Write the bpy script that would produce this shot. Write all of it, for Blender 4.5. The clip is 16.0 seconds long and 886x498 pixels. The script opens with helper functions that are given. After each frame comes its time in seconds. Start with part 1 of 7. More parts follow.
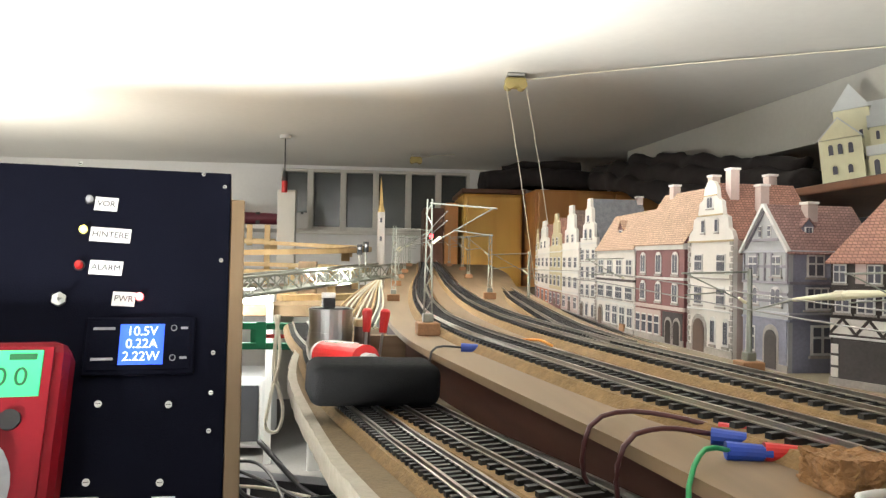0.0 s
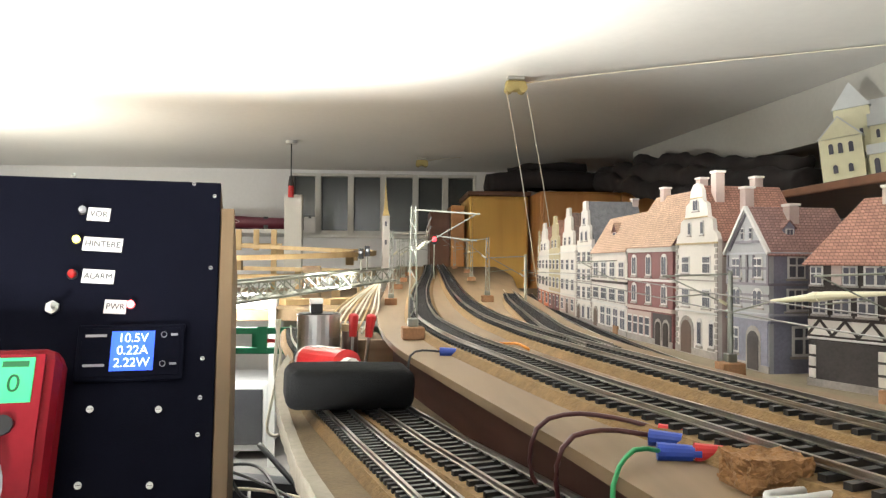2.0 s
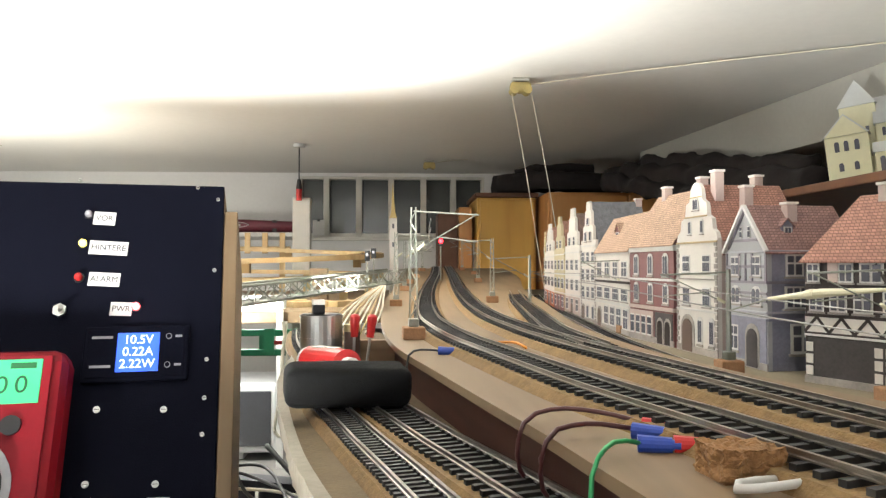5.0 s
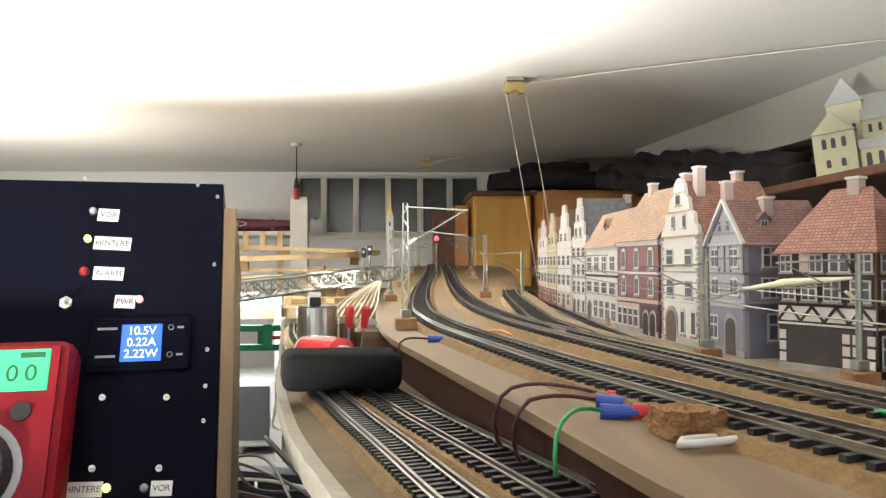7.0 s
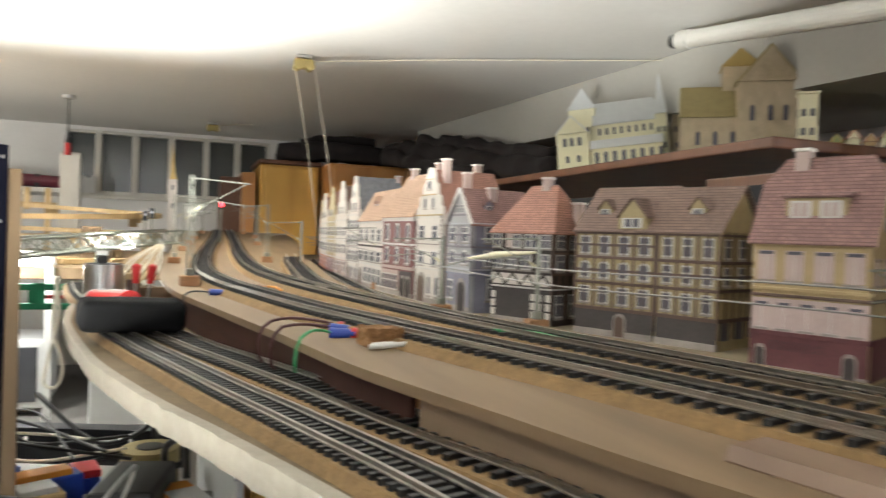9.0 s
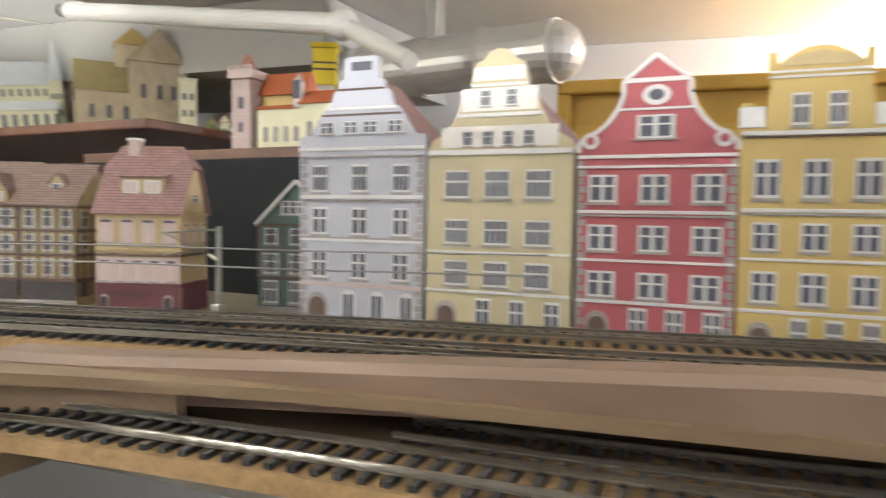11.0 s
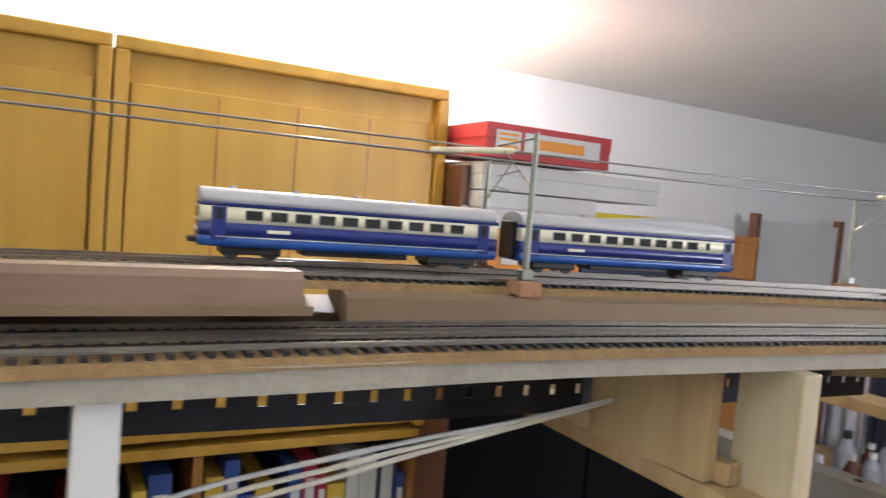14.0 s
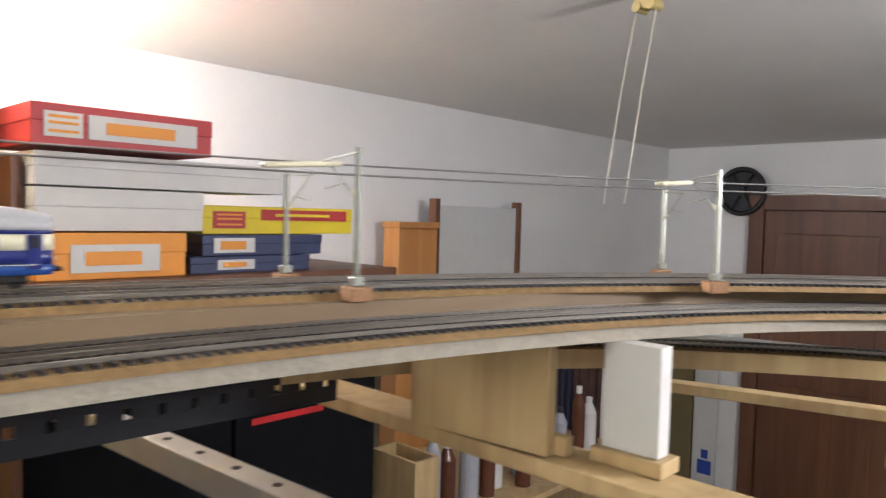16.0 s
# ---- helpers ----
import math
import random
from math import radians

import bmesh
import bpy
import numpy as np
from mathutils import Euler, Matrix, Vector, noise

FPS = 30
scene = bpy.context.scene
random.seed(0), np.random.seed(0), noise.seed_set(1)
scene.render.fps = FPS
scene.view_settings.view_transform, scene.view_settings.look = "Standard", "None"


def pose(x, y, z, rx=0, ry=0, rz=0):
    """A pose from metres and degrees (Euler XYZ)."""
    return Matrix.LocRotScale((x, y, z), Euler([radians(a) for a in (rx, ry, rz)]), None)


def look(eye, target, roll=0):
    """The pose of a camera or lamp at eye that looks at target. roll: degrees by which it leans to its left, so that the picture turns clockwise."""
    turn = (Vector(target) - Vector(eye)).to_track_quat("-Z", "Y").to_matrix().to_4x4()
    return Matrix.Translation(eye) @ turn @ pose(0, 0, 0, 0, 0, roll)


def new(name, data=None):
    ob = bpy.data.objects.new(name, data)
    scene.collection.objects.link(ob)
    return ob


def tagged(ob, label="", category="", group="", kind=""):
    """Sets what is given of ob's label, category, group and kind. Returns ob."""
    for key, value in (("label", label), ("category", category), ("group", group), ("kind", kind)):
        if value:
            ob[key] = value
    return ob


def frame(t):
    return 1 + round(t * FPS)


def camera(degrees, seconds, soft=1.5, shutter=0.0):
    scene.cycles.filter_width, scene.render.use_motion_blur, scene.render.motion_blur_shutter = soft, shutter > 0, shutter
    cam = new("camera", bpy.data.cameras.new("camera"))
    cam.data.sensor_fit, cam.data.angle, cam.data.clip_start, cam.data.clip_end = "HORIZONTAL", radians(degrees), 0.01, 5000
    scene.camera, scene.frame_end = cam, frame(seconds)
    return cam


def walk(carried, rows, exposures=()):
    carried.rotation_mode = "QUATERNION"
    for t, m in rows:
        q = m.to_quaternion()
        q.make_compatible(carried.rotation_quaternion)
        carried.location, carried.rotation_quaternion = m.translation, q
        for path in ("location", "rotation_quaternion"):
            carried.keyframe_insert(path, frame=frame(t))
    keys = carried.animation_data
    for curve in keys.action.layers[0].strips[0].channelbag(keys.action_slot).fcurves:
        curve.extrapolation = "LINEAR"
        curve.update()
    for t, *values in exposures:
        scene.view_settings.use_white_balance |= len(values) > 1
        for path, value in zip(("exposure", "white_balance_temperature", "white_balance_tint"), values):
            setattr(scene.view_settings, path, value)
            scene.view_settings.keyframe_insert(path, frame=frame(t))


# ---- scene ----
cam = camera(63.8, 16.0, soft=1.3, shutter=0.45)
PATH = [
    (0, pose(0.6310, 0.6800, 1.9470, 90.95, -1.00, -4.89)),
    (0.5, pose(0.6350, 0.6790, 1.9470, 90.92, -1.40, -4.30)),
    (1, pose(0.6430, 0.6780, 1.9460, 90.95, -1.40, -4.12)),
    (1.5, pose(0.6470, 0.6740, 1.9480, 90.97, -0.60, -3.94)),
    (2, pose(0.6530, 0.6680, 1.9500, 91.09, -0.40, -3.88)),
    (2.5, pose(0.6550, 0.6670, 1.9500, 91.23, -0.90, -3.78)),
    (3, pose(0.6580, 0.6660, 1.9490, 91.38, -0.70, -3.69)),
    (3.5, pose(0.6590, 0.6660, 1.9490, 91.43, -0.30, -3.51)),
    (4, pose(0.6590, 0.6650, 1.9490, 91.38, -0.20, -3.33)),
    (6.5, pose(0.6650, 0.6450, 1.9460, 91.17, 0.30, -2.80)),
    (7, pose(0.6660, 0.6360, 1.9440, 91.17, 0.30, -3.20)),
    (7.5, pose(0.6690, 0.6210, 1.9440, 90.80, 0.30, -3.35)),
    (8, pose(0.6640, 0.5870, 1.9460, 90.29, -1.00, -5.31)),
    (8.5, pose(0.6590, 0.5560, 1.9420, 89.28, -2.00, -10.81)),
    (9, pose(0.6620, 0.5120, 1.9440, 89.03, -2.00, -19.97)),
    (9.5, pose(0.6720, 0.4720, 1.9460, 89.28, -2.30, -28.92)),
    (9.7, pose(0.6760, 0.4580, 1.9440, 89.48, -2.20, -32.84)),
    (11.8, pose(0.5600, 0.3100, 1.9610, 86.47, -0.80, -80.38)),
    (12, pose(0.5447, 0.2914, 1.9660, 86.56, -0.70, -83.69)),
    (12.5, pose(0.5341, 0.2178, 1.9740, 86.50, -0.40, -91.36)),
    (13, pose(0.5479, 0.0924, 1.9670, 86.30, -0.50, -97.98)),
    (13.5, pose(0.5380, 0.0332, 1.9700, 86.50, -0.60, -102.91)),
    (14, pose(0.5668, 0.0114, 1.9420, 86.55, -4.69, -108.98)),
    (14.5, pose(0.5732, -0.0099, 1.9550, 86.69, -4.79, -115.97)),
    (15, pose(0.5792, -0.0990, 1.9480, 86.96, -3.40, -121.82)),
    (15.5, pose(0.5724, -0.2287, 1.9500, 86.87, -2.30, -125.16)),
    (16, pose(0.5588, -0.3473, 1.9490, 87.28, -1.50, -127.51)),
]
EXPOSURES = [(0, 0.08, 6150, 10), (9.0, 0.06, 6100, 10), (12.0, 0.68, 5780, 12), (13.5, 0.65, 5700, 13), (15.0, 0.9, 5900, 14), (16, 0.9, 6000, 14)]
walk(cam, PATH, EXPOSURES)

# ---- light ----
world = bpy.data.worlds.new("world")
scene.world = world
world.use_nodes = True
world.node_tree.nodes["Background"].inputs[0].default_value = (0.5, 0.5, 0.55, 1)
world.node_tree.nodes["Background"].inputs[1].default_value = 0.015


def area_lamp(name, eye, target, size, power, colour, size_y=None):
    data = bpy.data.lights.new(name, "AREA")
    data.shape, data.size, data.size_y = "RECTANGLE", size, size_y or size
    data.energy, data.color = power, colour
    ob = new(name, data)
    ob.matrix_world = look(eye, target)
    return ob


def spot_lamp(name, eye, target, power, colour, degrees, blend, radius):
    data = bpy.data.lights.new(name, "SPOT")
    data.energy, data.color = power, colour
    data.spot_size, data.spot_blend, data.shadow_soft_size = radians(degrees), blend, radius
    ob = new(name, data)
    ob.matrix_world = look(eye, target)
    return ob


def point_lamp(name, eye, power, colour, radius):
    data = bpy.data.lights.new(name, "POINT")
    data.energy, data.color, data.shadow_soft_size = power, colour, radius
    ob = new(name, data)
    ob.matrix_world = Matrix.Translation(eye)
    return ob


# fluorescent uplighter behind the console: lights a wide patch of the ceiling
up = area_lamp("console_uplighter", (-0.14, 1.95, 1.90), (-0.14, 1.92, 2.5), 1.52, 40.0, (1.0, 0.97, 0.86), 0.04)
up.data.spread = radians(116)
# shaded room lamp that throws a wide disc of light on the ceiling, and a bare globe further south
spot_lamp("room_lamp", (0.32, 0.80, 1.68), (0.32, 0.801, 2.5), 125.0, (1.0, 0.97, 0.86), 141, 0.08, 0.05)
# added fill spot without a seen source, brightens the ceiling over the shelf
spot_lamp("ceiling_fill_spot", (0.30, 0.80, 1.79), (1.32, 1.82, 2.76), 115.0, (1.0, 0.97, 0.86), 44, 0.6, 0.05)
point_lamp("south_room_lamp", (0.10, -1.55, 2.13), 31.0, (1.0, 0.97, 0.93), 0.09)
# lamp above the operator's place, open downwards
area_lamp("bench_lamp", (0.05, 0.25, 2.25), (0.9, 0.9, 1.8), 0.4, 0.2, (1.0, 0.95, 0.88), 0.3)
# tube over the overhead cupboards
point_lamp("cupboard_tube_lamp", (2.17, -0.24, 2.262), 27.0, (1.0, 0.97, 0.95), 0.03)
# lamp in the far corner behind the console
point_lamp("far_corner_lamp", (-0.62, 2.62, 1.96), 26.0, (1.0, 0.95, 0.80), 0.06)
# tube on the far workbench
point_lamp("bench_tube_lamp", (0.33, 1.915, 1.874), 3.2, (1.0, 0.97, 0.88), 0.02)

# ---- levels ----
ZB = 1.888       # top of the upper board
ZR = 1.897       # rail head on the upper board
HG = 1.863       # ground under the paper houses
CEIL = 2.375
GAUGE = 0.0175


# ---- materials ----
def mat(name, colour, rough=0.6, metal=0.0, var=0.15, scale=30.0, bump=0.15, fine=220.0, coat=0.0, emit=None, power=0.0, island=False):
    m = bpy.data.materials.new(name)
    m.use_nodes = True
    nt = m.node_tree
    b = nt.nodes["Principled BSDF"]
    b.inputs["Roughness"].default_value, b.inputs["Metallic"].default_value = rough, metal
    b.inputs["Coat Weight"].default_value = coat
    tc = nt.nodes.new("ShaderNodeTexCoord")
    n1 = nt.nodes.new("ShaderNodeTexNoise")
    n1.inputs["Scale"].default_value, n1.inputs["Detail"].default_value = scale, 5
    n2 = nt.nodes.new("ShaderNodeTexNoise")
    n2.inputs["Scale"].default_value, n2.inputs["Detail"].default_value = fine, 3
    nt.links.new(tc.outputs["Object"], n1.inputs["Vector"])
    nt.links.new(tc.outputs["Object"], n2.inputs["Vector"])
    mix = nt.nodes.new("ShaderNodeMix")
    mix.data_type = "RGBA"
    add = nt.nodes.new("ShaderNodeMath")
    add.operation = "MULTIPLY_ADD"
    nt.links.new(n2.outputs["Fac"], add.inputs[0])
    add.inputs[1].default_value = 0.5
    half = nt.nodes.new("ShaderNodeMath")
    half.operation = "MULTIPLY"
    half.inputs[1].default_value = 0.6
    nt.links.new(n1.outputs["Fac"], half.inputs[0])
    nt.links.new(half.outputs[0], add.inputs[2])
    nt.links.new(add.outputs[0], mix.inputs["Factor"])
    mix.inputs["A"].default_value = (*[max(0.0, c * (1 - 1.6 * var)) for c in colour], 1)
    mix.inputs["B"].default_value = (*[min(1.0, c * (1 + 1.4 * var)) for c in colour], 1)
    out = mix.outputs["Result"]
    if island:
        info = nt.nodes.new("ShaderNodeObjectInfo")
        hsv = nt.nodes.new("ShaderNodeHueSaturation")
        rng = nt.nodes.new("ShaderNodeMapRange")
        rng.inputs["To Min"].default_value, rng.inputs["To Max"].default_value = 0.75, 1.25
        nt.links.new(info.outputs["Random"], rng.inputs["Value"])
        nt.links.new(rng.outputs["Result"], hsv.inputs["Value"])
        nt.links.new(out, hsv.inputs["Color"])
        out = hsv.outputs["Color"]
    nt.links.new(out, b.inputs["Base Color"])
    if bump:
        bp = nt.nodes.new("ShaderNodeBump")
        bp.inputs["Strength"].default_value, bp.inputs["Distance"].default_value = bump, 0.001
        nt.links.new(n2.outputs["Fac"], bp.inputs["Height"])
        nt.links.new(bp.outputs["Normal"], b.inputs["Normal"])
    if emit:
        b.inputs["Emission Color"].default_value = (*emit, 1)
        b.inputs["Emission Strength"].default_value = power
    return m


def grained(name, colour, dark, rough=0.5, scale=6.0, stretch=(1, 1, 14), coat=0.0, bump=0.1):
    m = mat(name, colour, rough, bump=0)
    nt = m.node_tree
    b = nt.nodes["Principled BSDF"]
    b.inputs["Coat Weight"].default_value = coat
    tc = nt.nodes.new("ShaderNodeTexCoord")
    mp = nt.nodes.new("ShaderNodeMapping")
    mp.inputs["Scale"].default_value = tuple(scale * 14 / s for s in stretch)
    nt.links.new(tc.outputs["Object"], mp.inputs["Vector"])
    n = nt.nodes.new("ShaderNodeTexNoise")
    n.inputs["Scale"].default_value, n.inputs["Detail"].default_value, n.inputs["Distortion"].default_value = 1.0, 6, 0.6
    nt.links.new(mp.outputs["Vector"], n.inputs["Vector"])
    r = nt.nodes.new("ShaderNodeValToRGB")
    r.color_ramp.elements[0].color, r.color_ramp.elements[0].position = (*dark, 1), 0.3
    r.color_ramp.elements[1].color, r.color_ramp.elements[1].position = (*colour, 1), 0.65
    nt.links.new(n.outputs["Fac"], r.inputs["Fac"])
    nt.links.new(r.outputs["Color"], b.inputs["Base Color"])
    bp = nt.nodes.new("ShaderNodeBump")
    bp.inputs["Strength"].default_value, bp.inputs["Distance"].default_value = bump, 0.0008
    nt.links.new(n.outputs["Fac"], bp.inputs["Height"])
    nt.links.new(bp.outputs["Normal"], b.inputs["Normal"])
    return m


M_CEIL = mat("ceiling_paint", (0.78, 0.77, 0.74), 0.9, var=0.05, scale=3, fine=60, bump=0.1)
M_WALL = mat("wall_paint", (0.76, 0.75, 0.74), 0.9, var=0.06, scale=4, fine=90, bump=0.2)
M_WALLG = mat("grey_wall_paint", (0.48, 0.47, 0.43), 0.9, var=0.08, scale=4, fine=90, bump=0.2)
M_FLOOR = mat("floor_screed", (0.18, 0.17, 0.16), 0.8, var=0.2, scale=5)
M_PLY = grained("plywood", (0.215, 0.145, 0.078), (0.158, 0.102, 0.052), 0.6, 3.0, (1, 14, 1))
M_PLYX = grained("plywood_edge", (0.24, 0.165, 0.10), (0.16, 0.105, 0.06), 0.7, 6.0, (14, 14, 1))
M_PINE = grained("pine_wood", (0.48, 0.35, 0.175), (0.37, 0.25, 0.115), 0.55, 3.0, (1, 1, 14))
M_BIRCH = grained("pale_birch_ply", (0.46, 0.39, 0.26), (0.38, 0.31, 0.20), 0.6, 3.0, (1, 1, 14))
M_BEAM = grained("pinkish_beam_wood", (0.235, 0.155, 0.105), (0.155, 0.095, 0.06), 0.5, 3.0, (1, 14, 1))
M_FASCIA = grained("brown_hardboard", (0.060, 0.022, 0.014), (0.038, 0.014, 0.009), 0.65, 4.0, (1, 14, 1))
M_FASCIA.node_tree.nodes["Principled BSDF"].inputs["Specular IOR Level"].default_value = 0.2
M_CORK = mat("cork_roadbed", (0.20, 0.122, 0.048), 0.9, var=0.45, scale=160, fine=700, bump=0.6)
M_CORKR = mat("red_brown_cork", (0.24, 0.122, 0.045), 0.9, var=0.45, scale=160, fine=700, bump=0.6)
M_SLEEP = mat("black_sleeper", (0.018, 0.017, 0.017), 0.55, var=0.3, scale=300, island=True)
M_RAIL = mat("nickel_rail", (0.42, 0.39, 0.35), 0.28, 1.0, var=0.25, scale=40, fine=400, bump=0.05)
M_WHITEDGE = mat("ragged_plaster_edge", (0.30, 0.27, 0.22), 0.9, var=0.2, scale=60, fine=250, bump=0.7)
M_TUFF = mat("sandy_deck", (0.13, 0.09, 0.045), 0.9, var=0.35, scale=50, fine=500, bump=0.5)
M_GROUND = mat("paper_ground", (0.20, 0.165, 0.11), 0.9, var=0.3, scale=20, fine=300)
M_PANEL = mat("black_panel", (0.0055, 0.006, 0.012), 0.75, var=0.2, scale=30, fine=800, bump=0.15)
M_PANEL.node_tree.nodes["Principled BSDF"].inputs["Specular IOR Level"].default_value = 0.03
M_LABEL = mat("label_paper", (0.74, 0.74, 0.74), 0.7, var=0.04)
M_INK = mat("label_ink", (0.03, 0.03, 0.035), 0.7)
M_STEEL = mat("screw_steel", (0.55, 0.55, 0.53), 0.3, 1.0, var=0.1)
M_BLACK = mat("black_plastic", (0.012, 0.012, 0.013), 0.45, var=0.2, scale=80)
# near-black colour that stands in for the shade under the carton shelf
M_SHELFSHADE = mat("shelf_shade_black", (0.006, 0.006, 0.007), 0.9, var=0.3, scale=20)
M_SHELFSHADE.node_tree.nodes["Principled BSDF"].inputs["Specular IOR Level"].default_value = 0.1
M_FELT = mat("black_pouch_cloth", (0.006, 0.006, 0.0065), 0.9, var=0.4, scale=120, fine=1500, bump=0.5)
M_FELT.node_tree.nodes["Principled BSDF"].inputs["Specular IOR Level"].default_value = 0.15
M_MMRED = mat("red_rubber_case", (0.22, 0.006, 0.014), 0.5, var=0.1, scale=60)
M_MMRED.node_tree.nodes["Principled BSDF"].inputs["Specular IOR Level"].default_value = 0.2
M_LCDG = mat("green_lcd", (0.05, 0.45, 0.16), 0.3, emit=(0.05, 0.75, 0.25), power=0.55, bump=0)
M_LCDB = mat("blue_lcd", (0.03, 0.10, 0.8), 0.3, emit=(0.03, 0.12, 1.0), power=1.0, bump=0)
M_DIGIT = mat("lit_digit", (0.9, 0.95, 1), 0.5, emit=(0.8, 0.9, 1.0), power=1.4, bump=0)
M_DARKDIGIT = mat("dark_digit", (0.01, 0.10, 0.03), 0.5, bump=0)
M_LEDY = mat("yellow_led", (0.9, 0.75, 0.1), 0.3, emit=(1.0, 0.85, 0.12), power=5, bump=0)
M_LEDR = mat("red_led", (0.9, 0.1, 0.1), 0.3, emit=(1.0, 0.10, 0.10), power=9.0, bump=0)
M_SIGR = mat("red_signal_lens", (0.9, 0.1, 0.1), 0.3, emit=(1.0, 0.012, 0.02), power=11.0, bump=0)
M_LEDB = mat("blue_led", (0.1, 0.1, 0.9), 0.3, emit=(0.06, 0.06, 1.0), power=9, bump=0)
M_LEDOFF = mat("clear_led", (0.35, 0.35, 0.38), 0.15, bump=0)
M_LEDRO = mat("red_led_off", (0.38, 0.02, 0.02), 0.2, bump=0)
M_WARD = grained("cherry_veneer_cupboard", (0.56, 0.34, 0.05), (0.48, 0.275, 0.03), 0.44, 1.2, (1, 1, 14), bump=0.06)
M_WARDD = grained("cherry_trim", (0.36, 0.16, 0.03), (0.26, 0.10, 0.02), 0.35, 1.5, (1, 1, 14), coat=0.3)
M_BROWNC = grained("brown_cabinet_wood", (0.52, 0.25, 0.075), (0.42, 0.18, 0.05), 0.4, 1.2, (1, 1, 14))
M_OAK = grained("yellow_cabinet_wood", (0.68, 0.40, 0.08), (0.58, 0.32, 0.06), 0.45, 1.2, (1, 1, 14))
M_DOOR = grained("warm_brown_door_wood", (0.15, 0.062, 0.03), (0.09, 0.036, 0.018), 0.42, 1.2, (1, 1, 14), coat=0.1)
M_DARKW = grained("dark_brown_wood", (0.16, 0.065, 0.03), (0.10, 0.04, 0.02), 0.5, 1.5, (1, 1, 14))
M_GLASS = mat("night_window_glass", (0.055, 0.06, 0.055), 0.22, var=0.25, scale=6, bump=0.02)
M_WFRAME = mat("white_window_frame", (0.62, 0.60, 0.55), 0.5, var=0.05)
M_PIPE = mat("white_pipe", (0.70, 0.69, 0.64), 0.35, var=0.06, scale=12)
M_DUCT = mat("aluminium_duct", (0.72, 0.70, 0.66), 0.36, 0.55, var=0.08, scale=10, fine=80)
M_MAST = mat("grey_mast_metal", (0.30, 0.31, 0.27), 0.4, 0.7, var=0.2, scale=80)
M_WIRE = mat("overhead_wire", (0.26, 0.25, 0.24), 0.4, 0.8, var=0.1)
M_PLINTH = mat("cork_plinth", (0.30, 0.16, 0.08), 0.85, var=0.3, scale=150, fine=600)
M_TBLUE = mat("deep_blue_lacquer", (0.012, 0.022, 0.16), 0.28, var=0.06, coat=0.4, bump=0)
M_TLIGHT = mat("sky_blue_lacquer", (0.02, 0.08, 0.32), 0.3, var=0.06, coat=0.3, bump=0)
M_TCREAM = mat("cream_lacquer", (0.72, 0.68, 0.50), 0.3, var=0.05, coat=0.3, bump=0)
M_TROOF = mat("grey_train_roof", (0.42, 0.42, 0.44), 0.38, var=0.08, coat=0.2, bump=0)
M_TGLASS = mat("train_window", (0.03, 0.028, 0.025), 0.12, var=0.1, bump=0)
M_REDBOX = mat("red_card", (0.42, 0.03, 0.03), 0.5, var=0.08)
M_ORANGE = mat("orange_card", (0.72, 0.28, 0.03), 0.55, var=0.08)
M_WHITEC = mat("white_card", (0.60, 0.59, 0.57), 0.6, var=0.05)
M_YELLOWC = mat("yellow_card", (0.75, 0.58, 0.02), 0.5, var=0.06)
M_NAVY = mat("navy_card", (0.03, 0.04, 0.10), 0.5, var=0.08)
M_GREEN = mat("green_lacquered_frame", (0.01, 0.15, 0.07), 0.4, var=0.15)
M_TUBE = mat("lit_tube", (1, 1, 1), 0.5, emit=(1.0, 0.98, 0.94), power=14, bump=0)
M_SCREEN = mat("dark_monitor_screen", (0.05, 0.05, 0.055), 0.2, bump=0)
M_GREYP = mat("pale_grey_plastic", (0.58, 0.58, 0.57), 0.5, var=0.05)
M_CORD = mat("white_cord", (0.62, 0.58, 0.48), 0.8, var=0.1)
M_BRASS = mat("ochre_fitting", (0.45, 0.36, 0.14), 0.5, 0.3, var=0.15)
M_DKSTEEL = mat("black_perforated_steel", (0.02, 0.02, 0.024), 0.45, 0.6, var=0.2)
M_GALV = mat("galvanised_steel", (0.48, 0.48, 0.46), 0.4, 0.8, var=0.15)
M_BLUEP = mat("blue_plug_plastic", (0.02, 0.06, 0.36), 0.4, var=0.1)
M_REDP = mat("red_plug_plastic", (0.50, 0.02, 0.02), 0.4, var=0.1)
M_YELP = mat("yellow_plug_plastic", (0.70, 0.55, 0.05), 0.4, var=0.1)
M_GRNP = mat("green_wire_plastic", (0.03, 0.30, 0.10), 0.4, var=0.1)
M_BRNW = mat("brown_wire_plastic", (0.07, 0.018, 0.02), 0.4, var=0.1)
M_BLKW = mat("black_wire_plastic", (0.014, 0.013, 0.015), 0.4, var=0.1)
M_WHTW = mat("white_wire_plastic", (0.66, 0.62, 0.52), 0.5, var=0.1)
M_SLATE = mat("slate_paper_roof", (0.13, 0.13, 0.14), 0.8, var=0.5, scale=150, fine=600)
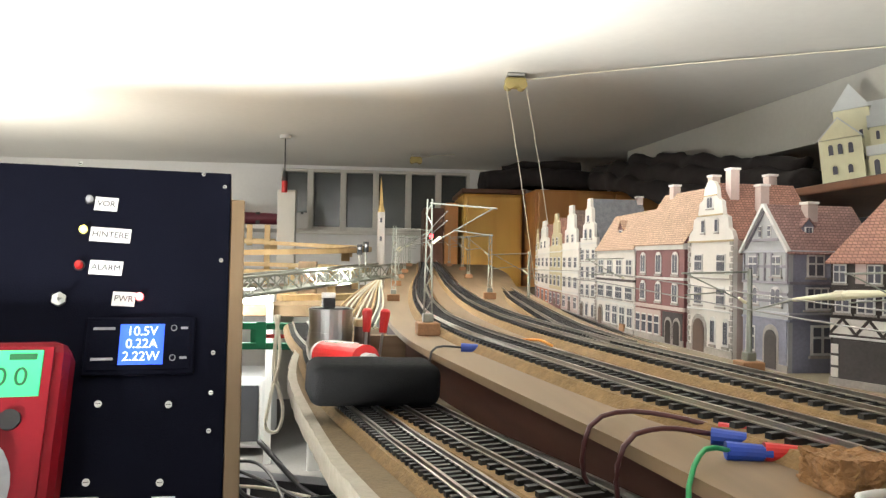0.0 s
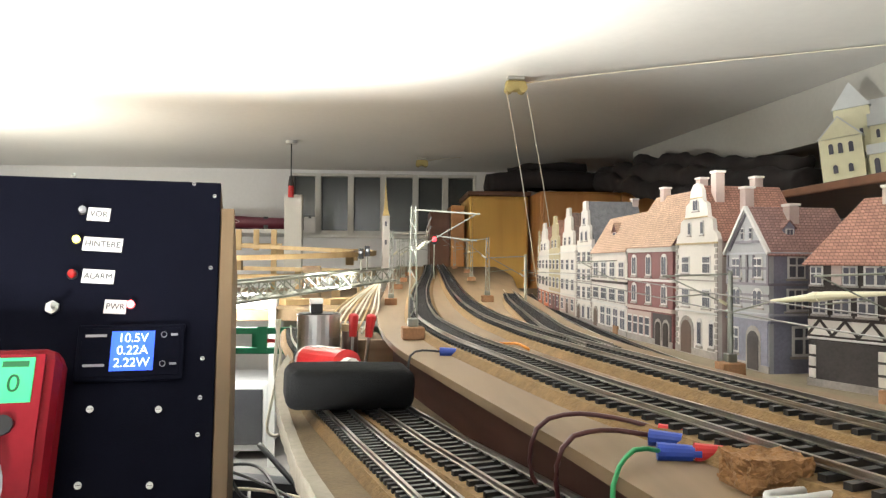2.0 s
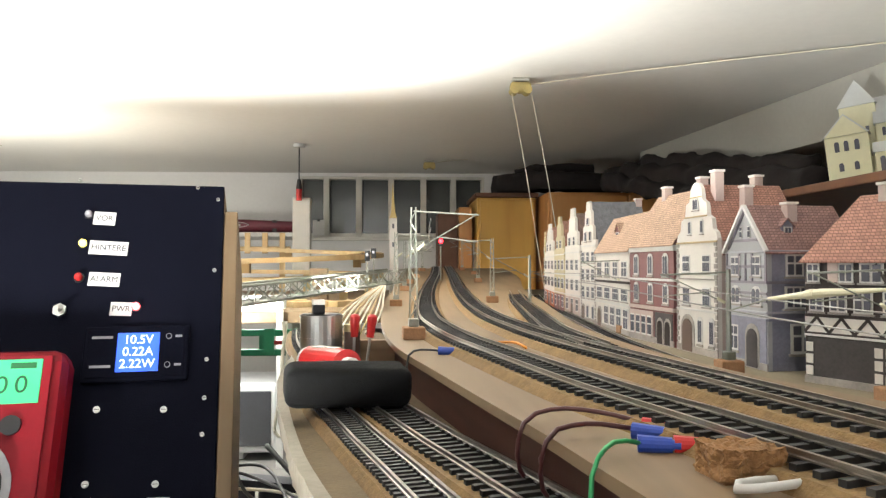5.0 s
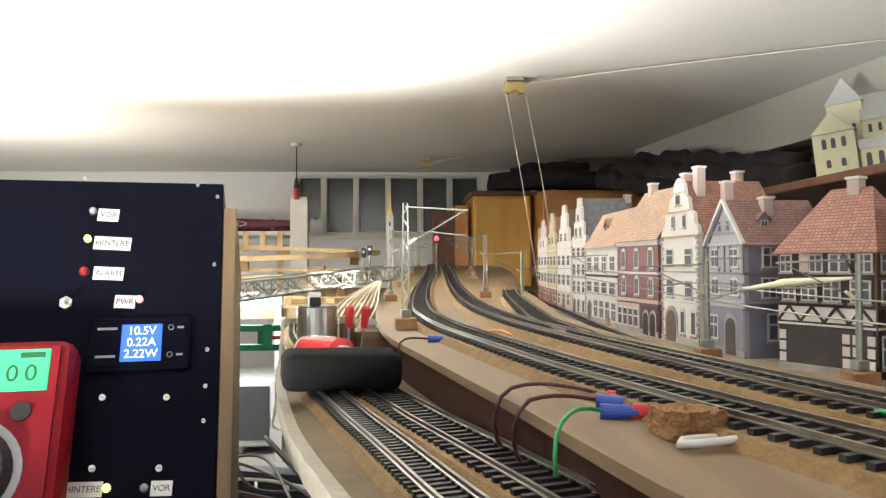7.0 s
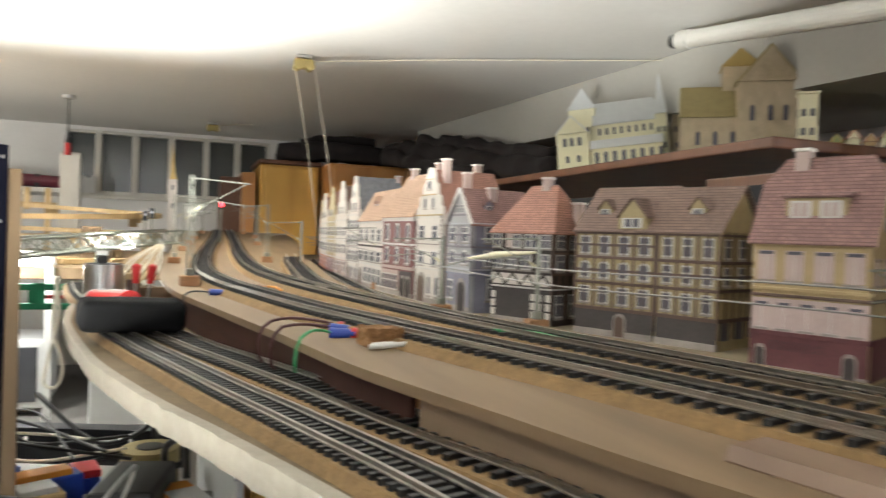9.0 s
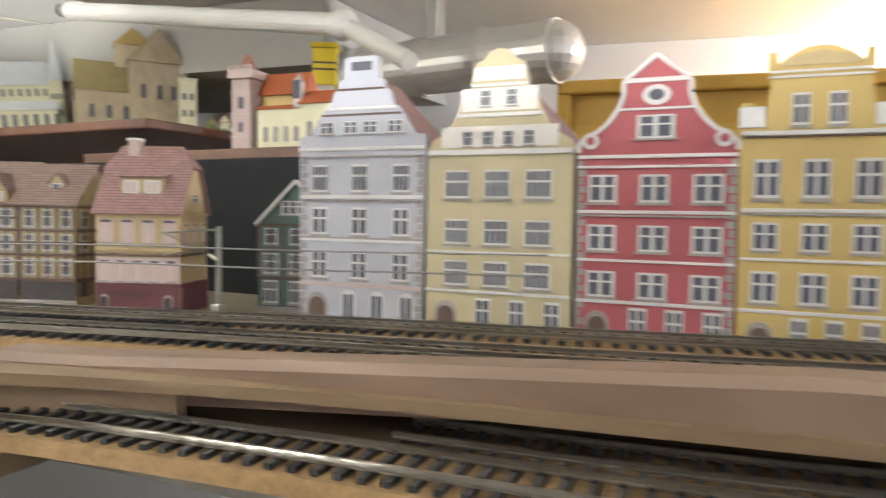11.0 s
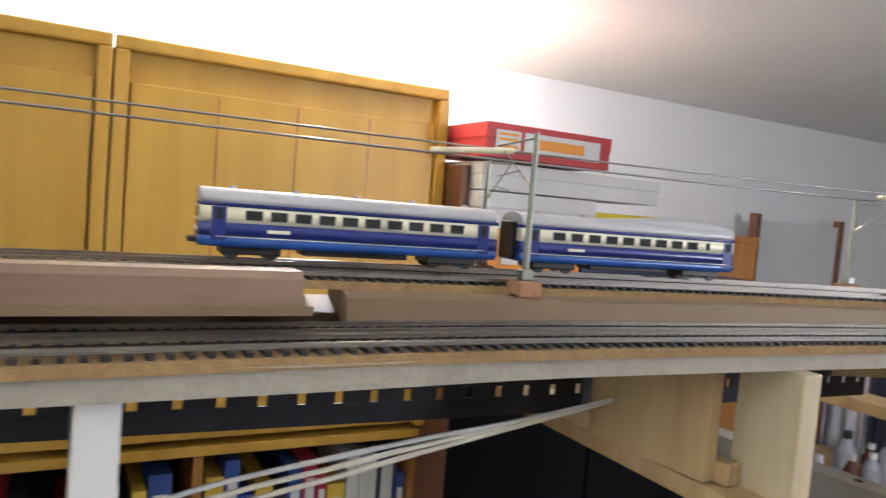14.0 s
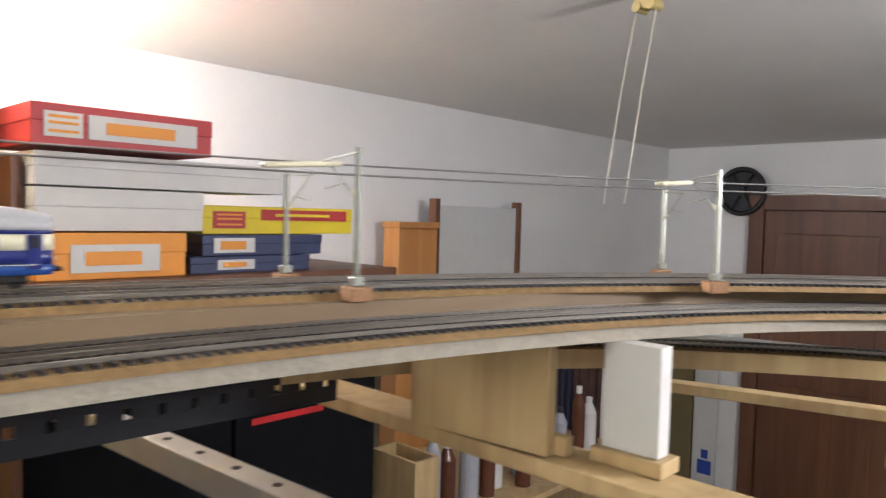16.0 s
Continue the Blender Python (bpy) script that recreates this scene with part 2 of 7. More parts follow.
def roofing(name, colour):
    """Printed rows of roof tiles with weather stains."""
    m = mat(name, colour, 0.85, var=0.22, scale=45, fine=500, bump=0.1)
    nt = m.node_tree
    b = nt.nodes["Principled BSDF"]
    old = b.inputs["Base Color"].links[0].from_socket
    tc = nt.nodes.new("ShaderNodeTexCoord")
    sep = nt.nodes.new("ShaderNodeSeparateXYZ")
    nt.links.new(tc.outputs["Object"], sep.inputs[0])
    add = nt.nodes.new("ShaderNodeMath")
    nt.links.new(sep.outputs["X"], add.inputs[0])
    nt.links.new(sep.outputs["Y"], add.inputs[1])
    com = nt.nodes.new("ShaderNodeCombineXYZ")
    nt.links.new(add.outputs[0], com.inputs[0])
    nt.links.new(sep.outputs["Z"], com.inputs[1])
    br_ = nt.nodes.new("ShaderNodeTexBrick")
    br_.inputs["Scale"].default_value = 1.0
    br_.inputs["Brick Width"].default_value, br_.inputs["Row Height"].default_value = 0.0034, 0.0024
    br_.inputs["Mortar Size"].default_value = 0.0003
    br_.inputs["Color1"].default_value, br_.inputs["Color2"].default_value, br_.inputs["Mortar"].default_value = (0.8, 0.8, 0.8, 1), (1.15, 1.12, 1.1, 1), (0.48, 0.46, 0.46, 1)
    nt.links.new(com.outputs[0], br_.inputs["Vector"])
    mx = nt.nodes.new("ShaderNodeMix")
    mx.data_type, mx.blend_type = "RGBA", "MULTIPLY"
    mx.inputs["Factor"].default_value = 1.0
    nt.links.new(old, mx.inputs["A"])
    nt.links.new(br_.outputs["Color"], mx.inputs["B"])
    nt.links.new(mx.outputs["Result"], b.inputs["Base Color"])
    return m


M_TILE = roofing("red_paper_roof", (0.36, 0.185, 0.14))
M_TILED = roofing("dark_brown_paper_roof", (0.20, 0.135, 0.11))
M_TILET = roofing("tan_paper_roof", (0.45, 0.305, 0.22))
M_TILEM = roofing("mauve_paper_roof", (0.28, 0.165, 0.15))


def paper(name, colour, var=0.1):
    return mat(name, colour, 0.55, var=var, scale=60, fine=500, bump=0.1)


M_PWHITE = paper("white_house_paper", (0.65, 0.61, 0.57))
M_PGREY = paper("grey_timber_paper", (0.344, 0.344, 0.361))
M_PBRICK = paper("brick_house_paper", (0.164, 0.057, 0.057), 0.25)
M_PCREAM = paper("cream_house_paper", (0.47, 0.40, 0.25))
M_PYEL = paper("yellow_house_paper", (0.508, 0.369, 0.131))
M_PRED = paper("red_house_paper", (0.36, 0.085, 0.095))
M_PPINK = paper("pink_house_paper", (0.459, 0.361, 0.328))
M_PSILV = paper("silver_house_paper", (0.410, 0.410, 0.459))
M_PBLK = paper("black_beam_paper", (0.029, 0.018, 0.016))
M_PBRN = paper("brown_beam_paper", (0.107, 0.066, 0.049))
M_PWIN = paper("window_frame_paper", (0.590, 0.574, 0.558))
M_PPANE = paper("window_pane_paper", (0.082, 0.082, 0.107))
M_PSTONE = paper("castle_stone_paper", (0.72, 0.69, 0.48))
M_PGREENY = paper("green_grass_paper", (0.197, 0.230, 0.082), 0.3)
M_PORANGE = paper("orange_roof_paper", (0.394, 0.098, 0.025), 0.2)
M_PALE = paper("pale_roof_paper", (0.58, 0.60, 0.60))
M_PTEAL = paper("teal_house_paper", (0.082, 0.131, 0.123), 0.2)


# ---- builders ----
def mesh_of(name, bm, material):
    me = bpy.data.meshes.new(name)
    bm.normal_update()
    bm.to_mesh(me)
    bm.free()
    if material:
        me.materials.append(material)
    return me


def part(name, bm, material, parent=None, label=""):
    ob = new(name, mesh_of(name, bm, material))
    if parent:
        ob.parent = parent
    if label:
        ob["label"] = label
    return ob


def thing(name, label, category, group="", kind="", m=None):
    ob = new(name)
    ob.empty_display_size = 0.02
    if m is not None:
        ob.matrix_world = m
    return tagged(ob, label, category, group, kind)


def solid(name, bm, material, label, category, group="", kind=""):
    return tagged(part(name, bm, material), label, category, group, kind)


def box(bm, a, b, m=None, bevel=0.0):
    """A box between the corners a and b."""
    x0, y0, z0 = (min(p, q) for p, q in zip(a, b))
    x1, y1, z1 = (max(p, q) for p, q in zip(a, b))
    vs = [bm.verts.new((x, y, z)) for x in (x0, x1) for y in (y0, y1) for z in (z0, z1)]
    fs = [bm.faces.new([vs[i] for i in f]) for f in ((0, 1, 3, 2), (4, 6, 7, 5), (0, 4, 5, 1), (2, 3, 7, 6), (0, 2, 6, 4), (1, 5, 7, 3))]
    if bevel:
        es = list({e for f in fs for e in f.edges})
        r = bmesh.ops.bevel(bm, geom=es, offset=bevel, segments=2, affect="EDGES", profile=0.5)
        vs = list({v for f in r["faces"] for v in f.verts} | {v for v in vs if v.is_valid})
    if m is not None:
        for v in vs:
            v.co = m @ v.co
    return bm


def boxed(*pairs, m=None, bevel=0.0):
    bm = bmesh.new()
    for a, b in pairs:
        box(bm, a, b, m, bevel)
    return bm


def rod(bm, a, b, r, n=8, r2=None):
    a, b = Vector(a), Vector(b)
    d = b - a
    m = Matrix.Translation((a + b) / 2) @ d.to_track_quat("Z", "Y").to_matrix().to_4x4()
    bmesh.ops.create_cone(bm, cap_ends=True, segments=n, radius1=r, radius2=r if r2 is None else r2, depth=d.length, matrix=m)
    return bm


def ball(bm, c, r, squash=1.0, n=10):
    bmesh.ops.create_uvsphere(bm, u_segments=n, v_segments=max(6, n // 2 + 2), radius=r, matrix=Matrix.Translation(c) @ Matrix.Diagonal((1, 1, squash, 1)))
    return bm


def smooth_line(points, step=0.012):
    """Evenly spaced points on a Catmull-Rom line through the given ones (any dimension)."""
    p = [np.array(q, float) for q in points]
    p = [2 * p[0] - p[1]] + p + [2 * p[-1] - p[-2]]
    dense = []
    for i in range(1, len(p) - 2):
        for k in range(24):
            t = k / 24
            dense.append(0.5 * (2 * p[i] + (p[i + 1] - p[i - 1]) * t + (2 * p[i - 1] - 5 * p[i] + 4 * p[i + 1] - p[i + 2]) * t * t + (3 * p[i] - p[i - 1] - 3 * p[i + 1] + p[i + 2]) * t ** 3))
    dense.append(p[-2])
    dense = np.array(dense)
    s = np.concatenate([[0], np.cumsum(np.linalg.norm(np.diff(dense, axis=0), axis=1))])
    n = max(2, int(s[-1] / step))
    at = np.linspace(0, s[-1], n + 1)
    return np.stack([np.interp(at, s, dense[:, k]) for k in range(dense.shape[1])], 1)


def side_of(line):
    """Unit vectors to the left of the line's way, level."""
    d = np.gradient(line[:, :2], axis=0)
    d /= np.linalg.norm(d, axis=1)[:, None]
    return np.stack([-d[:, 1], d[:, 0]], 1)


def sweep(bm, line, profile, closed=True):
    """Carry a profile of (left, up) along a line of x, y, z."""
    nrm = side_of(line)
    rings = []
    for p, n in zip(line, nrm):
        rings.append([bm.verts.new((p[0] + n[0] * u, p[1] + n[1] * u, p[2] + v)) for u, v in profile])
    k = len(profile)
    for a, b in zip(rings, rings[1:]):
        for i in range(k if closed else k - 1):
            j = (i + 1) % k
            bm.faces.new((a[i], a[j], b[j], b[i]))
    if closed:
        bm.faces.new(rings[0][::-1])
        bm.faces.new(rings[-1])
    return bm


def tube(points, r, n=6, step=0.006):
    """A round cable through points."""
    line = smooth_line(points, step)
    bm = bmesh.new()
    rings = []
    for i, p in enumerate(line):
        d = Vector(line[min(i + 1, len(line) - 1)] - line[max(i - 1, 0)])
        q = d.to_track_quat("Z", "Y")
        rings.append([bm.verts.new(Vector(p) + q @ Vector((r * math.cos(2 * math.pi * k / n), r * math.sin(2 * math.pi * k / n), 0))) for k in range(n)])
    for a, b in zip(rings, rings[1:]):
        for i in range(n):
            bm.faces.new((a[i], a[(i + 1) % n], b[(i + 1) % n], b[i]))
    bm.faces.new(rings[0][::-1])
    bm.faces.new(rings[-1])
    for f in bm.faces:
        f.smooth = True
    return bm


def ribbon(bm, left, right, z0, z1):
    """A slab between two level lines of equal count."""
    rows = [[bm.verts.new((*l, z1)), bm.verts.new((*r, z1)), bm.verts.new((*r, z0)), bm.verts.new((*l, z0))] for l, r in zip(left, right)]
    for a, b in zip(rows, rows[1:]):
        for i in range(4):
            j = (i + 1) % 4
            bm.faces.new((a[i], a[j], b[j], b[i]))
    bm.faces.new(rows[0][::-1])
    bm.faces.new(rows[-1])
    return bm


def text_part(words, size, material, parent, m, label=""):
    cu = bpy.data.curves.new("lettering", "FONT")
    cu.body, cu.size, cu.align_x, cu.align_y, cu.extrude = words, size, "CENTER", "CENTER", 0.00008
    tmp = bpy.data.objects.new("lettering", cu)
    scene.collection.objects.link(tmp)
    dg = bpy.context.evaluated_depsgraph_get()
    me = bpy.data.meshes.new_from_object(tmp.evaluated_get(dg))
    bpy.data.objects.remove(tmp)
    me.materials.clear()
    me.materials.append(material)
    ob = new("lettering", me)
    ob.parent = parent
    ob.matrix_local = m
    if label:
        ob["label"] = label
    return ob


# ---- the room ----
X0, X1, Y0, Y1 = -2.6, 3.4, -4.3, 3.985
solid("floor", boxed(((X0, Y0, -0.1), (X1, Y1, 0))), M_FLOOR, "grey screed floor of the hobby room", "floor", kind="structure")
solid("ceiling", boxed(((X0 - 0.2, Y0 - 0.2, CEIL), (X1 + 0.2, Y1 + 0.2, CEIL + 0.15))), M_CEIL, "low off-white painted ceiling", "ceiling", kind="structure")
solid("wall_west", boxed(((X0 - 0.2, Y0 - 0.2, 0), (X0, Y1 + 0.2, CEIL))), M_WALL, "white painted plaster wall", "wall", kind="structure")
EAST = Matrix.Translation((0.56, 0.31, 0)) @ Matrix.Rotation(radians(9), 4, "Z") @ Matrix.Translation((-0.457, -0.466, 0))
solid("wall_east", boxed(((2.30, -4.6, 0), (2.50, 4.0, CEIL - 0.001)), m=EAST), M_WALL, "white painted plaster wall", "wall", kind="structure")
solid("wall_south", boxed(((-3.5, -4.36, 0), (2.299, -4.16, CEIL - 0.001)), m=EAST), M_WALL, "white painted plaster wall", "wall", kind="structure")
WIN = [0.168, 0.2955, 0.4465, 0.5965, 0.748, 0.888, 1.034]
WZ0, WZ1 = 2.095, 2.360
solid("wall_north", boxed(((X0, Y1, 0), (WIN[0], Y1 + 0.2, CEIL)), ((WIN[-1], Y1, 0), (X1, Y1 + 0.2, CEIL)), ((WIN[0], Y1, 0), (WIN[-1], Y1 + 0.2, WZ0 - 0.02)), ((WIN[0], Y1, WZ1), (WIN[-1], Y1 + 0.2, CEIL))), M_WALL, "white painted wall with a row of high windows", "wall", kind="structure")
win = thing("window_1", "row of six narrow dark windows in white frames", "window", kind="structure")
for i, (a, b) in enumerate(zip(WIN, WIN[1:])):
    part("pane", boxed(((a + 0.012, Y1 + 0.05, WZ0), (b - 0.012, Y1 + 0.058, WZ1 - 0.01))), M_GLASS, win)
bm = bmesh.new()
for x in WIN:
    box(bm, (x - 0.014, Y1 + 0.01, WZ0 - 0.02), (x + 0.014, Y1 + 0.07, WZ1), bevel=0.002)
part("mullion", bm, M_WFRAME, win)
part("window_frame", boxed(((WIN[0], Y1 + 0.012, WZ1 - 0.012), (WIN[-1], Y1 + 0.068, WZ1)), ((WIN[0], Y1 + 0.012, WZ0 - 0.02), (WIN[-1], Y1 + 0.068, WZ0))), M_WFRAME, win)
part("window_sill", boxed(((WIN[0] - 0.02, Y1 - 0.03, WZ0 - 0.035), (WIN[-1] + 0.02, Y1 - 0.001, WZ0 - 0.02)), bevel=0.002), M_WFRAME, win)

# ---- decks ----
U1N = [(.76, 3.1), (.735, 2.6), (.70, 2.1), (.682, 1.7), (.677, 1.42), (.683, 1.30), (.695, 1.19), (.710, 1.11), (.728, 1.02), (.741, .963), (.755, .915), (.770, .862), (.791, .795), (.806, .75), (.8195, .705), (.832, .66), (.842, .625), (.850, .592), (.860, .552), (.886, .44), (.918, .32), (.950, .197), (.985, 0), (1.002, -.196), (1.012, -.4), (1.003, -.6), (.975, -.76), (.925, -.91), (.85, -1.05), (.74, -1.19)]
U2N = [(.80, 3.1), (.782, 2.6), (.762, 2.1), (.750, 1.77), (.745, 1.44), (.754, 1.27), (.763, 1.19), (.775, 1.115), (.790, 1.035), (.803, .965), (.815, .905), (.834, .83), (.857, .75), (.868, .708), (.881, .664), (.894, .622), (.908, .580), (.940, .45), (.972, .33), (1.004, .21), (1.039, .01), (1.056, -.19), (1.066, -.40), (1.057, -.61), (1.028, -.785), (.975, -.945), (.895, -1.09), (.78, -1.24)]
L2F = [(.535, 1.62), (.560, 1.46), (.592, 1.32), (.625, 1.21), (.653, 1.11), (.681, 1.02), (.706, .94), (.730, .86), (.752, .78), (.779, .70), (.790, .645), (.801, .59), (.813, .50), (.824, .40), (.840, .31), (.859, .20), (.877, .08), (.900, -.05), (.918, -.17), (.932, -.30), (.942, -.41), (.948, -.52), (.942, -.67), (.918, -.83), (.875, -.97), (.80, -1.10), (.69, -1.22)]
L1C = [(.552, 1.62), (.560, 1.46), (.571, 1.34), (.584, 1.25), (.600, 1.17), (.615, 1.10), (.638, 1.02), (.661, .94), (.683, .86), (.707, .78), (.731, .70), (.750, .62)]


def shift(line, d):
    n = side_of(line)
    out = line.copy()
    out[:, :2] += n * d
    return out


def flat_line(pts, z, step=0.012):
    l = smooth_line(pts, step)
    return np.concatenate([l, np.full((len(l), 1), z)], 1)


def ramp_z(y):
    return float(np.interp(y, [-2, .6, .7, .8, .9, 1.0, 1.2, 1.6], [-.020, -.020, -.021, -.023, -.026, -.029, -.031, -.031]))


def rise(line):
    line[:, 2] += np.interp(line[:, 1], [1.65, 2.1, 2.6, 3.1], [0, 0.008, 0.028, 0.048])
    return line


u1 = shift(flat_line(U1N, ZR), GAUGE / 2)
u2 = shift(flat_line(U2N, ZR), GAUGE / 2)
u1, u2 = rise(u1), rise(u2)
l2 = shift(flat_line(L2F, ZR), -GAUGE / 2)
l2[:, 2] += [ramp_z(y) for y in l2[:, 1]]
l1 = flat_line(L1C, ZR)
l1[:, 2] += [ramp_z(y) for y in l1[:, 1]]
NARROW = 0.0122

RAIL = [(-.0009, -.0025), (-.0009, -.0020), (-.0003, -.0017), (-.0003, -.0008), (-.0007, -.0006), (-.0007, 0), (.0007, 0), (.0007, -.0006), (.0003, -.0008), (.0003, -.0017), (.0009, -.0020), (.0009, -.0025)]
sleeper_mesh = mesh_of("sleeper", boxed(((-.0150, -.0013, -.0046), (.0150, .0013, -.0026)), ((-.0098, -.0013, -.0026), (-.0066, .0013, -.0020)), ((.0066, -.0013, -.0026), (.0098, .0013, -.0020))), M_SLEEP)
SLEEPERS = []


def railway(line, label, bed, near, gauge=GAUGE):
    t = thing("railway_track", label, "model track", "railway tracks")
    for s in (-1, 1):
        part("rail", sweep(bmesh.new(), shift(line, s * (gauge / 2 + 0.0005)), RAIL), M_RAIL, t, "bare metal rail")
    bedz = bed
    part("roadbed", sweep(bmesh.new(), line, [(-.0215 * gauge / GAUGE, -.0090), (-.0175 * gauge / GAUGE, -.0047), (.0175 * gauge / GAUGE, -.0047), (.0215 * gauge / GAUGE, -.0090)]), M_CORK, t, "cork roadbed with crumbly edges")
    SLEEPERS.append((t, line, near, gauge))
    return t


railway(u1, "model railway track on cork along the board edge", M_CORK, (0.35, 1.40))
railway(u2, "model railway track on cork beside the houses", M_CORK, (0.35, 1.40))
railway(l2, "model railway track climbing on a ramp", M_CORK, (0.20, 1.25))
railway(l1, "narrow-gauge model track on the lower deck", M_CORK, (0.45, 1.25), NARROW)

l3 = shift(l2[l2[:, 1] < 0.50], 0.031)
railway(l3, "model railway track beside the ramp track", M_CORK, (9, 9))
siding = flat_line([(1.00, 2.5), (.945, 2.1), (.902, 1.62), (.886, 1.43), (.880, 1.30), (.880, 1.20), (.886, 1.08)], HG + .009)
third = flat_line([(1.02, 3.0), (.945, 2.6), (.868, 1.98), (.838, 1.75), (.812, 1.50), (.798, 1.36), (.789, 1.25), (.791, 1.14)], ZR - .0006)
railway(third, "dull grey track merging between the main lines", M_CORK, (9, 9))
railway(siding, "dull grey siding track in front of the houses", M_CORK, (9, 9))

# upper board
edge = smooth_line([(.66, 3.1), (.645, 2.6), (.635, 2.1), (.631, 1.7), (.634, 1.47), (.643, 1.30), (.656, 1.18), (.680, 1.06), (.700, .965), (.711, .915), (.721, .86), (.731, .81), (.744, .765), (.758, .72), (.774, .665), (.797, .60), (.824, .50), (.848, .36), (.870, .22), (.893, .07), (.912, -.045)], 0.012)
far = smooth_line([(1.00, 3.1), (.97, 2.6), (.905, 2.1), (.872, 1.7), (.838, 1.40), (.832, 1.22), (.845, 1.08), (.875, .96), (.90, .87), (.925, .78), (.945, .69), (.965, .60), (.99, .50), (1.02, .36), (1.05, .22), (1.075, .07), (1.09, -.045)], 0.012)
far = np.stack([np.interp(np.linspace(0, 1, len(edge)), np.linspace(0, 1, len(far)), far[:, k]) for k in range(2)], 1)
board = thing("upper_board", "varnished plywood board that carries the upper tracks", "baseboard")
def lift_far(bm):
    for v in bm.verts:
        v.co.z += float(np.interp(v.co.y, [1.65, 2.1, 2.6, 3.1], [0, 0.008, 0.028, 0.048]))
    return bm


part("plate", lift_far(ribbon(bmesh.new(), edge, far, ZB - 0.0045, ZB)), M_PLY, board)
cut = edge[(edge[:, 1] > 0.77) & (edge[:, 1] < 1.9)]
inner = shift(np.concatenate([cut, np.zeros((len(cut), 1))], 1), 0.011)[:, :2]
part("fascia", ribbon(bmesh.new(), shift(np.concatenate([cut, np.zeros((len(cut), 1))], 1), 0.008)[:, :2], inner, ZB - 0.050, ZB - 0.0047), M_FASCIA, board, "dark brown hardboard fascia")
cut = edge[(edge[:, 1] < 0.775) & (edge[:, 1] > 0.56)]
cut = np.concatenate([cut, np.zeros((len(cut), 1))], 1)
part("riser", ribbon(bmesh.new(), shift(cut, 0.004)[:, :2], shift(cut, 0.010)[:, :2], ZB - 0.0200, ZB - 0.0047), M_PLYX, board, "plywood riser under the board edge")

# strip deck further along, under all three tracks
e2 = smooth_line([(.788, .64), (.795, .60), (.800, .50), (.806, .40), (.818, .30), (.836, .20), (.852, .09), (.874, -.05), (.895, -.17), (.908, -.30), (.918, -.41), (.924, -.52), (.918, -.67), (.894, -.83), (.852, -.97), (.78, -1.10), (.67, -1.22)], 0.02)
f2 = smooth_line([(.96, .64), (.97, .60), (.99, .50), (1.012, .40), (1.04, .30), (1.06, .20), (1.08, .09), (1.10, -.05), (1.112, -.17), (1.12, -.30), (1.122, -.41), (1.12, -.52), (1.105, -.68), (1.075, -.86), (1.02, -1.02), (.93, -1.17), (.82, -1.30)], 0.02)
f2 = np.stack([np.interp(np.linspace(0, 1, len(e2)), np.linspace(0, 1, len(f2)), f2[:, k]) for k in range(2)], 1)
deck = thing("track_deck", "long curved plywood deck on upright posts", "baseboard")
part("plate", ribbon(bmesh.new(), e2, f2, ZB - 0.0285, ZB - 0.0203), M_PLYX, deck)
part("edge_strip", ribbon(bmesh.new(), shift(np.concatenate([e2, np.zeros((len(e2), 1))], 1), -0.004)[:, :2], e2, ZB - 0.0305, ZB - 0.0185), M_WHITEDGE, deck, "pale painted edge strip")
raised = [(a, b) for a, b in zip(e2, f2) if a[1] < -0.048]
ra = [a + (b - a) * 0.30 for a, b in raised]
rb = [b for a, b in raised]
part("raised_plate", ribbon(bmesh.new(), ra, rb, ZB - 0.0200, ZB), M_PLY, deck)

# lower deck with its ragged edge
lo = smooth_line([(.535, 1.66), (.541, 1.58), (.548, 1.48), (.556, 1.36), (.562, 1.28), (.572, 1.20), (.589, 1.11), (.611, 1.01), (.630, .94), (.655, .86), (.677, .80), (.695, .75), (.712, .70), (.733, .63), (.740, .605)], 0.01)
li = smooth_line([(.60, 1.70), (.63, 1.62), (.64, 1.52), (.648, 1.42), (.660, 1.29), (.675, 1.15), (.700, 1.05), (.722, .97), (.742, .89), (.760, .82), (.785, .75), (.80, .70), (.812, .65), (.82, .61)], 0.01)
li = np.stack([np.interp(np.linspace(0, 1, len(lo)), np.linspace(0, 1, len(li)), li[:, k]) for k in range(2)], 1)
low = thing("lower_deck", "lower plywood deck with a sandy top", "baseboard")


def follow_ramp(bm):
    for v in bm.verts:
        v.co.z += ramp_z(v.co.y) - 0.0003
    return bm


part("plate", follow_ramp(ribbon(bmesh.new(), lo, li, ZB - 0.008, ZB)), M_TUFF, low)
rag = lo + np.random.default_rng(4).normal(0, 0.0004, lo.shape)
flat0 = np.zeros((len(lo), 1))
part("ragged_edge", follow_ramp(ribbon(bmesh.new(), shift(np.concatenate([rag, flat0], 1), -0.006)[:, :2], lo, ZB - 0.009, ZB + 0.0022)), M_WHITEDGE, low, "rough whitish plaster edge")
strip = flat_line([(.602, 1.18), (.634, 1.09), (.660, 1.01), (.683, .935), (.708, .86), (.730, .79), (.752, .72), (.768, .66)], 0)
strip[:, 2] = [ZB + ramp_z(y) for y in strip[:, 1]]
part("filler_strip", sweep(bmesh.new(), shift(strip, 0.002), [(-.003, -.0005), (-.003, .0035), (.003, .0035), (.003, -.0005)]), M_PINE, low, "pale wooden strip between the tracks")

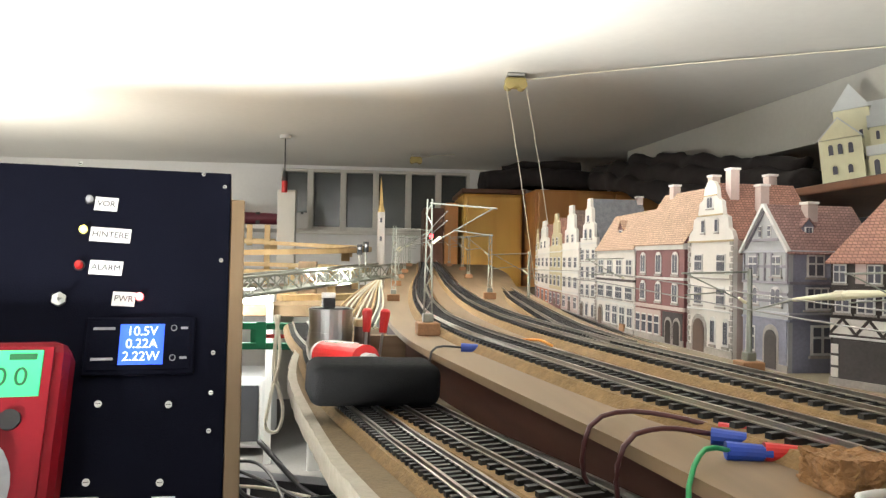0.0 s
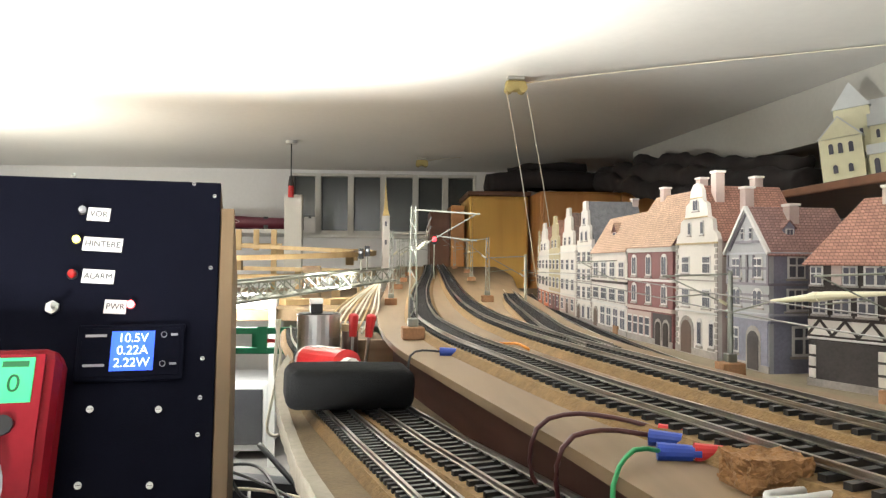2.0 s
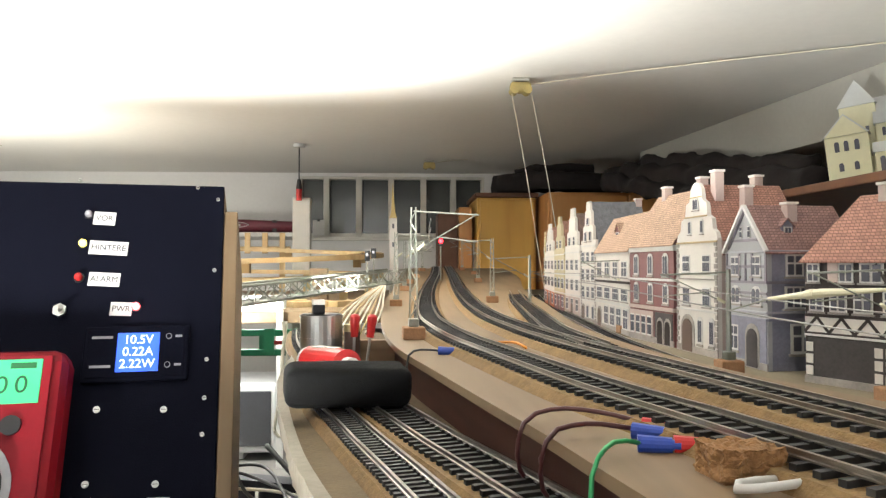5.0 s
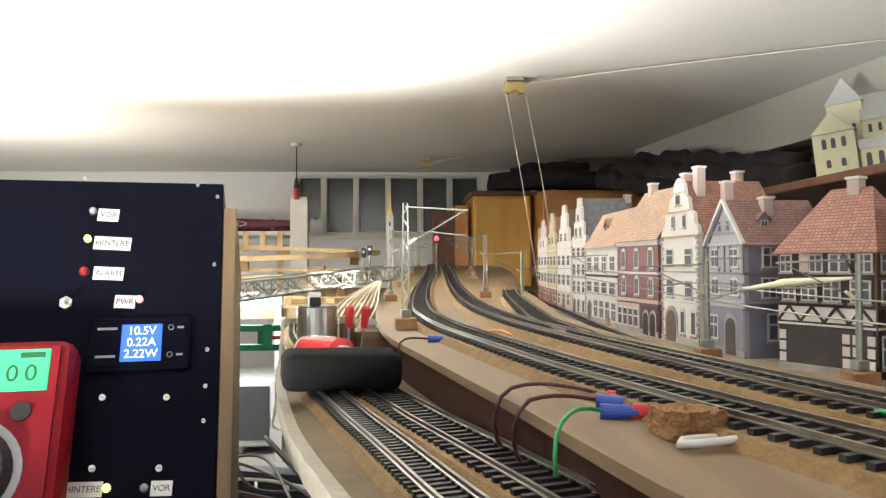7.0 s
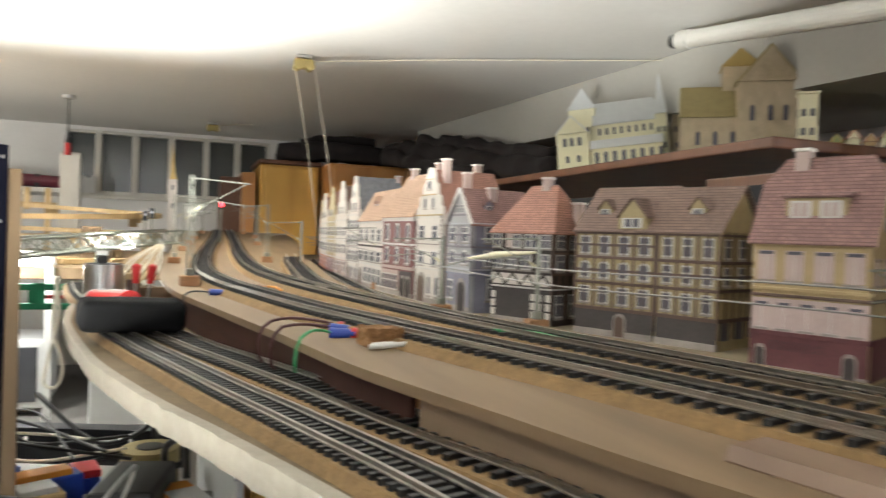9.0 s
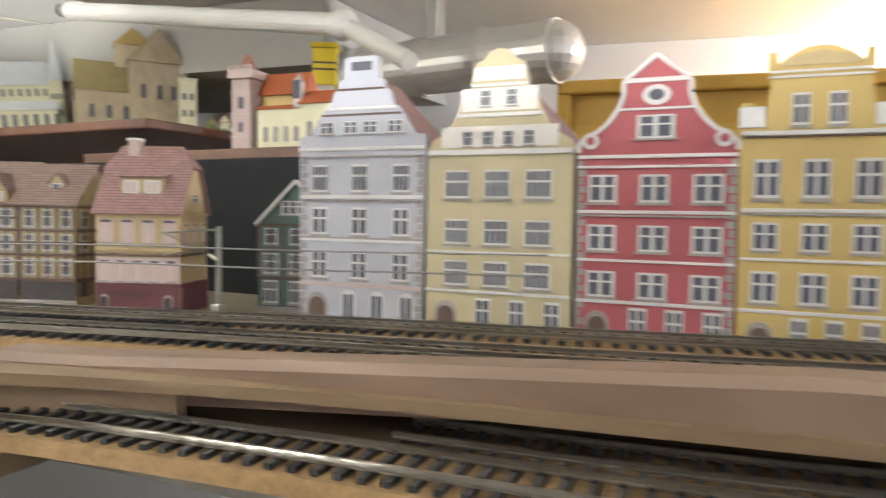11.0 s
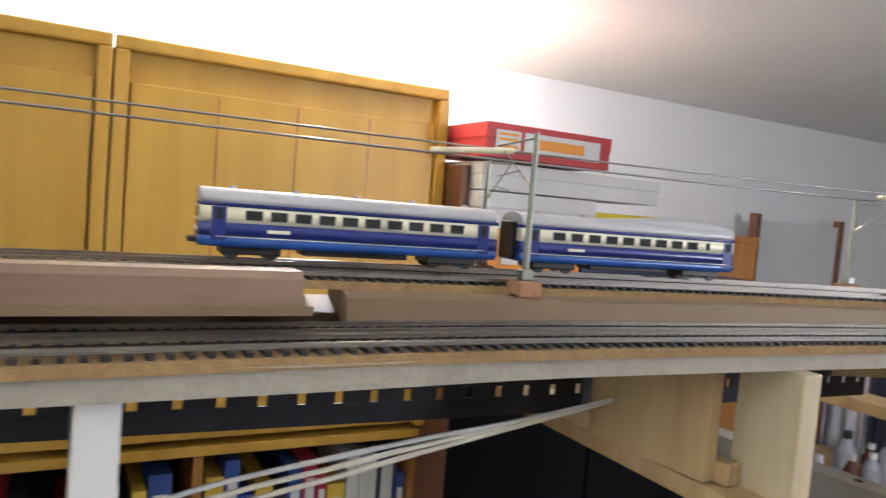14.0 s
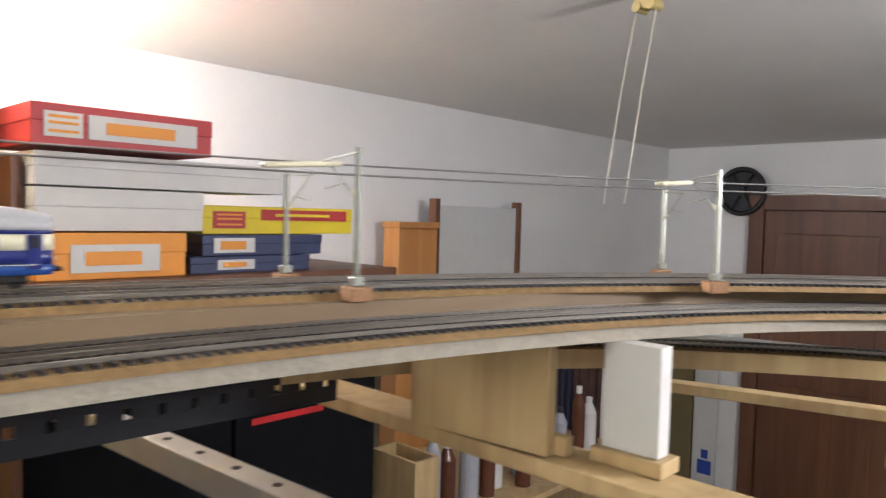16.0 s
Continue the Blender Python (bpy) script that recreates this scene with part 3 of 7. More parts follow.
# ground under the houses
g0 = np.stack([far[:, 0] - 0.004, far[:, 1]], 1)
g1 = far + np.stack([np.interp(far[:, 1], [.55, .72], [.09, .62]), np.full(len(far), .02)], 1)
solid("house_ground", ribbon(bmesh.new(), g0, g1, HG - 0.012, HG), M_GROUND, "brown paper-covered board under the houses", "baseboard")

# rounded beam beside the ramp track
bl = flat_line([(.795, .66), (.812, .59), (.832, .48), (.853, .345), (.874, .21), (.897, .05), (.912, -.04)], ZB, 0.02)
bl[:, 2] -= np.interp(bl[:, 1], [.36, .62], [0, .0125])
solid("wooden_beam", sweep(bmesh.new(), shift(bl, 0.012), [(-.011, -.001), (-.011, .013), (-.008, .0165), (.008, .0165), (.011, .013), (.011, -.001)]), M_BEAM, "rounded pinkish wooden beam along the track", "beam")


# ---- overhead cupboards and the east side ----
def in_east(ob):
    ob.matrix_world = EAST @ ob.matrix_world
    return ob


def cupboard(y0, y1, label):
    t = thing("overhead_cupboard", label, "cupboard", "overhead cupboards")
    x = 1.782
    part("body", boxed(((x + .018, y1, 1.46), (2.26, y0, 2.178)), bevel=0.003), M_WARD, t)
    part("cornice", boxed(((x - .006, y1, 2.166), (x + .017, y0, 2.190)), bevel=0.004), M_WARD, t)
    part("door", boxed(((x, y1 + 0.028, 1.50), (x + .0175, y0 - 0.028, 2.112)), bevel=0.002), M_WARD, t)
    for k in range(1, 4):
        y = y1 + 0.028 + (y0 - y1 - 0.056) * k / 4
        part("groove", boxed(((x - 0.0012, y - 0.0012, 1.51), (x + 0.0008, y + 0.0012, 2.105))), M_WARDD, t)
    for y in (y0 - 0.012, y1 + 0.012):
        part("stile", boxed(((x - .009, y - 0.0118, 1.46), (x + .0165, y + 0.0118, 2.1655)), bevel=0.003), M_WARD, t)
    part("edge_band", boxed(((x + .0005, y1 + .001, 1.46), (x + .010, y1 + .003, 2.165))), M_WARDD, t)
    return in_east(t)


cupboard(0.708, 0.106, "cherry-veneered overhead cupboard with a grooved door")
cupboard(0.103, -0.549, "cherry-veneered overhead cupboard, shiny under the lamp")

# open bookcase below the cupboards
bc = thing("bookcase", "cherry-veneered bookcase full of books and folders", "bookcase")
part("shelf_board", boxed(((1.80, -0.56, 1.425), (2.26, 0.71, 1.445)), bevel=0.002), M_WARD, bc)
part("shelf_board", boxed(((1.80, -0.56, 1.10), (2.26, 0.71, 1.12)), bevel=0.002), M_WARD, bc)
for y in (0.70, 0.30, -0.08, -0.55):
    part("upright", boxed(((1.802, y - 0.009, 0.0), (2.26, y + 0.009, 1.424)), bevel=0.001), M_WARDD, bc)
part("back_panel", boxed(((2.262, -0.56, 0.0), (2.27, 0.71, 1.445))), M_DARKW, bc)
in_east(bc)
rng = random.Random(7)
BOOKS = [mat("blue_book_cover", (0.03, 0.07, 0.28), 0.5), mat("red_book_cover", (0.38, 0.03, 0.05), 0.5), mat("white_book_cover", (0.6, 0.6, 0.58), 0.5), mat("dark_book_cover", (0.03, 0.03, 0.05), 0.5), mat("yellow_book_cover", (0.6, 0.42, 0.05), 0.5)]
y = 0.67
while y > -0.52:
    w = rng.uniform(0.018, 0.045)
    if any(abs(y - w / 2 - q) < 0.035 for q in (0.30, -0.08)):
        y -= 0.02
        continue
    m = BOOKS[rng.choice((0, 0, 0, 1, 2, 3, 3, 4))]
    b = thing("book", "upright book on the bookcase shelf", "book", "books on the shelf")
    h = rng.uniform(0.20, 0.285)
    part("cover", boxed(((1.83, y - w + 0.001, 1.1205), (2.04, y, 1.12 + h)), bevel=0.002), m, b)
    part("title_field", boxed(((1.8292, y - w * 0.8, 1.12 + h * 0.55), (1.8298, y - w * 0.2, 1.12 + h * 0.85))), BOOKS[2], b)
    in_east(b)
    y -= w + 0.001


def carton(lo_, hi_, m, label, m2=None, strip=None):
    t = thing("carton", label, "box", "stacked cartons", m=Matrix.Translation((lo_[0], (lo_[1] + hi_[1]) / 2, lo_[2])))
    w, h, d = abs(hi_[1] - lo_[1]), hi_[2] - lo_[2], hi_[0] - lo_[0]
    part("body", boxed(((0, -w / 2, 0), (d, w / 2, h * 0.62)), bevel=0.0015), m, t)
    part("lid", boxed(((-0.0015, -w / 2 - 0.0015, h * 0.55), (d + 0.0015, w / 2 + 0.0015, h)), bevel=0.002), m, t)
    if strip:
        part("label_field", boxed(((-0.0035, strip[0] * w, strip[1] * h), (-0.0016, strip[2] * w, strip[3] * h))), m2, t)
        a, b = strip[0] * w, strip[2] * w
        part("print_bar", boxed(((-0.0045, a + (b - a) * 0.22, h * (strip[1] + 0.15)), (-0.0034, a + (b - a) * 0.85, h * (strip[3] - 0.15)))), M_ORANGE if m2 is M_WHITEC else M_YELLOWC, t)
        if strip[0] < -.35 and w > .3:
            part("label_field", boxed(((-0.0035, .25 * w, .2 * h), (-0.0016, .44 * w, .8 * h))), m2, t)
            for q in (.3, .5, .65):
                part("print_bar", boxed(((-0.0042, .27 * w, q * h), (-0.0034, .42 * w, (q + .07) * h))), M_ORANGE, t)
    return in_east(t)


shelf = thing("wall_shelf", "dark brown shelf holding stacked cartons", "shelf")
part("board", boxed(((1.62, -1.36, 1.80), (2.25, -0.556, 1.82)), bevel=0.002), M_DARKW, shelf)
part("upright", boxed(((1.70, -0.568, 1.0), (2.25, -0.5515, 2.03))), M_DARKW, shelf)
in_east(shelf)
carton((1.63, -0.875, 2.048), (1.86, -0.560, 2.117), M_REDBOX, "red model-train carton with a white label field", M_WHITEC, (-0.40, 0.2, 0.22, 0.8))
carton((1.66, -1.06, 1.983), (1.88, -0.575, 2.040), M_WHITEC, "long flat white carton")
carton((1.66, -0.875, 1.905), (1.86, -0.575, 1.980), M_WHITEC, "white carton under a longer one")
carton((1.65, -0.835, 1.8205), (1.86, -0.575, 1.902), M_ORANGE, "orange model-train carton with a pale label field", M_WHITEC, (-0.3, 0.15, 0.3, 0.75))
carton((1.71, -1.29, 1.898), (1.88, -0.90, 1.957), M_YELLOWC, "yellow carton with a red stripe", M_REDBOX, (-0.45, 0.5, 0.15, 0.9))
carton((1.67, -1.17, 1.8545), (1.87, -0.880, 1.8975), M_NAVY, "dark blue carton with a white sticker", M_WHITEC, (0.1, 0.15, 0.42, 0.85))
carton((1.66, -1.13, 1.8205), (1.86, -0.850, 1.854), M_NAVY, "flat dark blue carton", M_WHITEC, (0.0, 0.2, 0.3, 0.8))

# added black block: the deep shade below the carton shelf, built as a body
shade_block = thing("shelf_shade_block", "tall black block standing in for the shade under the carton shelf", "cabinet")
part("body", boxed(((1.775, -1.43, 0), (2.25, -.575, 1.797)), bevel=0.003), M_SHELFSHADE, shade_block)
for a_, b_ in ((-1.42, -1.01), (-1.0, -.585)):
    part("door", boxed(((1.757, a_, .1), (1.7745, b_, 1.79)), bevel=0.002), M_SHELFSHADE, shade_block)
part("red_strip", boxed(((1.7555, -1.25, 1.46), (1.7568, -1.05, 1.475))), M_REDP, shade_block, "thin red strip")
in_east(shade_block)
# lower shelf with bottles, seen under the deck
ls = thing("storage_shelf", "plain wooden shelf with bottles under the cartons", "shelf")
part("board", boxed(((1.60, -2.60, 1.08), (2.25, -1.44, 1.10)), bevel=0.002), M_PINE, ls)
for y in (-2.59, -1.455):
    part("upright", boxed(((1.62, y - .01, 0), (2.24, y + .01, 1.0795))), M_PINE, ls)
in_east(ls)
BOT = [mat("clear_bottle_plastic", (0.32, 0.33, 0.37), 0.15, var=0.1), mat("brown_bottle_glass", (0.10, 0.035, 0.02), 0.1, var=0.1), M_WHITEC, mat("blue_bottle_plastic", (0.10, 0.16, 0.35), 0.2)]
rb2 = random.Random(21)
for k in range(13):
    y = -1.62 - .073 * k
    r, h = rb2.uniform(.022, .032), rb2.uniform(.17, .26)
    bt = thing("bottle", "plastic bottle standing on the lower shelf", "bottle", "bottles on the shelf", m=pose(1.68 + rb2.uniform(0, .08), y, 1.1002))
    bm = rod(bmesh.new(), (0, 0, 0), (0, 0, h * .72), r, 16)
    rod(bm, (0, 0, h * .72), (0, 0, h * .9), r, 16, r * .4)
    part("bottle_body", bm, BOT[(0, 1, 0, 1, 2, 1, 0)[k % 7]], bt)
    part("cap", rod(bmesh.new(), (0, 0, h * .9), (0, 0, h), r * .42, 12), (M_GREYP if k % 3 else M_BLACK), bt)
    in_east(bt)
pb = thing("pine_box", "open pine box on the lower shelf", "box", m=pose(1.66, -1.515, 1.1002))
part("front_board", boxed(((-.01, -.045, 0), (0, .045, .20)), bevel=.001), M_PINE, pb)
part("back_board", boxed(((.15, -.045, 0), (.16, .045, .20)), bevel=.001), M_PINE, pb)
for y in (-.045, .035):
    part("side_board", boxed(((.0005, y, 0), (.1495, y + .01, .20)), bevel=.001), M_PINE, pb)
in_east(pb)

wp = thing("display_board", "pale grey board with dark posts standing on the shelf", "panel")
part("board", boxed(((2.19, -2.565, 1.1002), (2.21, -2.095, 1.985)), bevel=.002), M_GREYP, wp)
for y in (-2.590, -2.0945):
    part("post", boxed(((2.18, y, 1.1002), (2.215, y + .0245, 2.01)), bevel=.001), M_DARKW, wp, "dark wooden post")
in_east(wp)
bb = thing("brown_box", "brown wooden box beside the pale board", "box")
part("body", boxed(((2.16, -2.06, 1.1002), (2.24, -1.87, 1.90)), bevel=.002), M_BROWNC, bb)
part("lid", boxed(((2.155, -2.065, 1.9002), (2.245, -1.865, 1.922)), bevel=.002), M_BROWNC, bb)
in_east(bb)

# clothes rail beyond the shelf and boards leaning on the end wall
rail_ = thing("clothes_rail", "grey steel clothes rail beside the shelf", "clothes rail")
part("rail", rod(bmesh.new(), (1.70, -2.69, 1.60), (2.27, -2.69, 1.60), .010, 10), M_GALV, rail_)
for x in (1.71, 2.26):
    part("upright", rod(bmesh.new(), (x, -2.69, .02), (x, -2.69, 1.589), .010, 10), M_GALV, rail_)
    part("foot", boxed(((x - .015, -2.85, 0), (x + .015, -2.62, .0195)), bevel=.003), M_GALV, rail_)
in_east(rail_)


def garment(x0, x1, drop, m, label, seed):
    n, k = 26, 18
    bm = bmesh.new()
    rows = []
    for side in (0, 1):
        for j in range(k + 1):
            v = j / k
            for i in range(n + 1):
                u = i / n
                wave = .012 * math.sin(u * 19 + seed) * (.3 + v) + .010 * noise.noise(Vector((u * 5, v * 3, seed)))
                narrow = 1 - .25 * max(0, 1 - v * 6) ** 2
                rows.append(bm.verts.new(((x0 + x1) / 2 + (u - .5) * (x1 - x0) * narrow, -2.675 - .030 * side * (1 if 0 < i < n else .2) + wave, 1.586 - drop * v)))
    at = lambda side, j, i: rows[(side * (k + 1) + j) * (n + 1) + i]
    for j in range(k):
        for i in range(n):
            bm.faces.new((at(0, j, i), at(0, j, i + 1), at(0, j + 1, i + 1), at(0, j + 1, i)))
            bm.faces.new((at(1, j, i), at(1, j + 1, i), at(1, j + 1, i + 1), at(1, j, i + 1)))
        for i in (0, n):
            bm.faces.new((at(0, j, i), at(1, j, i), at(1, j + 1, i), at(0, j + 1, i)))
    t = thing("garment", label, "garment", "garments on the rail")
    part("cloth", bm, m, t)
    xm = (x0 + x1) / 2
    part("hanger", tube([(xm, -2.69, 1.580), (xm, -2.675, 1.598), (xm, -2.676, 1.612), (xm, -2.69, 1.616), (xm, -2.704, 1.610)], .0018, 6, .006), M_GALV, t)
    in_east(t)


garment(2.06, 2.25, .62, mat("lilac_white_cloth", (0.52, 0.51, 0.56), 0.8, var=0.1, scale=12), "pale lilac-white cloth on a hanger", 1.3)
garment(1.95, 2.055, .70, mat("navy_cloth", (0.022, 0.022, 0.045), 0.85, var=0.3, scale=18), "dark navy garment on a hanger", 4.1)
garment(1.83, 1.945, .66, mat("dark_brown_cloth", (0.05, 0.022, 0.018), 0.85, var=0.35, scale=18), "dark brown garment on a hanger", 7.7)
lean = thing("olive_board", "olive-brown board leaning on the end wall", "board")
part("board", boxed(((2.07, -4.13, 0), (2.21, -4.11, 1.14)), bevel=.002), mat("olive_brown_board", (0.16, 0.12, 0.05), 0.7, var=0.2, scale=8), lean)
in_east(lean)
lean = thing("white_sign_board", "white board with a blue print leaning on the wall", "board")
part("board", boxed(((1.93, -4.13, 0), (2.062, -4.112, 1.16)), bevel=.002), M_WHITEC, lean)
part("print", boxed(((1.95, -4.1118, .52), (2.03, -4.111, .60)), ((1.97, -4.1118, .61), (2.01, -4.111, .66))), M_BLUEP, lean, "blue print")
in_east(lean)

# door and wheel on the end wall
door = thing("door_1", "dark brown panelled wooden door", "door", kind="structure")
part("leaf", boxed(((0.55, -4.155, 0.0), (1.72, -4.12, 2.02)), bevel=0.003), M_DOOR, door)
for a, b in ((0.62, 1.10), (1.18, 1.66)):
    part("panel", boxed(((a, -4.121, 0.2), (b, -4.112, 1.0)), ((a, -4.121, 1.1), (b, -4.112, 1.9)), bevel=0.004), M_DOOR, door)
part("door_frame", boxed(((0.47, -4.158, 0.0), (0.548, -4.10, 2.10)), ((1.722, -4.158, 0.0), (1.80, -4.10, 2.10)), ((0.549, -4.158, 2.022), (1.721, -4.10, 2.10)), bevel=0.003), M_DOOR, door)
in_east(door)
wheel = thing("spoked_wheel", "black spoked wheel hanging on the wall", "spoked wheel")
bm = bmesh.new()
ring = [(1.84 + 0.12 * math.cos(a), -4.09, 2.12 + 0.12 * math.sin(a)) for a in np.linspace(0, 2 * math.pi, 25)]
part("rim", tube(ring, 0.014, 8, 0.02), M_BLACK, wheel)
for k in range(6):
    a = k * math.pi / 3
    part("spoke", rod(bmesh.new(), (1.84, -4.09, 2.12), (1.84 + 0.115 * math.cos(a), -4.09, 2.12 + 0.115 * math.sin(a)), 0.006), M_BLACK, wheel)
part("disc", rod(bmesh.new(), (1.84, -4.12, 2.12), (1.84, -4.112, 2.12), .112, 28), M_BLKW, wheel, "dark disc behind the spokes")
part("hub", rod(bmesh.new(), (1.84, -4.155, 2.12), (1.84, -4.07, 2.12), 0.025, 12), M_BLACK, wheel)
in_east(wheel)


# ---- posts and plates that carry the deck ----
def post(x, y, z0, z1, label, m, w=0.047, d=0.017, turn=9):
    t = thing("deck_post", label, "post", "deck posts", m=pose(x, y, z0, 0, 0, turn))
    part("upright", boxed(((-w, -d / 2, 0), (0, d / 2, z1 - z0)), bevel=0.001), m, t)
    part("foot", boxed(((-w - 0.006, -d / 2 - 0.006, -0.012), (0.006, d / 2 + 0.006, -0.0002)), bevel=0.001), M_PINE, t)
    return t


post(.908, .050, 1.20, ZB - .0308, "white painted wooden deck post", M_WHITEC)
post(.945, -.345, 1.20, ZB - .0308, "pale birch plywood deck post", M_BIRCH)
post(.912, -.785, 1.7752, ZB - .0308, "white painted deck post on a plank", M_WHITEC)
post(.80, -1.04, 1.752, ZB - .0308, "white painted deck post on a plank", M_WHITEC)


def web(x, y, z0, z1, w, turn, label):
    t = thing("support_plate", label, "bracket", "support plates", m=pose(x, y, z0, 0, 0, turn))
    part("plate", boxed(((-w, -0.006, 0), (0, 0.006, z1 - z0)), bevel=0.0008), M_PINE, t)
    part("ledger", boxed(((-w - 0.01, -0.018, -0.001), (0.008, -0.0062, 0.014)), bevel=0.001), M_PINE, t)
    return t


web(1.040, -.290, 1.776, ZB - .0287, .105, 14, "pine plywood plate under the deck")
web(1.071, -.715, 1.765, ZB - .0287, .139, 13.7, "pine plywood plate under the deck")
for px, py in ((1.02, -.745), (1.02, -.318)):
    solid("cross_plank", boxed(((-.26, -0.030, -0.014), (.40, 0.020, 0)), m=pose(px, py, 1.763 if py < -.5 else 1.774, 0, 0, 9), bevel=0.001), M_PINE, "pine plank carrying a support plate", "plank", "cross planks")

# lower loop of track behind the posts
lc = flat_line([(1.02, .55), (1.08, .25), (1.14, -.05), (1.165, -.30), (1.155, -.50), (1.118, -.74), (1.025, -.94), (.955, -1.025), (.86, -1.11), (.74, -1.19)], 1.826, 0.015)
loop = thing("lower_loop_deck", "narrow pine deck with a hidden track", "baseboard")
part("plate", sweep(bmesh.new(), lc, [(-.036, -.021), (-.036, -.0092), (.036, -.0092), (.036, -.021)]), M_PINE, loop)
part("kerb", sweep(bmesh.new(), shift(lc, -.037), [(-.002, -.022), (-.002, -.004), (.001, -.004), (.001, -.022)]), M_PINE, loop)
railway(lc, "hidden model railway track on the lower loop", M_CORK, (9, 9))

bear = thing("loop_bearer", "pine bearer behind the lower loop", "bearer", m=pose(1.14, -1.131, 0, 0, 0, 204.2))
part("beam", boxed(((0, -.012, 1.728), (.42, .012, 1.7415)), bevel=.001), M_PINE, bear)
for x in (.012, .40):
    part("leg", boxed(((x - .01, -.010, 0), (x + .01, .010, 1.7278))), M_PINE, bear)

# perforated steel angles
def angle_bar(a, b, m, label, h=0.04, holes=14, flat=False, slots=False):
    a, b = Vector(a), Vector(b)
    d = (b - a)
    q = d.to_track_quat("X", "Z").to_matrix().to_4x4()
    t = thing("perforated_angle", label, "steel angle", "steel angles", m=Matrix.Translation(a) @ q)
    L = d.length
    if m is M_DKSTEEL or slots:
        part("web", boxed(((0, 0, -h), (L, 0.002, -h * .52)), ((0, 0, -h * .24), (L, 0.002, 0))), m, t)
        for k in range(holes + 1):
            x0_, x1_ = (L * (k - .5) / holes + .003 if k else 0), (L * (k + .5) / holes - .003 if k < holes else L)
            part("web_bridge", boxed(((x0_, .0001, -h * .5199), (x1_, .0019, -h * .2401))), m, t)
        holes = 0
    else:
        part("web", boxed(((0, 0, -h), (L, 0.002, 0)), bevel=0.0004), m, t)
    part("flange", boxed(((0, 0.0022, -0.002), (L, 0.03, 0)), bevel=0.0004), m, t)
    if flat:
        part("leg", boxed(((L * .93, .004, -a.z + .0005), (L * .93 + .02, .026, -.0022))), m, t)
    for k in range(holes):
        x = L * (k + 0.5) / holes
        part("hole", rod(bmesh.new(), (x, .016, 0.0001), (x, .016, 0.0006), h * .16, 10), M_DKSTEEL, t, "dark round hole")
    return t


angle_bar((.93, .42, 1.836), (1.115, -.66, 1.810), M_DKSTEEL, "black perforated steel angle under the deck", 0.029, 44)
angle_bar((1.80, -.455, 1.70), (.93, -.655, 1.70), M_GALV, "galvanised perforated steel bar", 0.03, 14, True)
angle_bar((1.10, -1.09, 1.810), (.80, -1.225, 1.810), M_GALV, "galvanised perforated strip behind the lower loop", 0.022, 18, True, True)
angle_bar((.30, 1.70, 1.655), (.668, 1.56, 1.660), M_DKSTEEL, "black perforated steel angle on the workbench", 0.05, 8)

# ---- overhead line ----
def tower_mast(x, y, z, h, turn, label, lattice=False, arm=0.055):
    t = thing("catenary_mast", label, "catenary mast", "catenary masts", m=pose(x, y, z, 0, 0, turn))
    part("plinth", boxed(((-.0090, -.0085, 0), (.0090, .0085, .010)), bevel=0.001), M_PLINTH, t)
    part("base", boxed(((-.0042, -.0042, .0102), (.0042, .0042, .017)), bevel=0.001), M_MAST, t)
    if lattice:
        for sx in (-1, 1):
            part("leg", rod(bmesh.new(), (sx * .0032, 0, .017), (sx * .0018, 0, h), .0007, 6), M_MAST, t)
        bm = bmesh.new()
        n = 9
        for k in range(n):
            z0, z1 = .017 + (h - .019) * k / n, .017 + (h - .019) * (k + 1) / n
            s = 1 if k % 2 else -1
            rod(bm, (s * .0029, 0, z0), (-s * .0026, 0, z1), .0005, 5)
        part("lattice", bm, M_MAST, t)
    else:
        part("pole", rod(bmesh.new(), (0, 0, .017), (0, 0, h), .0024, 8, .0019), M_MAST, t)
    bm = bmesh.new()
    rod(bm, (0, 0, h * .97), (arm, 0, h * .945), .0007, 6)
    rod(bm, (0, 0, h * .66), (arm * .93, 0, h * .94), .0005, 6)
    rod(bm, (arm * .35, 0, h * .775), (arm * .95, 0, h * .74), .0005, 6)
    part("arm", bm, M_MAST, t)
    part("insulator", rod(bmesh.new(), (.003, 0, h * .675), (.009, 0, h * .72), .0013, 8), M_TCREAM, t)
    return t


MASTS = [(.940, .197, 9), (.986, -.193, 3), (.985, -.60, -3), (.902, -.91, -30)]
for x, y, a in MASTS:
    tower_mast(x, y, ZB, .106, a, "grey catenary mast on a small cork plinth")
for x, y, a in ((.668, 1.245, 5), (.648, 1.70, 0)):
    tower_mast(x, y, ZB, .108, a, "silver lattice catenary mast on a cork plinth", True)
for x, y in ((.796, 1.76), (.836, 2.36), (.660, 2.10), (.690, 2.55), (.672, 2.32), (.862, 2.72), (.715, 2.9), (.845, 2.95)):
    tower_mast(x, y, ZB + float(np.interp(y, [1.65, 2.1, 2.6, 3.1], [0, .008, .028, .048])), .100, 180 if x > .78 else 5, "thin lattice catenary mast on a cork plinth", True, .040)
for x, y, h in ((.846, 1.71, .082), (.9355, 1.539, .076), (.918, 1.215, .064), (.962, 1.084, .067), (1.030, .765, .058), (.965, 2.02, .055), (1.01, 2.35, .055)):
    tower_mast(x, y, HG, h + .018, 180, "grey catenary mast beside the houses")
for x, y, a in ((1.085, .215, 180), (1.092, -.205, 180), (1.098, -.60, 178), (1.010, -.985, 150)):
    tower_mast(x, y, ZB, .094, a, "grey catenary mast on the far side of the track", False, .045)


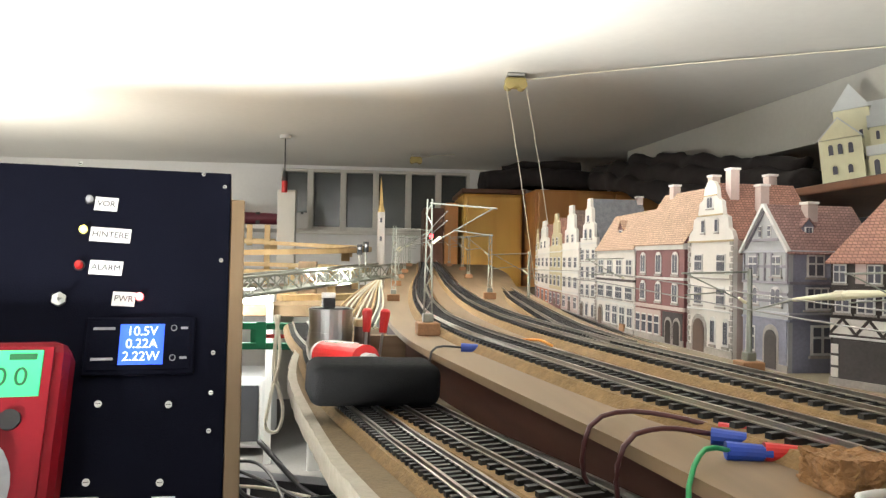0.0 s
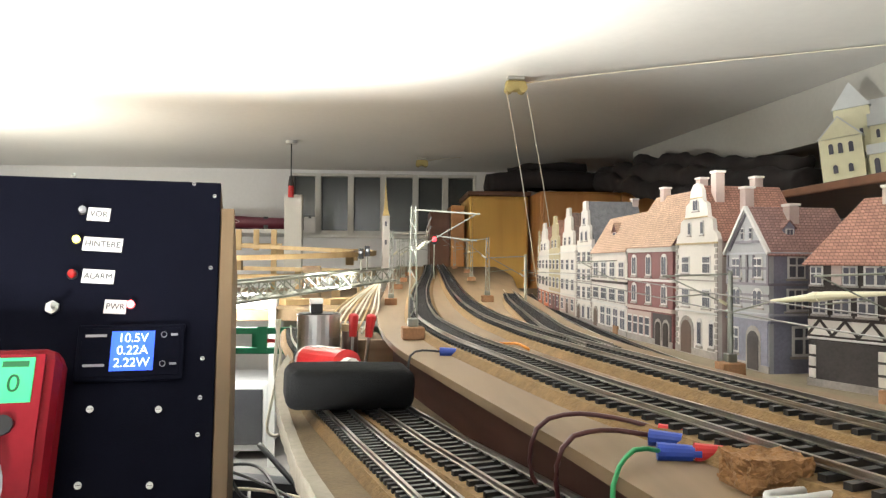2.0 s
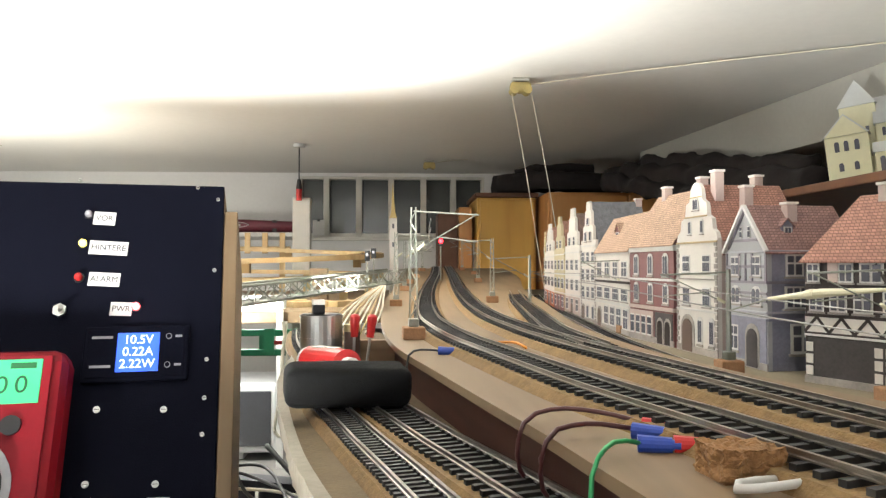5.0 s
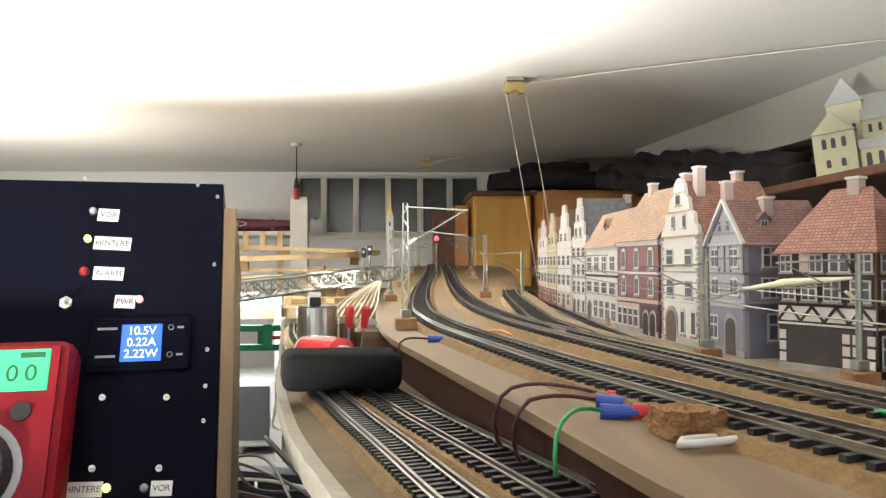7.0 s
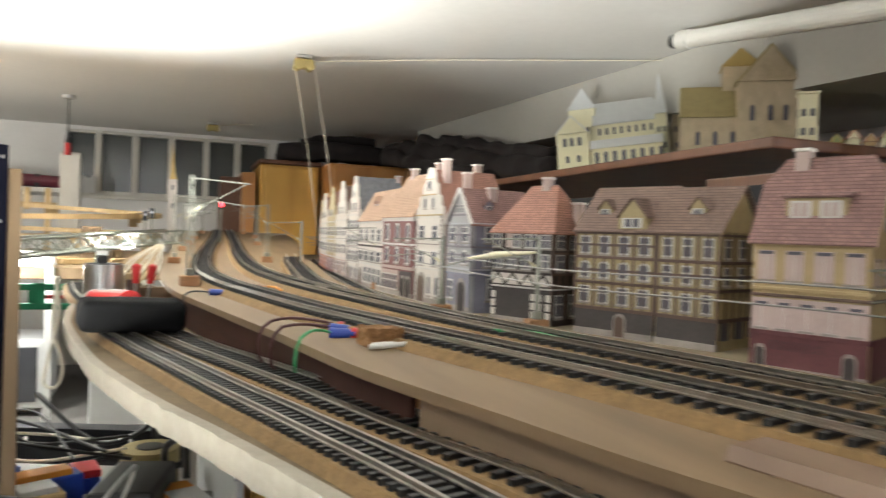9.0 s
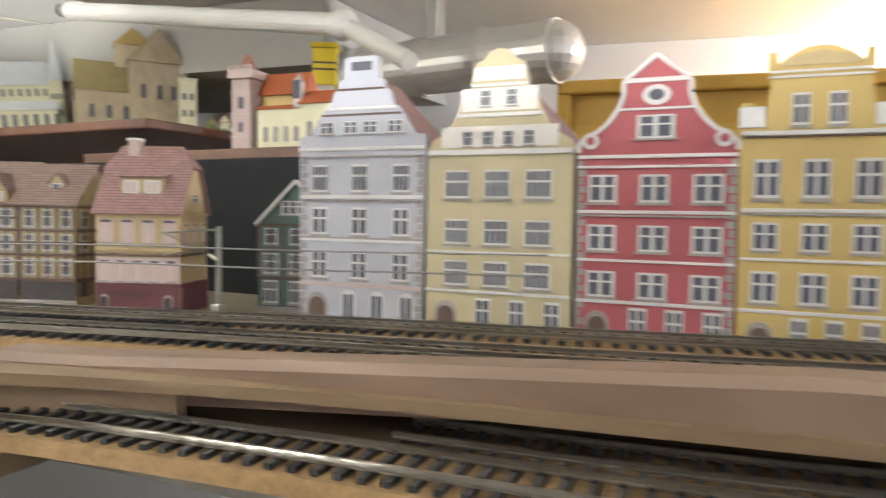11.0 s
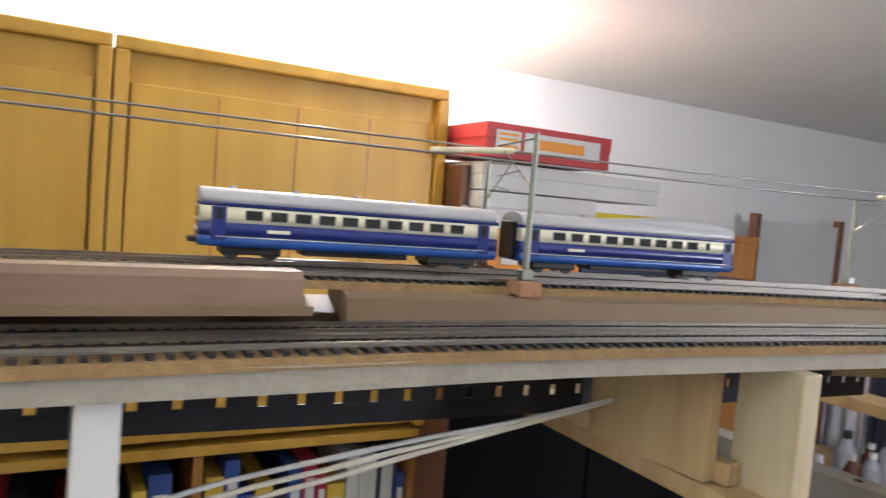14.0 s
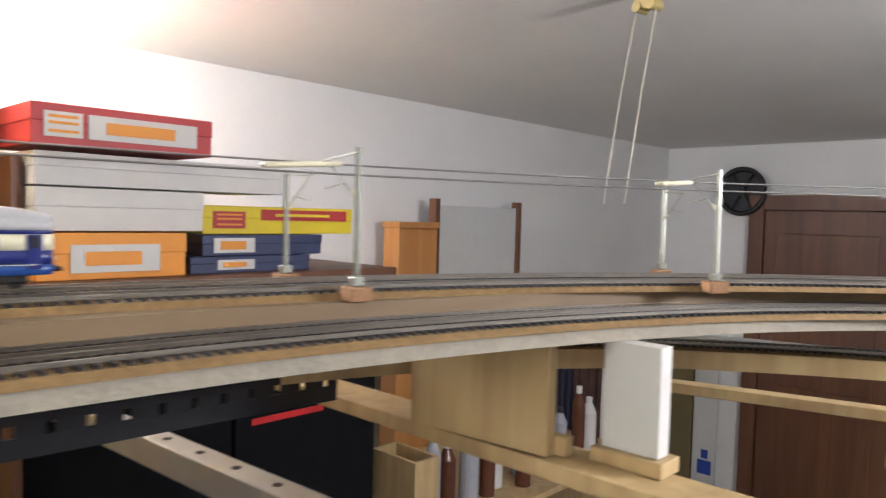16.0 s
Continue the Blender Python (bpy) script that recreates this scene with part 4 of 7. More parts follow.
def wire_run(points, label, r=.0009, gap=.0075):
    t = thing("overhead_wire", label, "wire", "overhead wires")
    part("contact_wire", tube(points, r, 5, 0.03), M_WIRE, t)
    part("carrier_wire", tube([(x, y, z + gap) for x, y, z in points], r * .9, 5, 0.03), M_WIRE, t)
    return t


W = ZB + .091
wire_run([(1.000, .24, W), (1.005, .20, W), (1.05, -.19, W), (1.055, -.60, W), (.965, -.92, W), (.80, -1.20, W)], "overhead line of two grey wires above the deck")
wire_run([(.925, 2.0, 1.921), (.905, 1.62, 1.924), (.897, 1.43, 1.922), (.902, 1.20, 1.915), (.915, 1.05, 1.911), (.928, .94, 1.911), (.955, .80, 1.914), (.985, .66, 1.914), (1.015, .50, 1.916)], "low overhead line of two thin wires before the houses", .00062, .012)
wire_run([(.70, 2.3, W), (.705, 1.80, W), (.69, 1.52, W), (.682, 1.24, W)], "overhead line above the front track", .0006)
for x, y, a, z_ in ((1.012, .20, 70, W), (1.04, -.17, 75, W), (1.03, -.58, 85, W), (.94, -.90, 100, W)):
    solid("section_insulator", boxed(((-.03, -.0045, -.002), (.03, .0045, .002)), m=pose(x, y, z_ + .004, 0, 4, a), bevel=0.0015), M_TCREAM, "pale plastic section insulator on the overhead line", "insulator", "section insulators")

tens = thing("section_insulator", "long pale yellow section insulator before the houses", "insulator", "section insulators")
a, b, c = Vector((.931, 1.177, 1.923)), Vector((.945, 1.134, 1.929)), Vector((.961, 1.088, 1.933))
part("body", rod(rod(bmesh.new(), a, b, .0014, 10, .0032), b, c, .0032, 10, .0011), M_TCREAM, tens)
part("clamp", rod(bmesh.new(), b + (a - b) * .25, b + (a - b) * .10, .0034, 10, .0036), M_TCREAM, tens)
part("stay", rod(bmesh.new(), (.918, 1.215, 1.912), a, .0007, 6), M_MAST, tens)

# ---- paper houses ----
M_PSTONEG = paper("grey_stone_print", (0.30, 0.27, 0.25), 0.35)
M_PBEAMG = paper("slate_beam_print", (0.20, 0.18, 0.21), 0.2)
M_PBLUE = paper("blue_grey_house_paper", (0.20, 0.20, 0.26), 0.3)
M_POCHRE = paper("ochre_infill_paper", (0.36, 0.29, 0.15), 0.3)
M_PTAN = paper("tan_facade_paper", (0.42, 0.32, 0.17), 0.2)
M_PROSE = paper("rose_blind_paper", (0.48, 0.38, 0.36), 0.15)
M_PWINE = paper("wine_shop_paper", (0.13, 0.045, 0.05), 0.3)
M_PSHOP = paper("shop_window_print", (0.05, 0.042, 0.042), 0.5)
FRONT = Matrix()


def plate(bm, outline, y0, y1, m):
    """A flat outline of (x, z) given a thickness from y0 to y1."""
    a = [bm.verts.new(m @ Vector((x, y0, z))) for x, z in outline]
    b = [bm.verts.new(m @ Vector((x, y1, z))) for x, z in outline]
    bm.faces.new(a)
    bm.faces.new(b[::-1])
    n = len(outline)
    for i in range(n):
        bm.faces.new((a[i], b[i], b[(i + 1) % n], a[(i + 1) % n]))
    return bm


def arched(x, z, w, h, n=7):
    r = w / 2
    return [(x - r, z), (x + r, z)] + [(x + r * math.cos(math.pi * k / n), z + h - r + r * math.sin(math.pi * k / n)) for k in range(n + 1)]


def facade_window(parent, face, x, z, w, h, kind="cross"):
    """One printed window on a face: cross, arch, double, blind, plain or slit."""
    if kind == "arch":
        win_ = part("window", plate(bmesh.new(), arched(x, z, w, h), -.0009, -.0001, face), M_PWIN, parent)
        part("pane", plate(bmesh.new(), arched(x - w * .20, z + h * .08, w * .30, h * .78), -.0013, -.0008, face), M_PPANE, win_)
        part("pane", plate(bmesh.new(), arched(x + w * .20, z + h * .08, w * .30, h * .78), -.0013, -.0008, face), M_PPANE, win_)
    elif kind == "blind":
        win_ = part("window", boxed(((x - w / 2, -.0009, z), (x + w / 2, -.0001, z + h)), m=face), M_PROSE, parent)
        part("pane", boxed(((x - w * .42, -.0012, z + h * .86), (x + w * .42, -.0008, z + h * .97)), m=face), M_PPANE, win_)
        part("mullion", boxed(((x - w * .02, -.0012, z), (x + w * .02, -.0008, z + h * .85)), m=face), M_PWIN, win_)
    elif kind == "slit":
        return part("window", boxed(((x - w / 2, -.0009, z), (x + w / 2, -.0001, z + h)), m=face), M_PPANE, parent)
    else:
        win_ = part("window", boxed(((x - w / 2, -.0009, z), (x + w / 2, -.0001, z + h)), m=face), M_PWIN, parent)
        cols = 4 if kind == "double" else 2
        for c in range(cols):
            cx = x + w * (c - (cols - 1) / 2) * .92 / cols
            q = w * .33 / cols
            part("pane", boxed(((cx - q, -.0013, z + h * .08), (cx + q, -.0008, z + h * .55)), ((cx - q, -.0013, z + h * .63), (cx + q, -.0008, z + h * .92)), m=face), M_PPANE, win_)
        if kind == "plain":
            return win_
    part("sill", boxed(((x - w * .58, -.0016, z - h * .10), (x + w * .58, -.0001, z - h * .01)), m=face), M_PSTONEG, win_)
    return win_


def lines(parent, name, face, runs, width, m, label="", depth=.0011):
    """Printed beams: each run joins two (x, z) points."""
    bm = bmesh.new()
    for (ax, az), (bx, bz) in runs:
        d = Vector((bx - ax, 0, bz - az))
        nrm = Vector((-d.z, 0, d.x)).normalized() * width / 2
        plate(bm, [(ax - nrm.x, az - nrm.z), (bx - nrm.x, bz - nrm.z), (bx + nrm.x, bz + nrm.z), (ax + nrm.x, az + nrm.z)], -depth, -.0001, face)
    return part(name, bm, m, parent, label)


def gable_outline(w, e, top, style):
    """Outline of a front from the eave up, left to right."""
    h = top - e
    left = {
        "plain": [(0, 0)],
        "stub": [(0, 0), (.02, .05), (.40, .86), (.42, 1.0)],
        "step": [(0, 0), (0, .12), (.14, .12), (.16, .42), (.27, .46), (.29, .76), (.38, .80), (.40, 1.0)],
        "round": [(0, 0), (.03, .10), (.10, .16), (.12, .34), (.22, .40), (.25, .62), (.34, .68), (.37, .88), (.43, .97)],
        "scroll": [(0, 0), (0, .08), (.05, .16), (.13, .22), (.20, .32), (.26, .46), (.29, .60), (.29, .74)],
        "broad": [(0, 0), (.03, .10), (.10, .16), (.17, .26), (.22, .40), (.24, .52), (.30, .54), (.31, .72), (.34, .86), (.40, .90), (.44, .97)],
        "tiered": [(-.02, 0), (-.02, .14), (.08, .16), (.12, .26), (.18, .40), (.21, .46), (.24, .46), (.27, .62), (.31, .66), (.32, .74), (.36, .76), (.36, .98), (.40, 1.0)],
        "pediment": [(-.03, 0), (-.03, .36), (.06, .36), (.07, .14), (.14, .20), (.16, .44), (.18, .70), (.15, .72), (.15, .94), (.21, .94), (.22, .80), (.30, .90), (.40, .98)],
    }[style]
    pts = [(w * x, e + h * z) for x, z in left]
    mid = [(w / 2, top)] if style in ("plain", "round", "scroll", "broad", "pediment") else []
    return pts + mid + [(w - x, z) for x, z in reversed(pts)]


def slope(bm, corners, thick=.0012):
    a = [bm.verts.new(v) for v in corners]
    b = [bm.verts.new((v[0], v[1], v[2] - thick)) for v in corners]
    bm.faces.new(a)
    bm.faces.new(b[::-1])
    n = len(a)
    for i in range(n):
        bm.faces.new((a[i], b[i], b[(i + 1) % n], a[(i + 1) % n]))
    return bm


def house(p0, p1, depth, eave, ridge, roof, wall_m, roof_m, label, rows=(), gable="plain", side_m=None, side_rows=(), bands=(), chimneys=(), doors=(), panels=(), timber=None, posts=(), rails=(), braces=(), side_timber=None, quoins=False, roof_ridge=None):
    """p0, p1: the front's corners, seen left to right; heights are over the ground.
    rows: (height, size, [(place, width)], kind) of windows; bands: (height, thickness, material) of string courses;
    panels: (x0, x1, z0, z1, material) of printed fields; places and widths are shares of the front."""
    p0, p1 = Vector((*p0, HG)), Vector((*p1, HG))
    d = p1 - p0
    w = d.length
    t = thing("paper_house", label, "paper house", "row of paper houses", m=pose(p0.x, p0.y, HG, 0, 0, math.degrees(math.atan2(d.y, d.x))))
    side = Matrix.Translation((w, 0, 0)) @ Matrix.Rotation(math.pi / 2, 4, "Z")
    side_m = side_m or wall_m
    if roof == "front":
        out = [(0, 0), (w, 0)] + gable_outline(w, eave, ridge, gable)[::-1]
        part("front_wall", plate(bmesh.new(), out, 0, .004, FRONT), wall_m, t)
        part("side_wall", boxed(((.0008, .0041, 0), (w - .0003, depth, eave))), side_m, t)
        rz = roof_ridge or (ridge if gable == "plain" else eave + (ridge - eave) * .8)
        o = .0025
        y0 = -o if gable == "plain" else .0042
        for s in (0, 1):
            ex = -o if s == 0 else w + o
            part("roof_slope", slope(bmesh.new(), [(w / 2, y0, rz + .001), (w / 2, depth + o, rz + .001), (ex, depth + o, eave - .002), (ex, y0, eave - .002)]), roof_m, t)
        part("rear_gable", plate(bmesh.new(), [(0, eave), (w, eave), (w / 2, rz - .001)], depth - .002, depth, FRONT), side_m, t)
        if gable == "plain":
            lines(t, "verge_board", FRONT, [((-.002, eave - .001), (w / 2, rz + .0005)), ((w / 2, rz + .0005), (w + .002, eave - .001))], .0026, M_PWIN, "pale paper verge", .0032)
    else:
        part("wall", boxed(((0, 0, 0), (w, depth, eave))), wall_m, t)
        o = .003
        h = {"hip": depth * .34, "halfhip": depth * .16, "side": 0.0}[roof]
        kz = ridge - (ridge - eave) * (.32 if roof == "halfhip" else 0)
        ky = depth / 2 * (kz - eave) / (ridge - eave)
        if roof == "halfhip":
            front_s = [(-o, -o, eave - .001), (w + o, -o, eave - .001), (w + o, ky, kz), (w - h, depth / 2, ridge), (h, depth / 2, ridge), (-o, ky, kz)]
            ends = [[(w + o, ky, kz), (w + o, depth - ky, kz), (w - h, depth / 2, ridge)], [(-o, depth - ky, kz), (-o, ky, kz), (h, depth / 2, ridge)]]
        else:
            front_s = [(-o, -o, eave - .001), (w + o, -o, eave - .001), (w + o - h, depth / 2, ridge), (h - o, depth / 2, ridge)]
            ends = [[(w + o, -o, eave - .001), (w + o, depth + o, eave - .001), (w + o - h, depth / 2, ridge)], [(-o, depth + o, eave - .001), (-o, -o, eave - .001), (h - o, depth / 2, ridge)]] if h else []
        part("roof_slope", slope(bmesh.new(), front_s), roof_m, t)
        part("roof_slope", slope(bmesh.new(), [(w - x, depth - y, z) for x, y, z in front_s]), roof_m, t)
        for q in ends:
            part("hip_slope", slope(bmesh.new(), q), roof_m, t)
        if roof != "hip":
            for x in (w - .0012, 0):
                part("gable", plate(bmesh.new(), [(x, eave + .0002), (x + .0011, eave + .0002), (x + .0011, eave + .0004), (x, eave + .0004)], .002, depth - .002, FRONT), side_m, t)
                q = [(.003, eave + .0003), (depth - .003, eave + .0003), (depth / 2, ridge - .004)] if roof == "side" else [(.003, eave + .0003), (depth - .003, eave + .0003), (depth - ky, kz - .002), (ky, kz - .002)]
                part("gable_wall", plate(bmesh.new(), q, .0002 if x else w - .0008, .0010 if x else w, side), side_m, t)
        if side_m is not wall_m:
            part("side_wall", boxed(((.001, -.0010, 0), (depth - .001, -.0001, eave)), m=side), side_m, t)
    for x0, x1, z0, z1, m in panels:
        part("printed_field", boxed(((w * x0, -.0007, z0), (w * x1, -.00005, z1)), m=FRONT), m, t)
    for z, th, m in bands:
        inset = -.0004
        if roof == "front" and z + th > eave:
            edge_ = sorted((pz, px) for px, pz in gable_outline(w, eave, ridge, gable) if px <= w / 2 and pz >= eave)
            inset = float(np.interp(z + th, [q[0] for q in edge_], [q[1] for q in edge_]))
        part("string_course", boxed(((inset, -.0014, z), (w - inset, -.0001, z + th)), bevel=.0002), m, t)
        if z < eave and (side_rows or side_timber):
            part("string_course", boxed(((0, -.0015, z), (depth, -.0001, z + th)), m=side), m, t)
    part("plinth", boxed(((-.0006, -.0011, 0), (w + .0006, -.0001, eave * .06))), M_PSTONEG, t, "grey printed stone plinth")
    for z, h, places, kind in rows:
        for x, ww in places:
            facade_window(t, FRONT, x * w, z, ww * w, h, kind)
    for z, h, places, kind in side_rows:
        for x, ww in places:
            facade_window(t, side, x * depth, z, ww * depth, h, kind)
    for x, ww, h, m in doors:
        f = part("doorway", plate(bmesh.new(), arched(x * w, .001, ww * w, h), -.0011, -.0001, FRONT), M_PWIN if wall_m is M_PBLUE else M_PSTONEG, t, "printed stone doorway")
        part("door", plate(bmesh.new(), arched(x * w, .001, ww * w * .74, h * .88), -.0016, -.0010, FRONT), m, f)
    if timber:
        runs = [((w * x, z0), (w * x, z1)) for x, z0, z1 in posts] + [((w * x0, z), (w * x1, z)) for z, x0, x1 in rails] + [((w * a, b), (w * c, e)) for a, b, c, e in braces]
        lines(t, "timber_frame", FRONT, runs, .0021, timber, "printed half-timber beams")
    if side_timber:
        n = max(4, int(depth / .011))
        runs = [((depth * k / n, eave * .10), (depth * k / n, eave)) for k in range(n + 1)] + [((0, z), (depth, z)) for z, x0, x1 in rails]
        lines(t, "side_timber_frame", side, runs, .0019, side_timber, "printed half-timber beams")
    if quoins:
        bm = bmesh.new()
        for k in range(int(eave / .0052) - 1):
            qw = .0050 if k % 2 else .0030
            for x0_ in (0.0, w - qw):
                box(bm, (x0_, -.0010, .004 + k * .0052), (x0_ + qw, -.0001, .0082 + k * .0052))
        part("quoin", bm, M_PSTONEG, t, "printed corner stones")["kind"] = "stuff"
    for cx, cy, cz, ch in chimneys:
        c = part("chimney", boxed(((cx * w - .0045, cy * depth - .0045, cz - .012), (cx * w + .0045, cy * depth + .0045, cz + ch)), bevel=0.0003), M_PPINK, t)
        part("chimney_cap", boxed(((cx * w - .0055, cy * depth - .0055, cz + ch + .0001), (cx * w + .0055, cy * depth + .0055, cz + ch + .0022)), bevel=0.0003), M_PWHITE, c)
    return t, w, side


def dormer(t, m, w_, h_, d_, wall_m, roof_m, cols=1, gabled=True):
    """A dormer whose front stands at m, facing -y."""
    dm = part("dormer", boxed(((-w_ / 2, 0, 0), (w_ / 2, d_, h_)), bevel=.0003), wall_m, t)
    dm.matrix_local = m
    for c in range(cols):
        x = w_ * ((c + .5) / cols - .5)
        part("dormer_window", boxed(((x - w_ / cols * .36, -.0009, h_ * .16), (x + w_ / cols * .36, -.0001, h_ * .88))), M_PWIN, dm)
        part("dormer_pane", boxed(((x - w_ / cols * .24, -.0013, h_ * .26), (x - w_ / cols * .04, -.0008, h_ * .80)), ((x + w_ / cols * .04, -.0013, h_ * .26), (x + w_ / cols * .24, -.0008, h_ * .80))), M_PPANE if cols == 1 else M_PROSE, dm)
    bm = bmesh.new()
    if gabled:
        for s in (-1, 1):
            slope(bm, [(0, -.0015, h_ + w_ * .62), (0, d_ + .004, h_ + w_ * .62), (s * (w_ / 2 + .0015), d_ + .004, h_ - .0008), (s * (w_ / 2 + .0015), -.0015, h_ - .0008)], .0009)
        part("dormer_roof", bm, roof_m, dm)
        part("dormer_gable", plate(bmesh.new(), [(-w_ / 2, h_ + .0002), (w_ / 2, h_ + .0002), (0, h_ + w_ * .55)], 0, .001, FRONT), wall_m, dm)
    else:
        slope(bm, [(-w_ / 2 - .002, -.002, h_ + .0014), (w_ / 2 + .002, -.002, h_ + .0014), (w_ / 2 + .004, d_ + .006, h_ + .010), (-w_ / 2 - .004, d_ + .006, h_ + .010)], .0012)
        part("dormer_roof", bm, roof_m, dm)


def even(n, width, a=0.0, b=1.0):
    return [(a + (b - a) * (k + .5) / n, width * (b - a) / n) for k in range(n)]


W1 = M_PWIN
# far end of the row: narrow stepped gables
for k, (a, b, m, rm, e, r_, txt) in enumerate((
        ((1.020, 2.46), (.985, 2.30), M_PRED, M_TILE, .100, .148, "reddish gabled paper house at the far end"),
        ((.982, 2.29), (.958, 2.16), M_PCREAM, M_TILE, .102, .158, "cream gabled paper house at the far end"),
        ((.956, 2.15), (.938, 1.97), M_PWHITE, M_TILE, .104, .166, "white stepped-gable paper house with red roof"),
        ((.936, 1.96), (.930, 1.85), M_PCREAM, M_TILE, .106, .170, "narrow cream paper house with stepped gable"),
        ((.930, 1.845), (.930, 1.745), M_PWHITE, M_TILED, .108, .176, "white stepped-gable paper house with brown roof"))):
    house(a, b, .10, e, r_, "front", m, rm, txt, rows=((.012, .020, even(3, .5), "plain"), (.044, .019, even(3, .5), "plain"), (.076, .018, even(3, .5), "plain"), (e + .008, .014, even(2, .4, .2, .8), "plain")), gable="step", bands=((.036, .0018, W1), (.068, .0018, W1), (e - .004, .002, W1)), doors=((.5, .16, .026, M_PBRN),), panels=((.02, .98, .004, .034, (M_PORANGE, M_PBRICK, M_PORANGE, M_PBRICK, M_PPINK)[k]),), roof_ridge=e + (r_ - e) * .88)
house((.931, 1.740), (.933, 1.664), .078, .114, .179, "front", M_PWHITE, M_SLATE, "white paper house with scrolled gable and slate roof", rows=((.006, .022, even(2, .5, .3, 1), "arch"), (.036, .018, even(3, .55), "cross"), (.062, .018, even(3, .55), "cross"), (.088, .017, even(3, .55), "cross"), (.120, .016, even(2, .5, .2, .8), "arch"), (.144, .012, [(.5, .16)], "arch")), gable="step", bands=((.032, .0016, W1), (.058, .0016, W1), (.084, .0016, W1), (.112, .0022, W1)), doors=((.16, .2, .026, M_PBRN),), quoins=True, chimneys=((.5, .98, .172, .010),), roof_ridge=.178)
h5, w5, side5 = house((.930, 1.650), (.929, 1.500), .052, .103, .150, "side", M_PWHITE, M_TILET, "white paper house with black timbers and a tan roof", rows=((.006, .026, even(4, .7, .25, 1), "cross"), (.040, .016, even(4, .7), "double"), (.070, .020, even(4, .6), "cross")), bands=((.034, .003, W1), (.062, .003, M_PBLK), (.098, .004, W1)), doors=((.12, .13, .028, M_PBRN),), side_m=M_PBLK, side_rows=((.012, .018, even(2, .5), "plain"), (.044, .018, even(2, .5), "plain"), (.074, .018, even(2, .5), "plain")))
dormer(h5, Matrix.Translation((w5 * .42, .012, .116)), .018, .014, .014, M_PBRICK, M_TILET)
house((.927, 1.490), (.938, 1.382), .075, .107, .166, "side", M_PBRICK, M_TILET, "brick-red paper house with a large tan roof", rows=((.007, .022, even(4, .7, .0, .55), "double"), (.044, .022, even(3, .36), "arch"), (.074, .024, even(3, .36), "arch")), bands=((.036, .004, M_PPINK), (.068, .0026, W1), (.100, .006, W1)), panels=((.0, .56, .004, .034, M_PPINK), (.60, .98, .004, .034, M_PSHOP)), doors=((.72, .14, .028, M_PBLK), (.88, .14, .028, M_PBLK)), side_rows=((.012, .018, even(2, .3), "plain"), (.044, .020, even(2, .3), "arch"), (.074, .020, even(2, .3), "arch")), chimneys=((.18, .5, .164, .010), (.92, .5, .164, .012)))
hw, ww_, sidew = house((.938, 1.372), (.945, 1.294), .085, .110, .165, "front", M_PWHITE, M_TILE, "tall white paper house with a shaped gable and red roof", rows=((.010, .026, even(2, .42, .45, 1), "arch"), (.046, .018, even(2, .36, .0, 1), "double"), (.078, .017, even(2, .36, .0, 1), "double"), (.115, .014, even(2, .26, .2, .8), "arch"), (.138, .012, [(.5, .15)], "arch")), gable="round", bands=((.041, .0016, W1), (.071, .0014, M_PSTONEG), (.076, .0012, W1), (.106, .0018, M_PTAN), (.131, .0014, M_PTAN), (.150, .0010, M_PTAN)), doors=((.28, .34, .036, M_PBRN),), side_m=M_PPINK, side_rows=(), quoins=True, chimneys=((.62, .20, .158, .016), (.80, .45, .142, .016), (.40, .80, .160, .012)), roof_ridge=.162)
hg, wg, sideg = house((.946, 1.278), (.951, 1.217), .078, .097, .135, "front", M_PGREY, M_TILEM, "grey half-timbered paper house with a mauve roof", rows=((.012, .022, [(.20, .22)], "cross"), (.052, .016, even(2, .50), "arch"), (.076, .017, even(2, .46), "cross"), (.108, .010, even(2, .30, .30, .70), "plain")), side_m=M_PBLUE, side_rows=((.014, .024, [(.38, .26), (.78, .26)], "cross"), (.050, .018, [(.36, .34), (.78, .30)], "double"), (.076, .018, [(.30, .20), (.58, .2), (.85, .2)], "cross")), bands=((.040, .002, M_PBLUE), (.046, .0016, M_PSILV), (.070, .0022, M_PBEAMG), (.0955, .0016, M_PSILV)), panels=((.02, .98, .002, .040, M_PBLUE),), doors=((.66, .34, .036, M_PSHOP),), timber=M_PBEAMG, posts=[(x, .072, .095) for x in (.02, .34, .5, .66, .98)], rails=((.084, 0, 1), (.062, 0, 1), (.056, 0, 1)), braces=((.06, .099, .48, .130), (.94, .099, .52, .130), (.2, .106, .8, .106)), chimneys=((.62, .45, .122, .014),))
dormer(hg, Matrix.Translation((wg * .80, .026, .108)) @ Matrix.Rotation(math.pi / 2, 4, "Z"), .010, .010, .014, M_PBLUE, M_TILEM)
